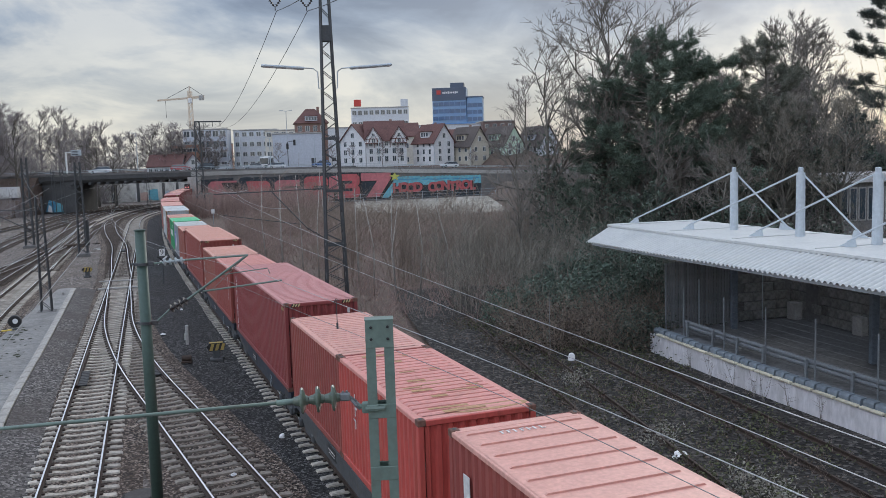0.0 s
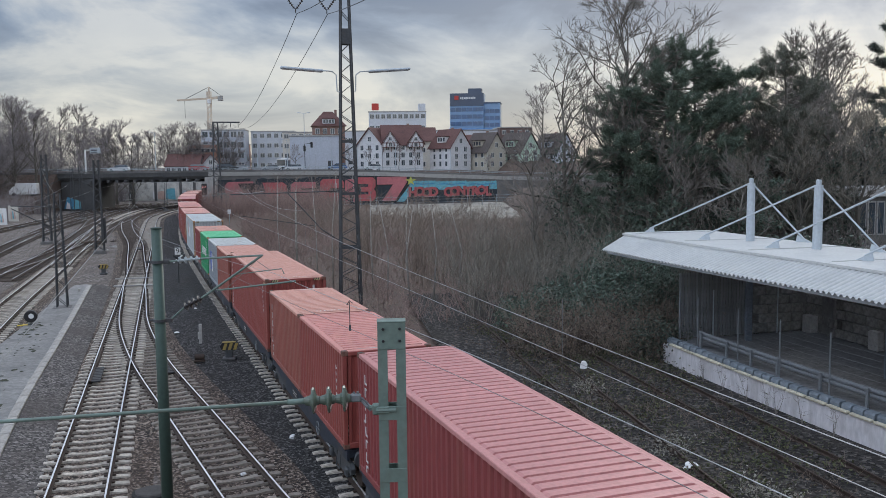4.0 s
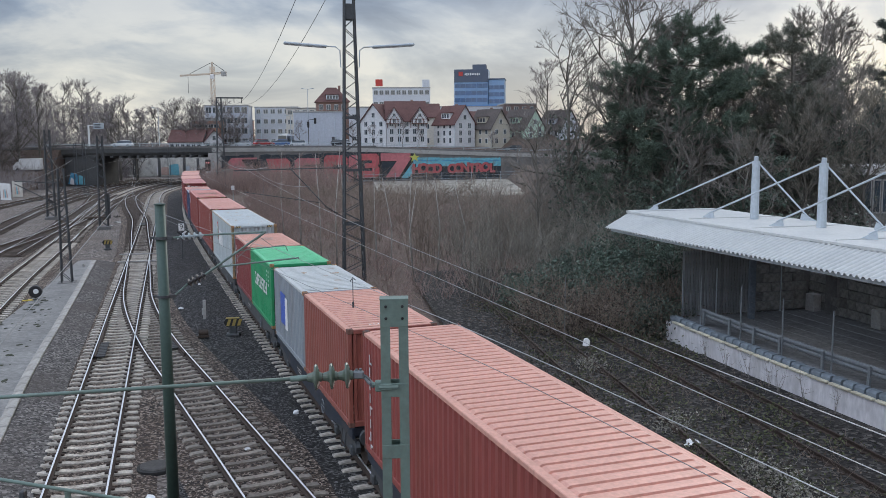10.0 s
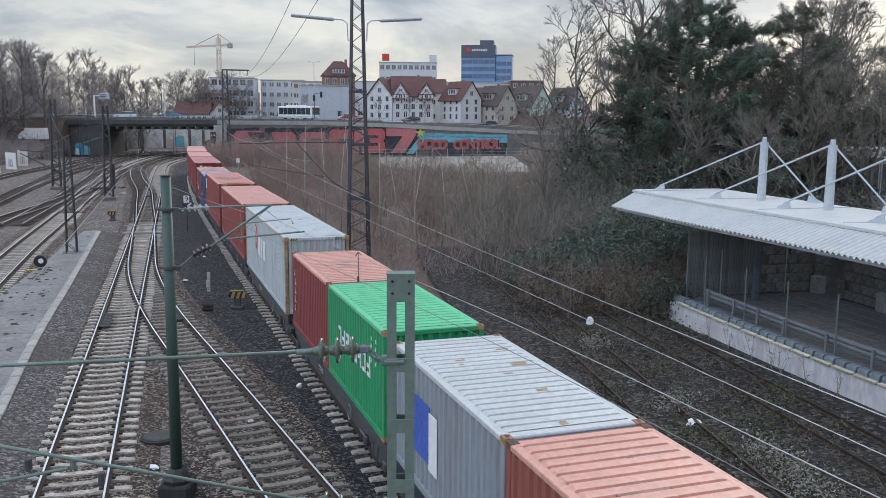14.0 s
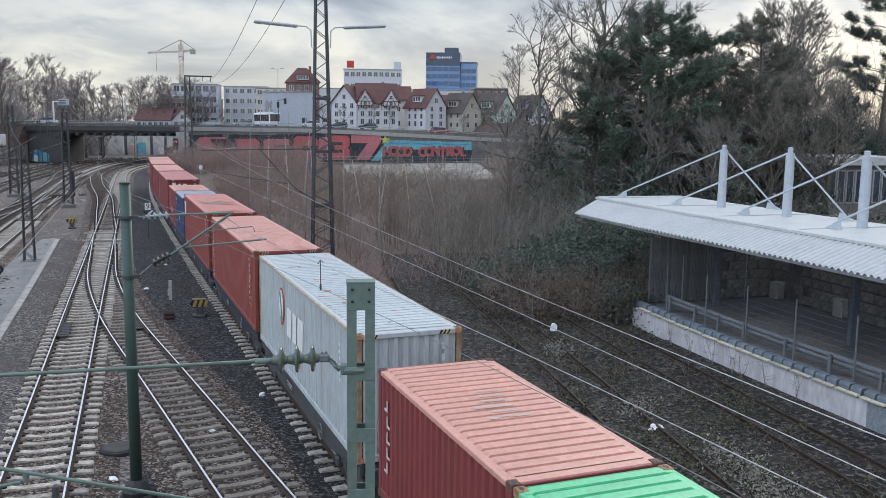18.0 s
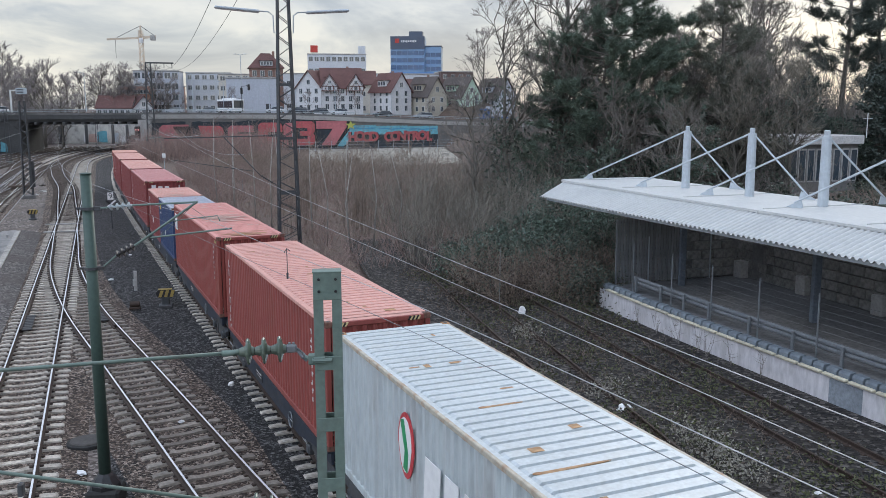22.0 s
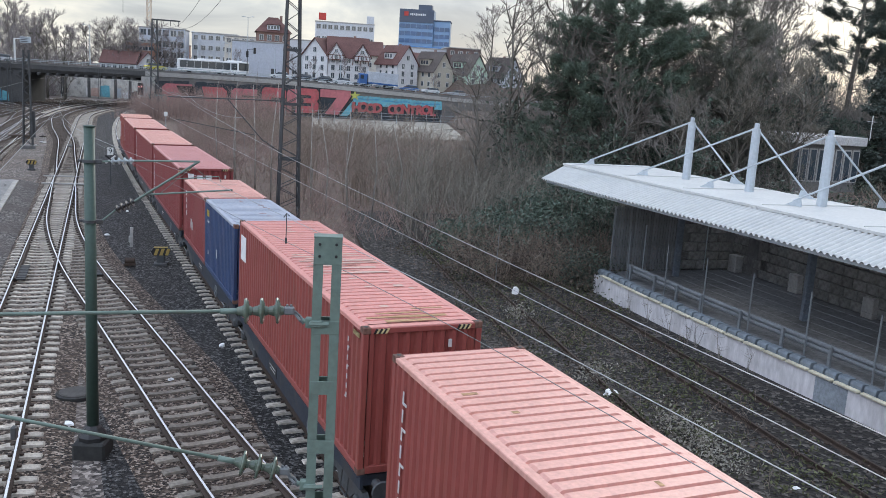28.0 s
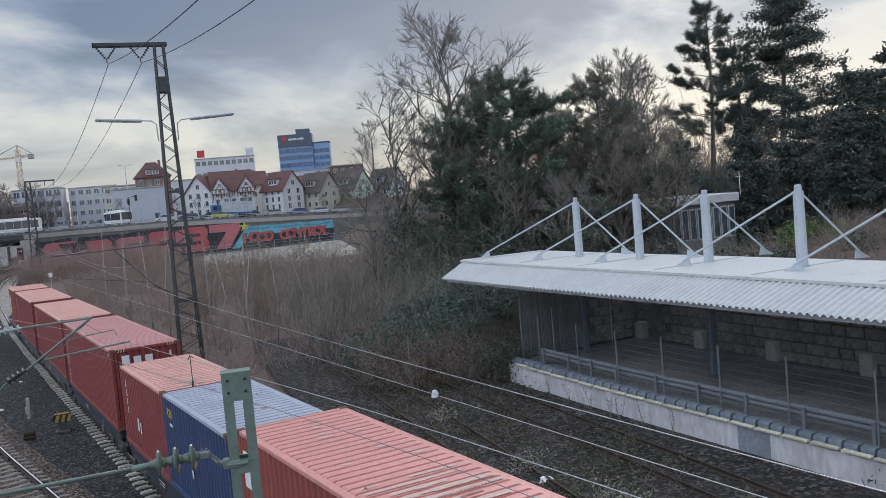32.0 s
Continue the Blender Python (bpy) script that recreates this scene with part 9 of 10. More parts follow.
    if timber:
        for k in range(6):
            part("timber", Geo().box(((k - 2.5) * w / 5.6, -0.05, wall_h - 0.2), (0.16, 0.1, 1.9)), TIMBER, top)
        part("timber", Geo().box((0, -0.05, wall_h - 1.1), (w, 0.1, 0.2)), TIMBER, top)
        part("timber", Geo().box((0, -0.05, wall_h + 0.7), (w * 0.84, 0.1, 0.18)), TIMBER, top)
        for s in (-1, 1):
            part("timber", Geo().beam((s * w * 0.45, -0.05, wall_h + 0.1), (s * 0.3, -0.05, wall_h + roof_h - 0.4), 0.16, 0.1), TIMBER, top)
            part("timber", Geo().beam((s * w * 0.16, -0.05, wall_h + 0.8), (s * w * 0.34, -0.05, wall_h - 1.0), 0.13, 0.1), TIMBER, top)
    return top


house(-21.0, 230, 7.2, 7.4, 9, 6.6, 4.2, "white", ROOF_RED, "white gabled house with a dark red roof", True, 3, 3, -26, win=(0.8, 1.2))
t_ = house(-12.3, 229, 7.4, 10.4, 11, 6.4, 4.9, "white", ROOF_RED, "half-timbered white house with two front gables and a red roof", False, 3, 5, 8, win=(0.8, 1.25))
for gx in (-3.3, 3.3):
    part("front_gable", Geo().prism([(-2.1, 5.6), (2.1, 5.6), (2.1, 6.6), (0, 9.6), (-2.1, 6.6)], -0.7, 4.5, Matrix.Translation((gx, 0, 0))), RENDERS["white"], t_)
    for s in (-1, 1):
        part("gable_roof", Geo().prism([(0, 9.9), (0, 9.65), (s * 2.45, 6.2), (s * 2.45, 6.45)], -0.95, 4.6, Matrix.Translation((gx, 0, 0))), ROOF_RED, t_)
        part("timber", Geo().beam((gx + s * 1.9, -0.76, 6.5), (gx + s * 0.2, -0.76, 9.1), 0.15, 0.1), TIMBER, t_)
        part("timber", Geo().beam((gx + s * 0.3, -0.76, 7.6), (gx + s * 1.3, -0.76, 5.8), 0.13, 0.1), TIMBER, t_)
    for k in range(5):
        part("timber", Geo().box((gx - 1.9 + 0.95 * k, -0.76, 6.2), (0.14, 0.1, 1.3)), TIMBER, t_)
    part("timber", Geo().box((gx, -0.76, 6.7), (4.2, 0.1, 0.15)), TIMBER, t_)
    part("timber", Geo().box((gx, -0.76, 5.6), (4.2, 0.1, 0.15)), TIMBER, t_)
    window(t_, gx, 6.2, 0.75, 0.9, -0.72)
    window(t_, gx, 7.7, 0.6, 0.8, -0.72)
for k in range(6):
    part("timber", Geo().box((-5 + 2 * k, -0.05, 5.2), (0.14, 0.1, 1.5)), TIMBER, t_)
house(2.6, 229, 7.0, 6.6, 9, 6.0, 4.4, "white", ROOF_RED, "white rendered house with its gable set askew to the road", True, 3, 2, 38, win=(0.75, 1.2))
house(11.8, 229, 6.8, 6.4, 9, 5.0, 4.6, "beige", ROOF_BROWN, "beige house with a dark roof and a row of dormer windows", True, 2, 2, 38, win=(0.8, 1.1))
house(20.8, 231, 6.6, 7.0, 9.5, 5.0, 4.8, "mint", ROOF_BROWN, "pale mint green house with a dark brown roof", True, 3, 2, 38, win=(0.85, 1.2))
house(30.5, 235, 6.4, 7.0, 9, 5.0, 4.8, "grey", ROOF_BROWN, "grey house half hidden behind the trees", True, 2, 2, 38)
house(-13.0, 248, 7.0, 18.0, 10, 8.2, 3.6, "cream", ROOF_RED, "long house with a red roof behind the front row", False, 2, 8, 6)
house(6.0, 250, 7.0, 14.0, 10, 6.2, 3.4, "cream", ROOF_RED, "house with a red roof behind the front row", False, 2, 6, 10)
hh = thing("house", Matrix.Translation((-34.2, 250, 9.0)) @ Matrix.Rotation(radians(10), 4, "Z"), "brick house with a hipped dark red roof above the hall", "house", "row of town houses")
part("wall", Geo().box((0, 4.5, 4.4), (9.0, 8.6, 12.8), 0.03), RENDERS["brick"], hh)
HIP = [(-5.0, -0.4, 10.6), (5.0, -0.4, 10.6), (5.0, 9.4, 10.6), (-5.0, 9.4, 10.6), (-1.3, 4.5, 14.8), (1.3, 4.5, 14.8)]
part("roof", Geo().add(HIP, [(3, 2, 1, 0), (0, 1, 5, 4), (1, 2, 5), (2, 3, 4, 5), (3, 0, 4)]), ROOF_RED, hh)
hd_ = part("dormer", Geo().box((0, 1.2, 11.9), (3.4, 2.4, 1.3), 0.02), RENDERS["pale"], hh)
part("dormer_roof", Geo().box((0, 1.2, 12.65), (3.8, 2.9, 0.16), 0.02), ROOF_RED, hd_)
for k in range(4):
    part("pane", Geo().box((-1.2 + 0.8 * k, -0.02, 11.9), (0.6, 0.06, 0.9)), PANE, hd_)
for r in range(2):
    for c in range(4):
        window(hh, -3.2 + 2.1 * c, 6.2 + 2.9 * r, 1.0, 1.4, 0.2)
part("chimney", Geo().box((2.2, 5.5, 14.4), (0.7, 0.7, 2.0), 0.04), RENDERS["brick"], hh)


def block_house(name, x, y, z, w, d, h, wall, label, rows=0, cols=0, rot=0.0, win=(1.2, 1.2), roof=True):
    """A flat-roofed building with rows of real windows."""
    top = thing(name, Matrix.Translation((x, y, z)) @ Matrix.Rotation(radians(rot), 4, "Z"), label, "building", "town buildings")
    part("wall", Geo().box((0, d / 2, h / 2 - 2), (w, d, h + 4), 0.05), wall, top)
    if roof:
        part("roof", Geo().box((0, d / 2, h + 0.1), (w + 0.3, d + 0.3, 0.35), 0.05), CONCRETE, top)
    for r in range(rows):
        for c in range(cols):
            window(top, (c - (cols - 1) / 2) * w / (cols + 0.1), (r + 0.6) * h / rows, *win)
    return top


hall = block_house("hall", -36.4, 238, 7.4, 13.2, 9, 9.0, RENDERS["grey"], "plain blue-grey windowless hall beside the road", 0, 0, 10)
part("door", Geo().box((4.0, -0.04, 1.2), (1.2, 0.1, 2.4), 0.02), DARK_STEEL, hall)
for k in range(4):
    part("panel_joint", Geo().box((-4.5 + 3 * k, -0.02, 4.5), (0.06, 0.06, 9)), GREY_PAINT, hall)
office = block_house("office_block", -19.6, 330, 7, 21.2, 12, 21.0, RENDERS["pale"], "pale office block with a red roof cube", 5, 10, 4, (1.4, 1.5))
part("roof_cube", Geo().box((-8.2, 2.5, 23.0), (2.6, 2.6, 2.4), 0.05), RED, office, "red cube sign on the roof")
part("roof_hut", Geo().box((9.2, 4, 22.6), (2.6, 4, 3.0), 0.05), RENDERS["pale"], office)

hi = thing("high_rise", Matrix.Translation((7.4, 400, 5)) @ Matrix.Rotation(radians(-6), 4, "Z"), "blue glass office tower with a grey sign band on top", "office tower")
part("wall", Geo().box((0, 6, 17.5), (15.2, 12, 35), 0.1), BLUE_PANEL, hi)
part("sign_band", Geo().box((0, -0.1, 32.2), (15.2, 0.3, 5.6), 0.05), GREY_PANEL, hi, "grey-blue sign band")
part("logo", Geo().box((-4.6, -0.35, 33.0), (1.9, 0.1, 1.9), 0.03), RED, hi, "red square logo")
lg = Geo()
for k in range(9):
    lg.box((-2.6 + 0.78 * k, -0.35, 32.8), (0.55, 0.1, 0.75 + 0.3 * (k in (1, 3, 7))))
part("lettering", lg, WHITE, hi, "white sign letters", kind="stuff")
part("plant_room", Geo().box((3.5, 5, 36.0), (6, 7, 2.4), 0.05), GREY_PANEL, hi)
for r in range(9):
    for c in range(6):
        part("window", Geo().box((-6.2 + 2.48 * c, -0.08, 2.6 + r * 3.15), (2.3, 0.2, 1.75)), BLUE_GLASS, hi)
low_ = part("wing", Geo().box((11.3, 7, 15.2), (7.2, 12, 30.4), 0.1), BLUE_PANEL, hi)
for r in range(9):
    for c in range(3):
        part("window", Geo().box((9.0 + 2.3 * c, 0.95, 2.6 + r * 3.05), (2.1, 0.2, 1.7)), BLUE_GLASS, low_)
part("roof", Geo().box((11.3, 7, 30.7), (7.5, 12.3, 0.5), 0.05), GREY_PANEL, hi)
part("base_block", Geo().box((6, -6, 9.5), (26, 8, 19), 0.1), material("bright_blue_facade", (0.10, 0.26, 0.55), 0.4), hi, "bright blue lower block")

block_house("apartment_block", -67.2, 262, 7, 12.6, 10, 12.2, RENDERS["grey"], "glass-fronted grey building under scaffolding", 4, 6, 6, (1.5, 1.6))
block_house("apartment_block", -54.5, 272, 7, 13, 10, 12.0, RENDERS["pale"], "pale apartment building among bare trees", 4, 6, 4)
block_house("apartment_block", -46.2, 268, 7, 9, 10, 11.5, RENDERS["cream"], "cream apartment building beside the hall", 4, 4, 8)
block_house("shop_building", -71.6, 255, 7, 8, 9, 7.8, RENDERS["orange"], "low bright orange building", 2, 5, 4, (1.3, 0.9))
house(-73.0, 240, 6.0, 9.0, 9, 2.9, 3.0, "pale", ROOF_RED, "low house with a broad red roof beyond the bridge", False, 1, 6, 4)
house(-66.0, 243, 6.0, 5.6, 9, 2.7, 3.2, "white", ROOF_RED, "low white gabled house beyond the bridge", True, 1, 3, 30)
block_house("apartment_block", -74, 285, 7, 16, 10, 8.6, RENDERS["orange"], "orange-red building further back", 2, 6, 4)
block_house("apartment_block", 22, 300, 5, 11, 12, 15.5, material("dark_brown_facade", (0.16, 0.11, 0.10), 0.8), "dark brown building beyond the houses", 4, 4, 8)
block_house("warehouse", -6.0, 300, 5, 60, 14, 14.8, RENDERS["pale"], "pale long building beyond the houses", 2, 14, 5)

# ochre made paler still, so the colour carries the distance haze
CRANE_PAINT = material("faded_hazed_ochre_crane_paint", (0.66, 0.55, 0.43), 0.6, 0, 0.85, 1.1)
crane = thing("tower_crane", Matrix.Translation((-81.2, 300, 7)), "faded ochre tower crane above the town, paled for haze", "crane")
for sx in (-0.6, 0.6):
    for sy in (-0.6, 0.6):
        part("mast_chord", Geo().box((sx, sy, 13.4), (0.18, 0.18, 26.8)), CRANE_PAINT, crane)
for k in range(16):
    for sy in (-0.6, 0.6):
        part("mast_brace", Geo().beam((-0.6, sy, 1.6 * k), (0.6, sy, 1.6 * k + 1.6), 0.14), CRANE_PAINT, crane)
part("jib", Geo().beam((0, 0, 24.4), (-10.6, -1, 23.8), 0.35, 0.6), CRANE_PAINT, crane, "long jib")
part("counter_jib", Geo().beam((0, 0, 24.4), (4.6, 0.5, 24.9), 0.6, 0.8), CRANE_PAINT, crane)
part("counterweight", Geo().box((3.8, 0.3, 24.4), (1.6, 1.2, 1.6), 0.1), CONCRETE, crane, "grey concrete counterweight")
part("cab", Geo().box((0.3, -1.0, 23.4), (1.2, 1.2, 1.5), 0.1), WHITE, crane, "pale driver's cab")
part("tie", Geo().tube([(0, 0, 28.2), (-7.5, -0.7, 24.4)], 0.08, 5).tube([(0, 0, 28.2), (4.2, 0.4, 25.2)], 0.08, 5).tube([(-8.0, -0.8, 23.6), (-8.0, -0.8, 18)], 0.06, 5), DARK_STEEL, crane)
part("peak", Geo().box((0, 0, 26.6), (0.5, 0.5, 3.4), 0.05), CRANE_PAINT, crane)


def street_lamp(x, y, z, h, label="slim grey street lamp beside the road", arms=1):
    top = thing("street_lamp", Matrix.Translation((x, y, z)), label, "street lamp", "street lamps")
    part("stem", Geo().tube([(0, 0, 0), (0, 0, h)], 0.11, 8, 0.06), GREY_PAINT, top)
    for s in ((-1, 1) if arms == 2 else (-1,)):
        part("arm", Geo().tube([(0, 0, h - 0.05), (s * 0.9, 0, h + 0.15)], 0.045, 6), GREY_PAINT, top)
        part("lamp_head", Geo().box((s * 1.1, 0, h + 0.16), (0.7, 0.3, 0.14), 0.04), GREY_PAINT, top)


street_lamp(-33.4, 203, 8.0, 12.4, arms=2)
street_lamp(-63.4, 190, 8.0, 7.9)
street_lamp(-87.5, 186, 7.7, 5.6)
street_lamp(-38.0, 206, 8.0, 6.5)
street_lamp(-13.2, 212, 7.8, 6.4)
street_lamp(-28.0, 208, 8.0, 6.2)
street_lamp(-44.5, 204, 8.0, 8.4)
sg = thing("sign_gantry", Matrix.Translation((-77.3, 187, 7.8)), "white sign gantry on the bridge", "road sign")
part("stem", Geo().tube([(0, 0, 0), (0, 0, 4.6)], 0.2, 8), WHITE, sg)
part("arm", Geo().beam((0, 0, 4.5), (1.2, 0, 4.55), 0.2), WHITE, sg)
part("plate", Geo().box((2.2, -0.05, 4.4), (2.2, 0.12, 1.2), 0.03), GREY_PAINT, sg, "grey-white sign plate")
bars_ = Geo()
for k in range(3):
    bars_.box((2.2 - 0.2, -0.14, 4.05 + 0.33 * k), (1.3, 0.04, 0.12))
part("lettering", bars_, DARK_STEEL, sg, "small dark sign lines")
tl = thing("traffic_light", Matrix.Translation((-33.0, 200.5, 8.0)), "dark traffic light beside the road", "traffic light")
part("stem", Geo().tube([(0, 0, 0), (0, 0, 5.4), (1.6, 0, 5.6)], 0.09, 6), DARK_STEEL, tl)
part("head", Geo().box((0, -0.1, 4.4), (0.5, 0.4, 1.3), 0.05).box((1.6, -0.1, 5.2), (0.5, 0.4, 1.3), 0.05), BLACK, tl)
rs = thing("rail_signal", Matrix.Translation((-50.6, 181, -0.3)), "black railway signal with two red lights beside the bridge", "railway signal")
part("stem", Geo().tube([(0, 0, 0), (0, 0, 4.2)], 0.12, 8), GREY_PAINT, rs)
part("head", Geo().box((0, -0.1, 4.2), (1.1, 0.4, 2.4), 0.1), BLACK, rs)
red_glow = bpy.data.materials.new("red_signal_light")
red_glow.use_nodes = True
red_glow.node_tree.nodes["Principled BSDF"].inputs["Emission Color"].default_value = (1.0, 0.05, 0.02, 1)
red_glow.node_tree.nodes["Principled BSDF"].inputs["Emission Strength"].default_value = 1.5
for s in (-0.25, 0.25):
    part("lens", Geo().lathe([(0.12, 0), (0.1, 0.05)], 10, Matrix.Translation((s, -0.31, 4.7)) @ Matrix.Rotation(radians(90), 4, "X")), red_glow, rs, "glowing red lens")
hut = thing("relay_cabinet", Matrix.Translation((-46.0, 176, -0.3)), "teal green relay cabinets beside the track", "cabinet")
part("body", Geo().box((0, 0, 1.75), (3.2, 1.2, 3.5), 0.06), material("teal_paint", (0.06, 0.20, 0.19), 0.6), hut)
part("door", Geo().box((0, -0.62, 1.15), (1.1, 0.05, 2.0), 0.02), material("dark_teal_paint", (0.05, 0.16, 0.155), 0.6), hut)
tab = thing("kilometre_board", Matrix.Translation((-33.8, 134, -0.3)), "small white board beside the track", "railway sign")
part("stake", Geo().tube([(0, 0, 0), (0, 0, 2.2)], 0.05, 6), GALV, tab)
part("plate", Geo().box((0, -0.06, 2.0), (0.5, 0.04, 0.65), 0.02), WHITE, tab)

# pale sheds, boards and parked things at the yard's far side
for k, (x, y, w, h) in enumerate(((-69.4, 131, 1.8, 2.2), (-71.2, 139, 2.1, 2.8), (-73.8, 148, 1.9, 2.8))):
    bn = thing("banner", pose(x, y, -0.42, 3, 2, -28 + 9 * k), "tall white weathered board at the yard's edge", "board", "white boards")
    part("panel", Geo().box((0, 0, h / 2), (w, 0.12, h), 0.02), WHITE if k < 2 else RENDERS["cream"], bn, "" if k < 2 else "cream board")
    for j in range(3):
        part("painted_shape", Geo().prism([(-0.5 + 0.35 * j, 0.5), (-0.2 + 0.35 * j, 0.6), (-0.25 + 0.3 * j, h * 0.6), (-0.45 + 0.3 * j, h * 0.7)], -0.075, -0.07), G_CYAN if j % 2 else PALE, bn, "faded spray paint")
block_house("shed", -97, 196, 1.2, 9, 6, 4.0, RENDERS["cream"], "small pale shed below the trees", 1, 3, 20)
heap = thing("timber_stack", pose(-41.5, 101, -0.27, 0, 0, 30), "stack of old dark sleepers in the yard", "sleeper stack")
for k in range(8):
    part("timber", Geo().box((0.1 * (k // 4), -0.45 + 0.3 * (k % 4), 0.13 + 0.22 * (k // 4)), (2.6 - 0.2 * (k // 4), 0.26, 0.2), 0.02), WOOD_SLEEPER, heap)
for k, (x, y) in enumerate(((-39.0, 96), (-37.6, 97.5), (-40.5, 105), (-36.8, 93.5), (-43.5, 99))):
    crumpled("rubble_heap", x, y, -0.26, 0.35 + 0.1 * (k % 3), CONCRETE if k % 2 else SOIL, "small heap of rubble between the tracks", "rubble", 30 + k)


# ---- vehicles on the road ----
TYRE = material("tyre_rubber", (0.02, 0.02, 0.022), 0.8, bump=0.05)
CAR_GLASS = glass("car_glass", (0.03, 0.04, 0.05), 0.05)


def car_paint(name, c):
    return material(name, c, 0.25, 0.1, 0.95, 1.03, 3, 0.5, 0.0)


PAINTS = {k: car_paint(k + "_car_paint", c) for k, c in (("white", (0.75, 0.76, 0.78)), ("silver", (0.42, 0.44, 0.47)), ("dark", (0.03, 0.035, 0.045)), ("red", (0.36, 0.03, 0.03)), ("blue", (0.06, 0.14, 0.34)), ("yellow", (0.62, 0.55, 0.06)))}


def car(color, label, estate=False):
    """A car along x, nose towards -x, wheels on z = 0."""
    top = thing("car", Matrix(), label, "car", "cars on the road")
    end = 2.05 if estate else 1.75
    part("body", Geo().prism([(-2.15, 0.35), (-2.2, 0.6), (-2.05, 0.78), (-1.2, 0.92), (2.05, 0.95), (2.2, 0.75), (2.15, 0.35), (1.75, 0.28), (-1.75, 0.28)], -0.88, 0.88), PAINTS[color], top)
    part("cabin", Geo().sweep([[(-1.2, s * 0.84, 0.9), (end + 0.2, s * 0.84, 0.93), (end - 0.15, s * 0.68, 1.42), (-0.35, s * 0.68, 1.42)] for s in (-1, 1)]), CAR_GLASS, top, "dark glazed cabin")
    part("roof", Geo().box(((end - 0.5) / 2, 0, 1.44), (end + 0.2, 1.34, 0.06), 0.025), PAINTS[color], top)
    for sx in (-1.35, 1.35):
        for sy in (-0.8, 0.8):
            w_ = part("wheel", Geo().lathe([(0.1, -0.1), (0.31, -0.1), (0.32, 0), (0.31, 0.1), (0.1, 0.1)], 16, Matrix.Translation((sx, sy, 0.32)) @ Matrix.Rotation(radians(90), 4, "X")), TYRE, top)
            part("rim", Geo().lathe([(0.19, -0.11), (0.19, 0.11)], 12, Matrix.Translation((sx, sy, 0.32)) @ Matrix.Rotation(radians(90), 4, "X")), GALV, w_)
    for sy in (-0.62, 0.62):
        part("headlight", Geo().box((-2.14, sy, 0.66), (0.12, 0.36, 0.14), 0.03), WHITE, top)
        part("tail_light", Geo().box((2.13, sy, 0.74), (0.1, 0.3, 0.16), 0.03), RED, top)
    return top


def bus(label):
    top = thing("bus", Matrix(), label, "bus", "buses on the road")
    part("body", Geo().box((0, 0, 1.65), (11.8, 2.5, 2.75), 0.14), WHITE, top, "white bus body")
    for k in range(7):
        for s in (-1, 1):
            part("window", Geo().box((-4.6 + 1.55 * k, s * 1.245, 1.9), (1.48, 0.05, 1.5), 0.02), CAR_GLASS, top)
    part("windscreen", Geo().box((-5.9, 0, 1.95), (0.08, 2.2, 1.6), 0.03), CAR_GLASS, top)
    part("roof_unit", Geo().box((0.8, 0, 3.15), (5, 1.9, 0.28), 0.08), WHITE, top)
    for x in (-3.4, 3.2):
        for s in (-1.1, 1.1):
            part("wheel", Geo().lathe([(0.1, -0.14), (0.48, -0.14), (0.48, 0.14), (0.1, 0.14)], 16, Matrix.Translation((x, s, 0.48)) @ Matrix.Rotation(radians(90), 4, "X")), TYRE, top)
    return top


def truck(label):
    top = thing("truck", Matrix(), label, "truck")
    part("box", Geo().box((1.2, 0, 2.25), (7.0, 2.5, 2.7), 0.05), material("pale_tarpaulin", (0.50, 0.54, 0.60), 0.6), top, "pale grey box body")
    part("band", Geo().box((1.2, 0, 1.05), (7.05, 2.54, 0.35), 0.02), PAINTS["blue"], top, "blue lower band")
    part("cab", Geo().box((-3.4, 0, 1.75), (1.9, 2.4, 2.5), 0.15), PAINTS["blue"], top, "blue cab")
    part("windscreen", Geo().box((-4.33, 0, 2.2), (0.1, 2.1, 0.95), 0.03), CAR_GLASS, top)
    part("side_window", Geo().box((-3.7, 0, 2.2), (0.8, 2.44, 0.8), 0.03), CAR_GLASS, top)
    for x in (-3.2, 2.2, 3.4):
        for s in (-1.05, 1.05):
            part("wheel", Geo().lathe([(0.1, -0.14), (0.48, -0.14), (0.48, 0.14), (0.1, 0.14)], 16, Matrix.Translation((x, s, 0.48)) @ Matrix.Rotation(radians(90), 4, "X")), TYRE, top)
    return top

# a painted patch and tie bars of the far turnout
patch_ = thing("graffiti", Matrix(), "blue and white graffiti at the foot of the bridge pier", "graffiti")
for k, (x0, w_, h_, m_) in enumerate(((-80.4, 2.4, 2.2, FRAME_BLUE), (-78.6, 1.8, 1.7, G_CYAN), (-80.0, 0.9, 1.2, WHITE))):
    part("painted_shape", Geo().prism([(x0, 0.2), (x0 + w_, 0.0), (x0 + w_ * 0.9, h_), (x0 + w_ * 0.3, h_ + 0.4)], 182.68 - 0.03 * k, 182.72 - 0.03 * k), m_, patch_)
far_art = thing("graffiti", Matrix(), "pale mixed graffiti along the wall beyond the bridge", "graffiti")
rng_ = random.Random(404)
FAR_PAINT = [WHITE, PALE, G_CYAN, RENDERS["cream"], GREY_PAINT, WHITE, BRIDGE_DARK, RENDERS["cream"]]
x0 = -79.0
k = 0
while x0 < -49:
    w_, h_ = rng_.uniform(0.9, 2.8), rng_.uniform(1.6, 3.6)
    part("painted_shape", Geo().prism([(x0, 0.1), (x0 + w_, 0.0), (x0 + w_ * 0.95, h_), (x0 + w_ * 0.5, h_ + rng_.uniform(-0.4, 0.5)), (x0 + 0.05, h_ * 0.9)], 233.6, 233.65), FAR_PAINT[k % 8], far_art)
    x0 += w_ + rng_.uniform(0.1, 0.5)
    k += 1
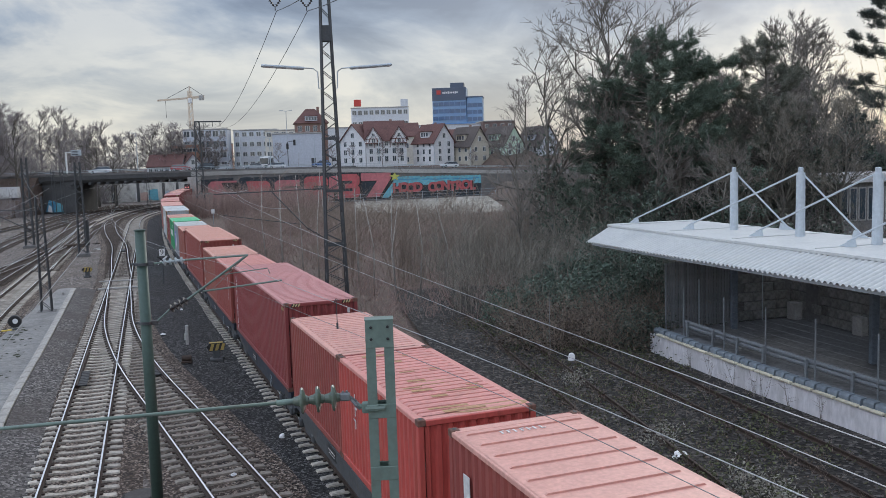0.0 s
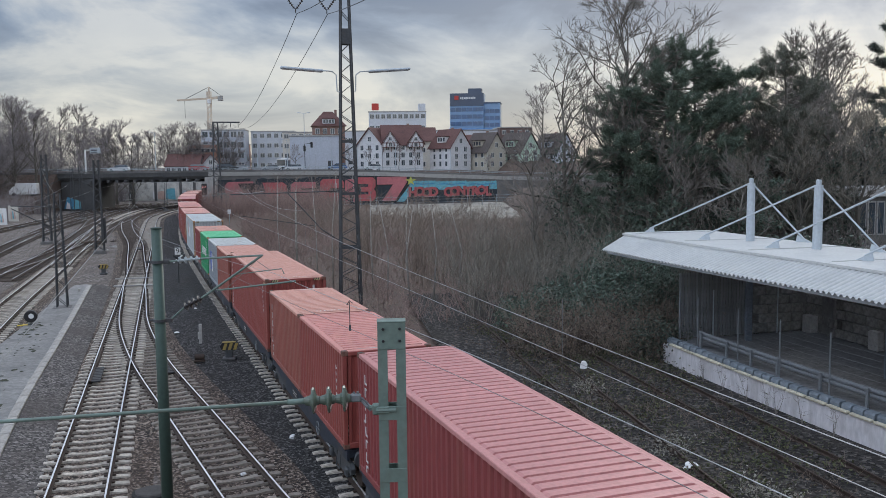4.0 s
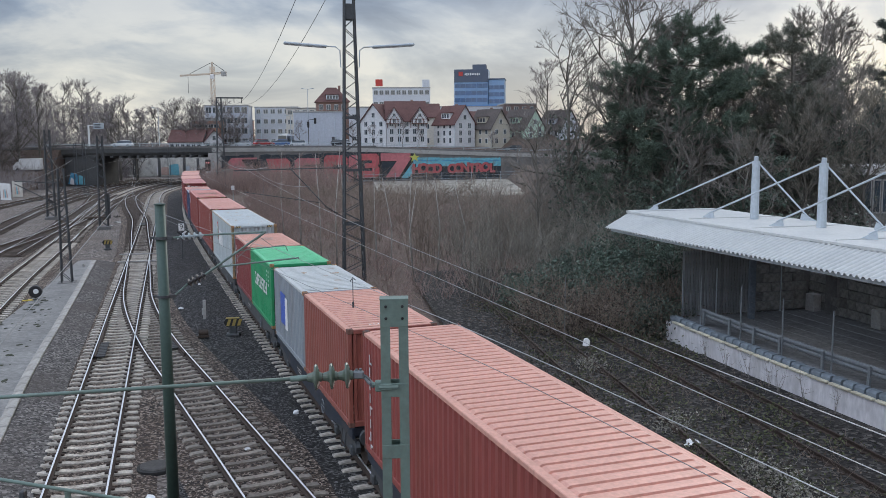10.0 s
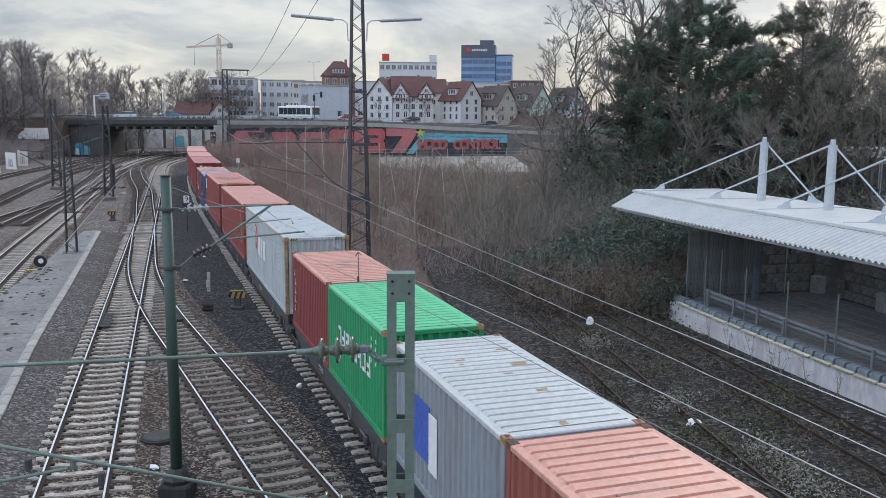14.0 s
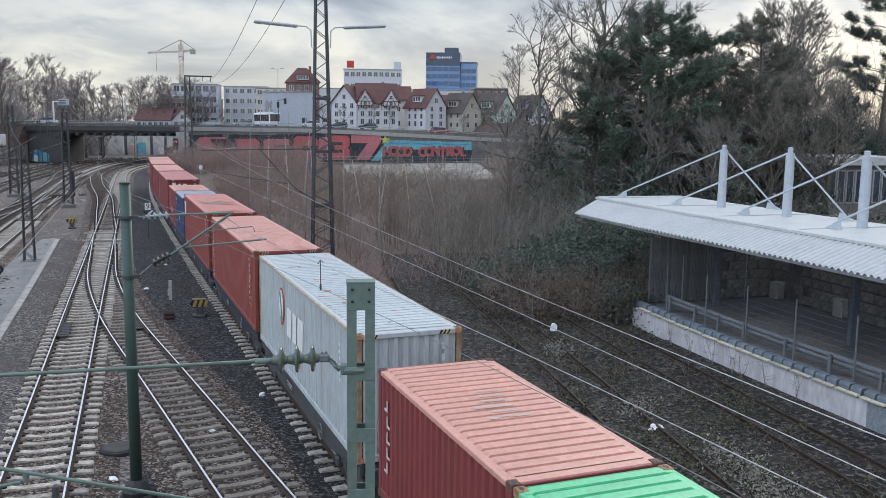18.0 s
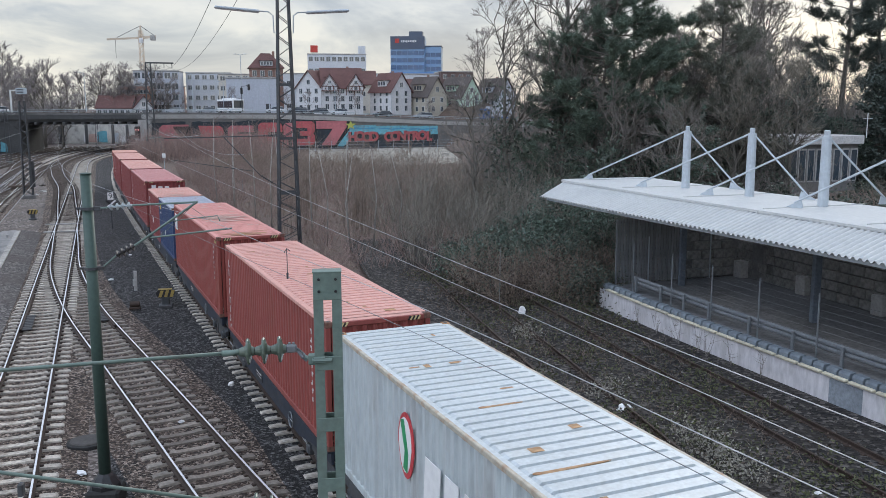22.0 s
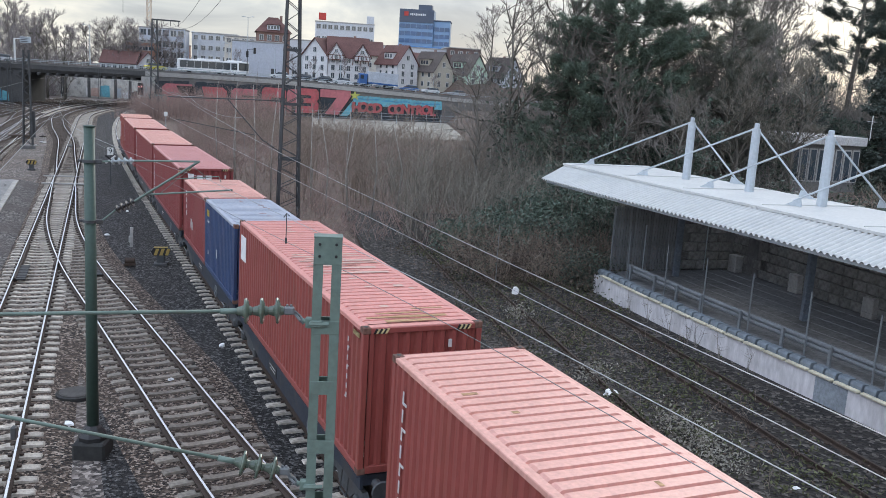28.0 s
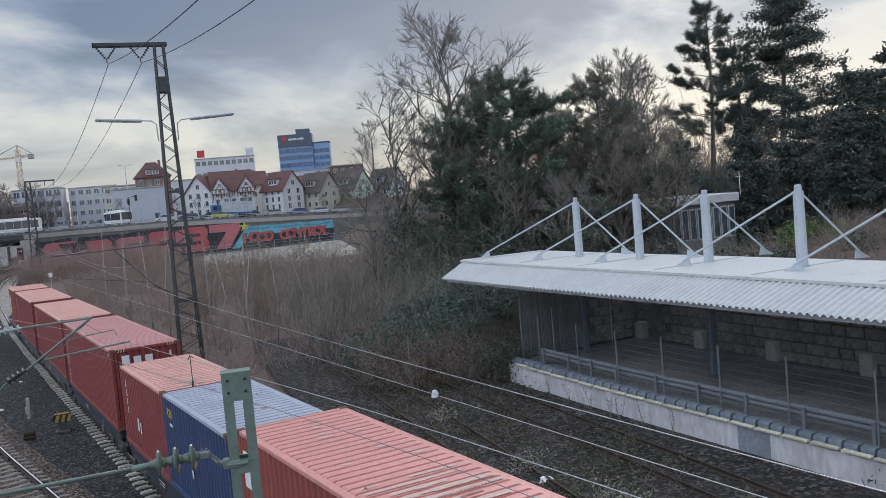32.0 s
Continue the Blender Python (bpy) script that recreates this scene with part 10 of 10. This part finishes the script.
van = thing("van", pose(-85.0, 175.4, 3.1, 0, 0, 8), "white box van parked on the bank below the road", "van")
part("body", Geo().box((0.6, 0, 1.45), (4.0, 2.0, 2.2), 0.08), WHITE, van)
part("cab", Geo().prism([(-2.6, 0.4), (-2.6, 1.1), (-1.9, 1.9), (-1.4, 2.0), (-1.4, 0.4)], -0.95, 0.95), WHITE, van)
part("windscreen", Geo().beam((-2.55, 0, 1.2), (-1.98, 0, 1.86), 1.7, 0.04), CAR_GLASS, van)
for sx in (-1.7, 1.7):
    for sy in (-0.85, 0.85):
        part("wheel", Geo().lathe([(0.1, -0.11), (0.36, -0.11), (0.36, 0.11), (0.1, 0.11)], 14, Matrix.Translation((sx, sy, 0.36)) @ Matrix.Rotation(radians(90), 4, "X")), TYRE, van)

for k, (p_, q_) in enumerate((((-26.3, 68.2), (-23.3, 68.8)), ((-24.8, 63.9), (-21.9, 64.5)))):
    solo("tie_bar", Geo().beam((p_[0], p_[1], -0.1), (q_[0], q_[1], -0.1), 0.22, 0.08), CONCRETE, "pale steel tie bar across the turnout", "tie bar", "tie bars")




# ---- traffic on the road ----
TRAFFIC = []


def on_road(x, lane, right):
    """A place on the road, nose along it."""
    a, b = Vector((x - 1, road_y(x - 1), ROAD_Z(x - 1))), Vector((x + 1, road_y(x + 1), ROAD_Z(x + 1)))
    ex = (b - a).normalized() * (-1 if right else 1)
    ey = Vector((0, 0, 1)).cross(ex).normalized()
    ez = ex.cross(ey)
    p = (a + b) / 2 + Vector((0, lane, 0.005))
    return Matrix(((ex.x, ey.x, ez.x, p.x), (ex.y, ey.y, ez.y, p.y), (ex.z, ey.z, ez.z, p.z), (0, 0, 0, 1)))


def drive(ob, stops, lane, right=False):
    TRAFFIC.append((ob, [(t, on_road(x, lane, right)) for t, x in stops]))


drive(car("white", "white saloon car waiting in the queue on the road"), [(0, 3.5), (3, -14.3), (6, -23.2), (9, -26.2), (20, -26.3), (32, -26.4)], 8.6)
drive(car("blue", "dark blue car driving off along the road"), [(0, -26.1), (6, -26.4), (9, -35), (13, -56), (16, -80), (20, -112), (32, -126)], 8.6)
drive(car("red", "red car turning along the bridge road"), [(0, -53.6), (3, -53.5), (6, -53.2), (9, -45.4), (13, -29.7), (16, -12), (19, 12), (24, 60), (32, 82)], 2.8, True)
drive(car("dark", "dark estate car on the bridge road", True), [(0, -48.5), (3, -48.3), (6, -45.6), (9, -31.9), (11, -16), (13, 14), (16, 50), (20, 90), (32, 100)], 2.8, True)
drive(car("dark", "black car halted in the queue of traffic", True), [(0, 72), (5, 50), (9, 22), (13, -6.8), (16, -17.9), (18, -20.3), (20, -21.3), (32, -21.6)], 8.6)
drive(car("dark", "black hatchback halted in the queue of traffic"), [(0, 84), (9, 50), (13, 14), (16, -5.2), (18, -13.5), (20, -16.6), (32, -17.0)], 8.6)
drive(car("white", "white hatchback halted in the queue of traffic"), [(0, 90), (10, 62), (16, 17), (18, 2.8), (20, -7.9), (23, -12.5), (32, -12.7)], 8.6)
drive(car("dark", "dark grey car halted behind the white hatchback"), [(0, 96), (12, 70), (18, 24), (20, 8.4), (21.5, 0.2), (23, -5.8), (24.5, -7.8), (32, -8.0)], 8.6)
drive(car("silver", "silver estate car halted in the queue of traffic", True), [(0, 102), (14, 76), (20, 26), (21.5, 10.7), (23, 3.0), (24.5, -2.8), (32, -3.1)], 8.6)
drive(car("blue", "blue car near the end of the queue"), [(0, 106), (16, 80), (23, 15), (24.5, 4), (26.5, 3.0), (32, 2.9)], 8.6)
drive(car("white", "small white car at the end of the queue"), [(0, 108), (17, 86), (24.5, 24), (26.5, 13.5), (28, 8.2), (32, 8.0)], 8.6)
drive(car("silver", "silver car joining the end of the queue"), [(0, 112), (19, 92), (26.5, 28), (28, 14.7), (32, 13.4)], 8.6)
drive(car("yellow", "yellow-green car crossing the bridge"), [(0, -128), (18, -121), (21, -97), (23, -78.9), (24.5, -72.1), (26.5, -60.3), (28, -49.9), (32, -14)], 2.8, True)
drive(car("white", "white car standing on the bridge beside the sign"), [(0, -71), (13, -71), (16, -75), (18, -79.3), (20, -80.5), (32, -80.6)], 5.6)
drive(truck("truck with a blue cab and a pale box body"), [(0, 104), (14, 84), (21, 34), (23, 18.5), (24.5, 9.4), (26.5, 0.2), (28, -4.6), (32, -12)], 5.7)
bus_a, bus_b = bus("white city bus waiting at the junction"), bus("second white city bus at the junction")
side_road = [(0, pose(-46, 246, 7.46, 0, 0, 90)), (9, pose(-46, 246, 7.46, 0, 0, 90)), (11.5, pose(-45, 224, 7.5, 0, 0, 97)), (13, pose(-40, 206.5, 7.62, 0, 0, 150)), (16, pose(-36.6, 206.0, 7.6, 0, 0, 118)), (32, pose(-36.5, 205.8, 7.6, 0, 0, 118))]
TRAFFIC.append((bus_a, side_road))
TRAFFIC.append((bus_b, [(0, pose(-46, 261, 7.46, 0, 0, 90)), (23, pose(-46, 259, 7.46, 0, 0, 90)), (24.8, pose(-45.5, 228, 7.5, 0, 0, 80)), (26.5, pose(-41, 207.2, 7.62, 0, 0, 25)), (28, pose(-43, 204.2, 7.62, 0, 0, 14)), (32, pose(-55, 191.6, 7.62, 0, 0, 10))]))
for k, (x, y, c, r_) in enumerate(((-43.6, 213, "silver", 20), (-38.2, 215, "white", 12), (-40.2, 220, "dark", 15), (-50.5, 211, "silver", 5))):
    o = car(c, c + " car parked beyond the road junction")
    o.matrix_world = pose(x, y, 7.45, 0, 0, r_)
# paved square at the junction, on which the buses and cars stand
SQUARE = [(-60, 196.2), (-20, 208.5), (-20, 226), (-43.5, 233), (-43.5, 268), (-49.5, 268), (-52, 226), (-62, 220)]
sq = Geo().add([(x, y, 7.44) for x, y in SQUARE] + [(x, y, 6.4) for x, y in SQUARE], [tuple(range(8)), tuple(range(15, 7, -1))] + [(k, (k + 1) % 8, (k + 1) % 8 + 8, k + 8) for k in range(8)])
solo("square", sq, ASPHALT, "asphalt square at the road junction", "road", kind="structure")


# ---- motion ----
def motions():
    times = [k * 0.5 for k in range(65)]
    for ob, at in CARGO:
        walk(ob, [(t, on_track(TRACK_START + at - train_at(t), 4.9, FLOOR)) for t in times])
    for ob, at in STOCK:
        walk(ob, [(t, on_track(TRACK_START + at - train_at(t), 4.9, 0.0)) for t in times])
    for ob, rows in TRAFFIC:
        walk(ob, rows)


motions()
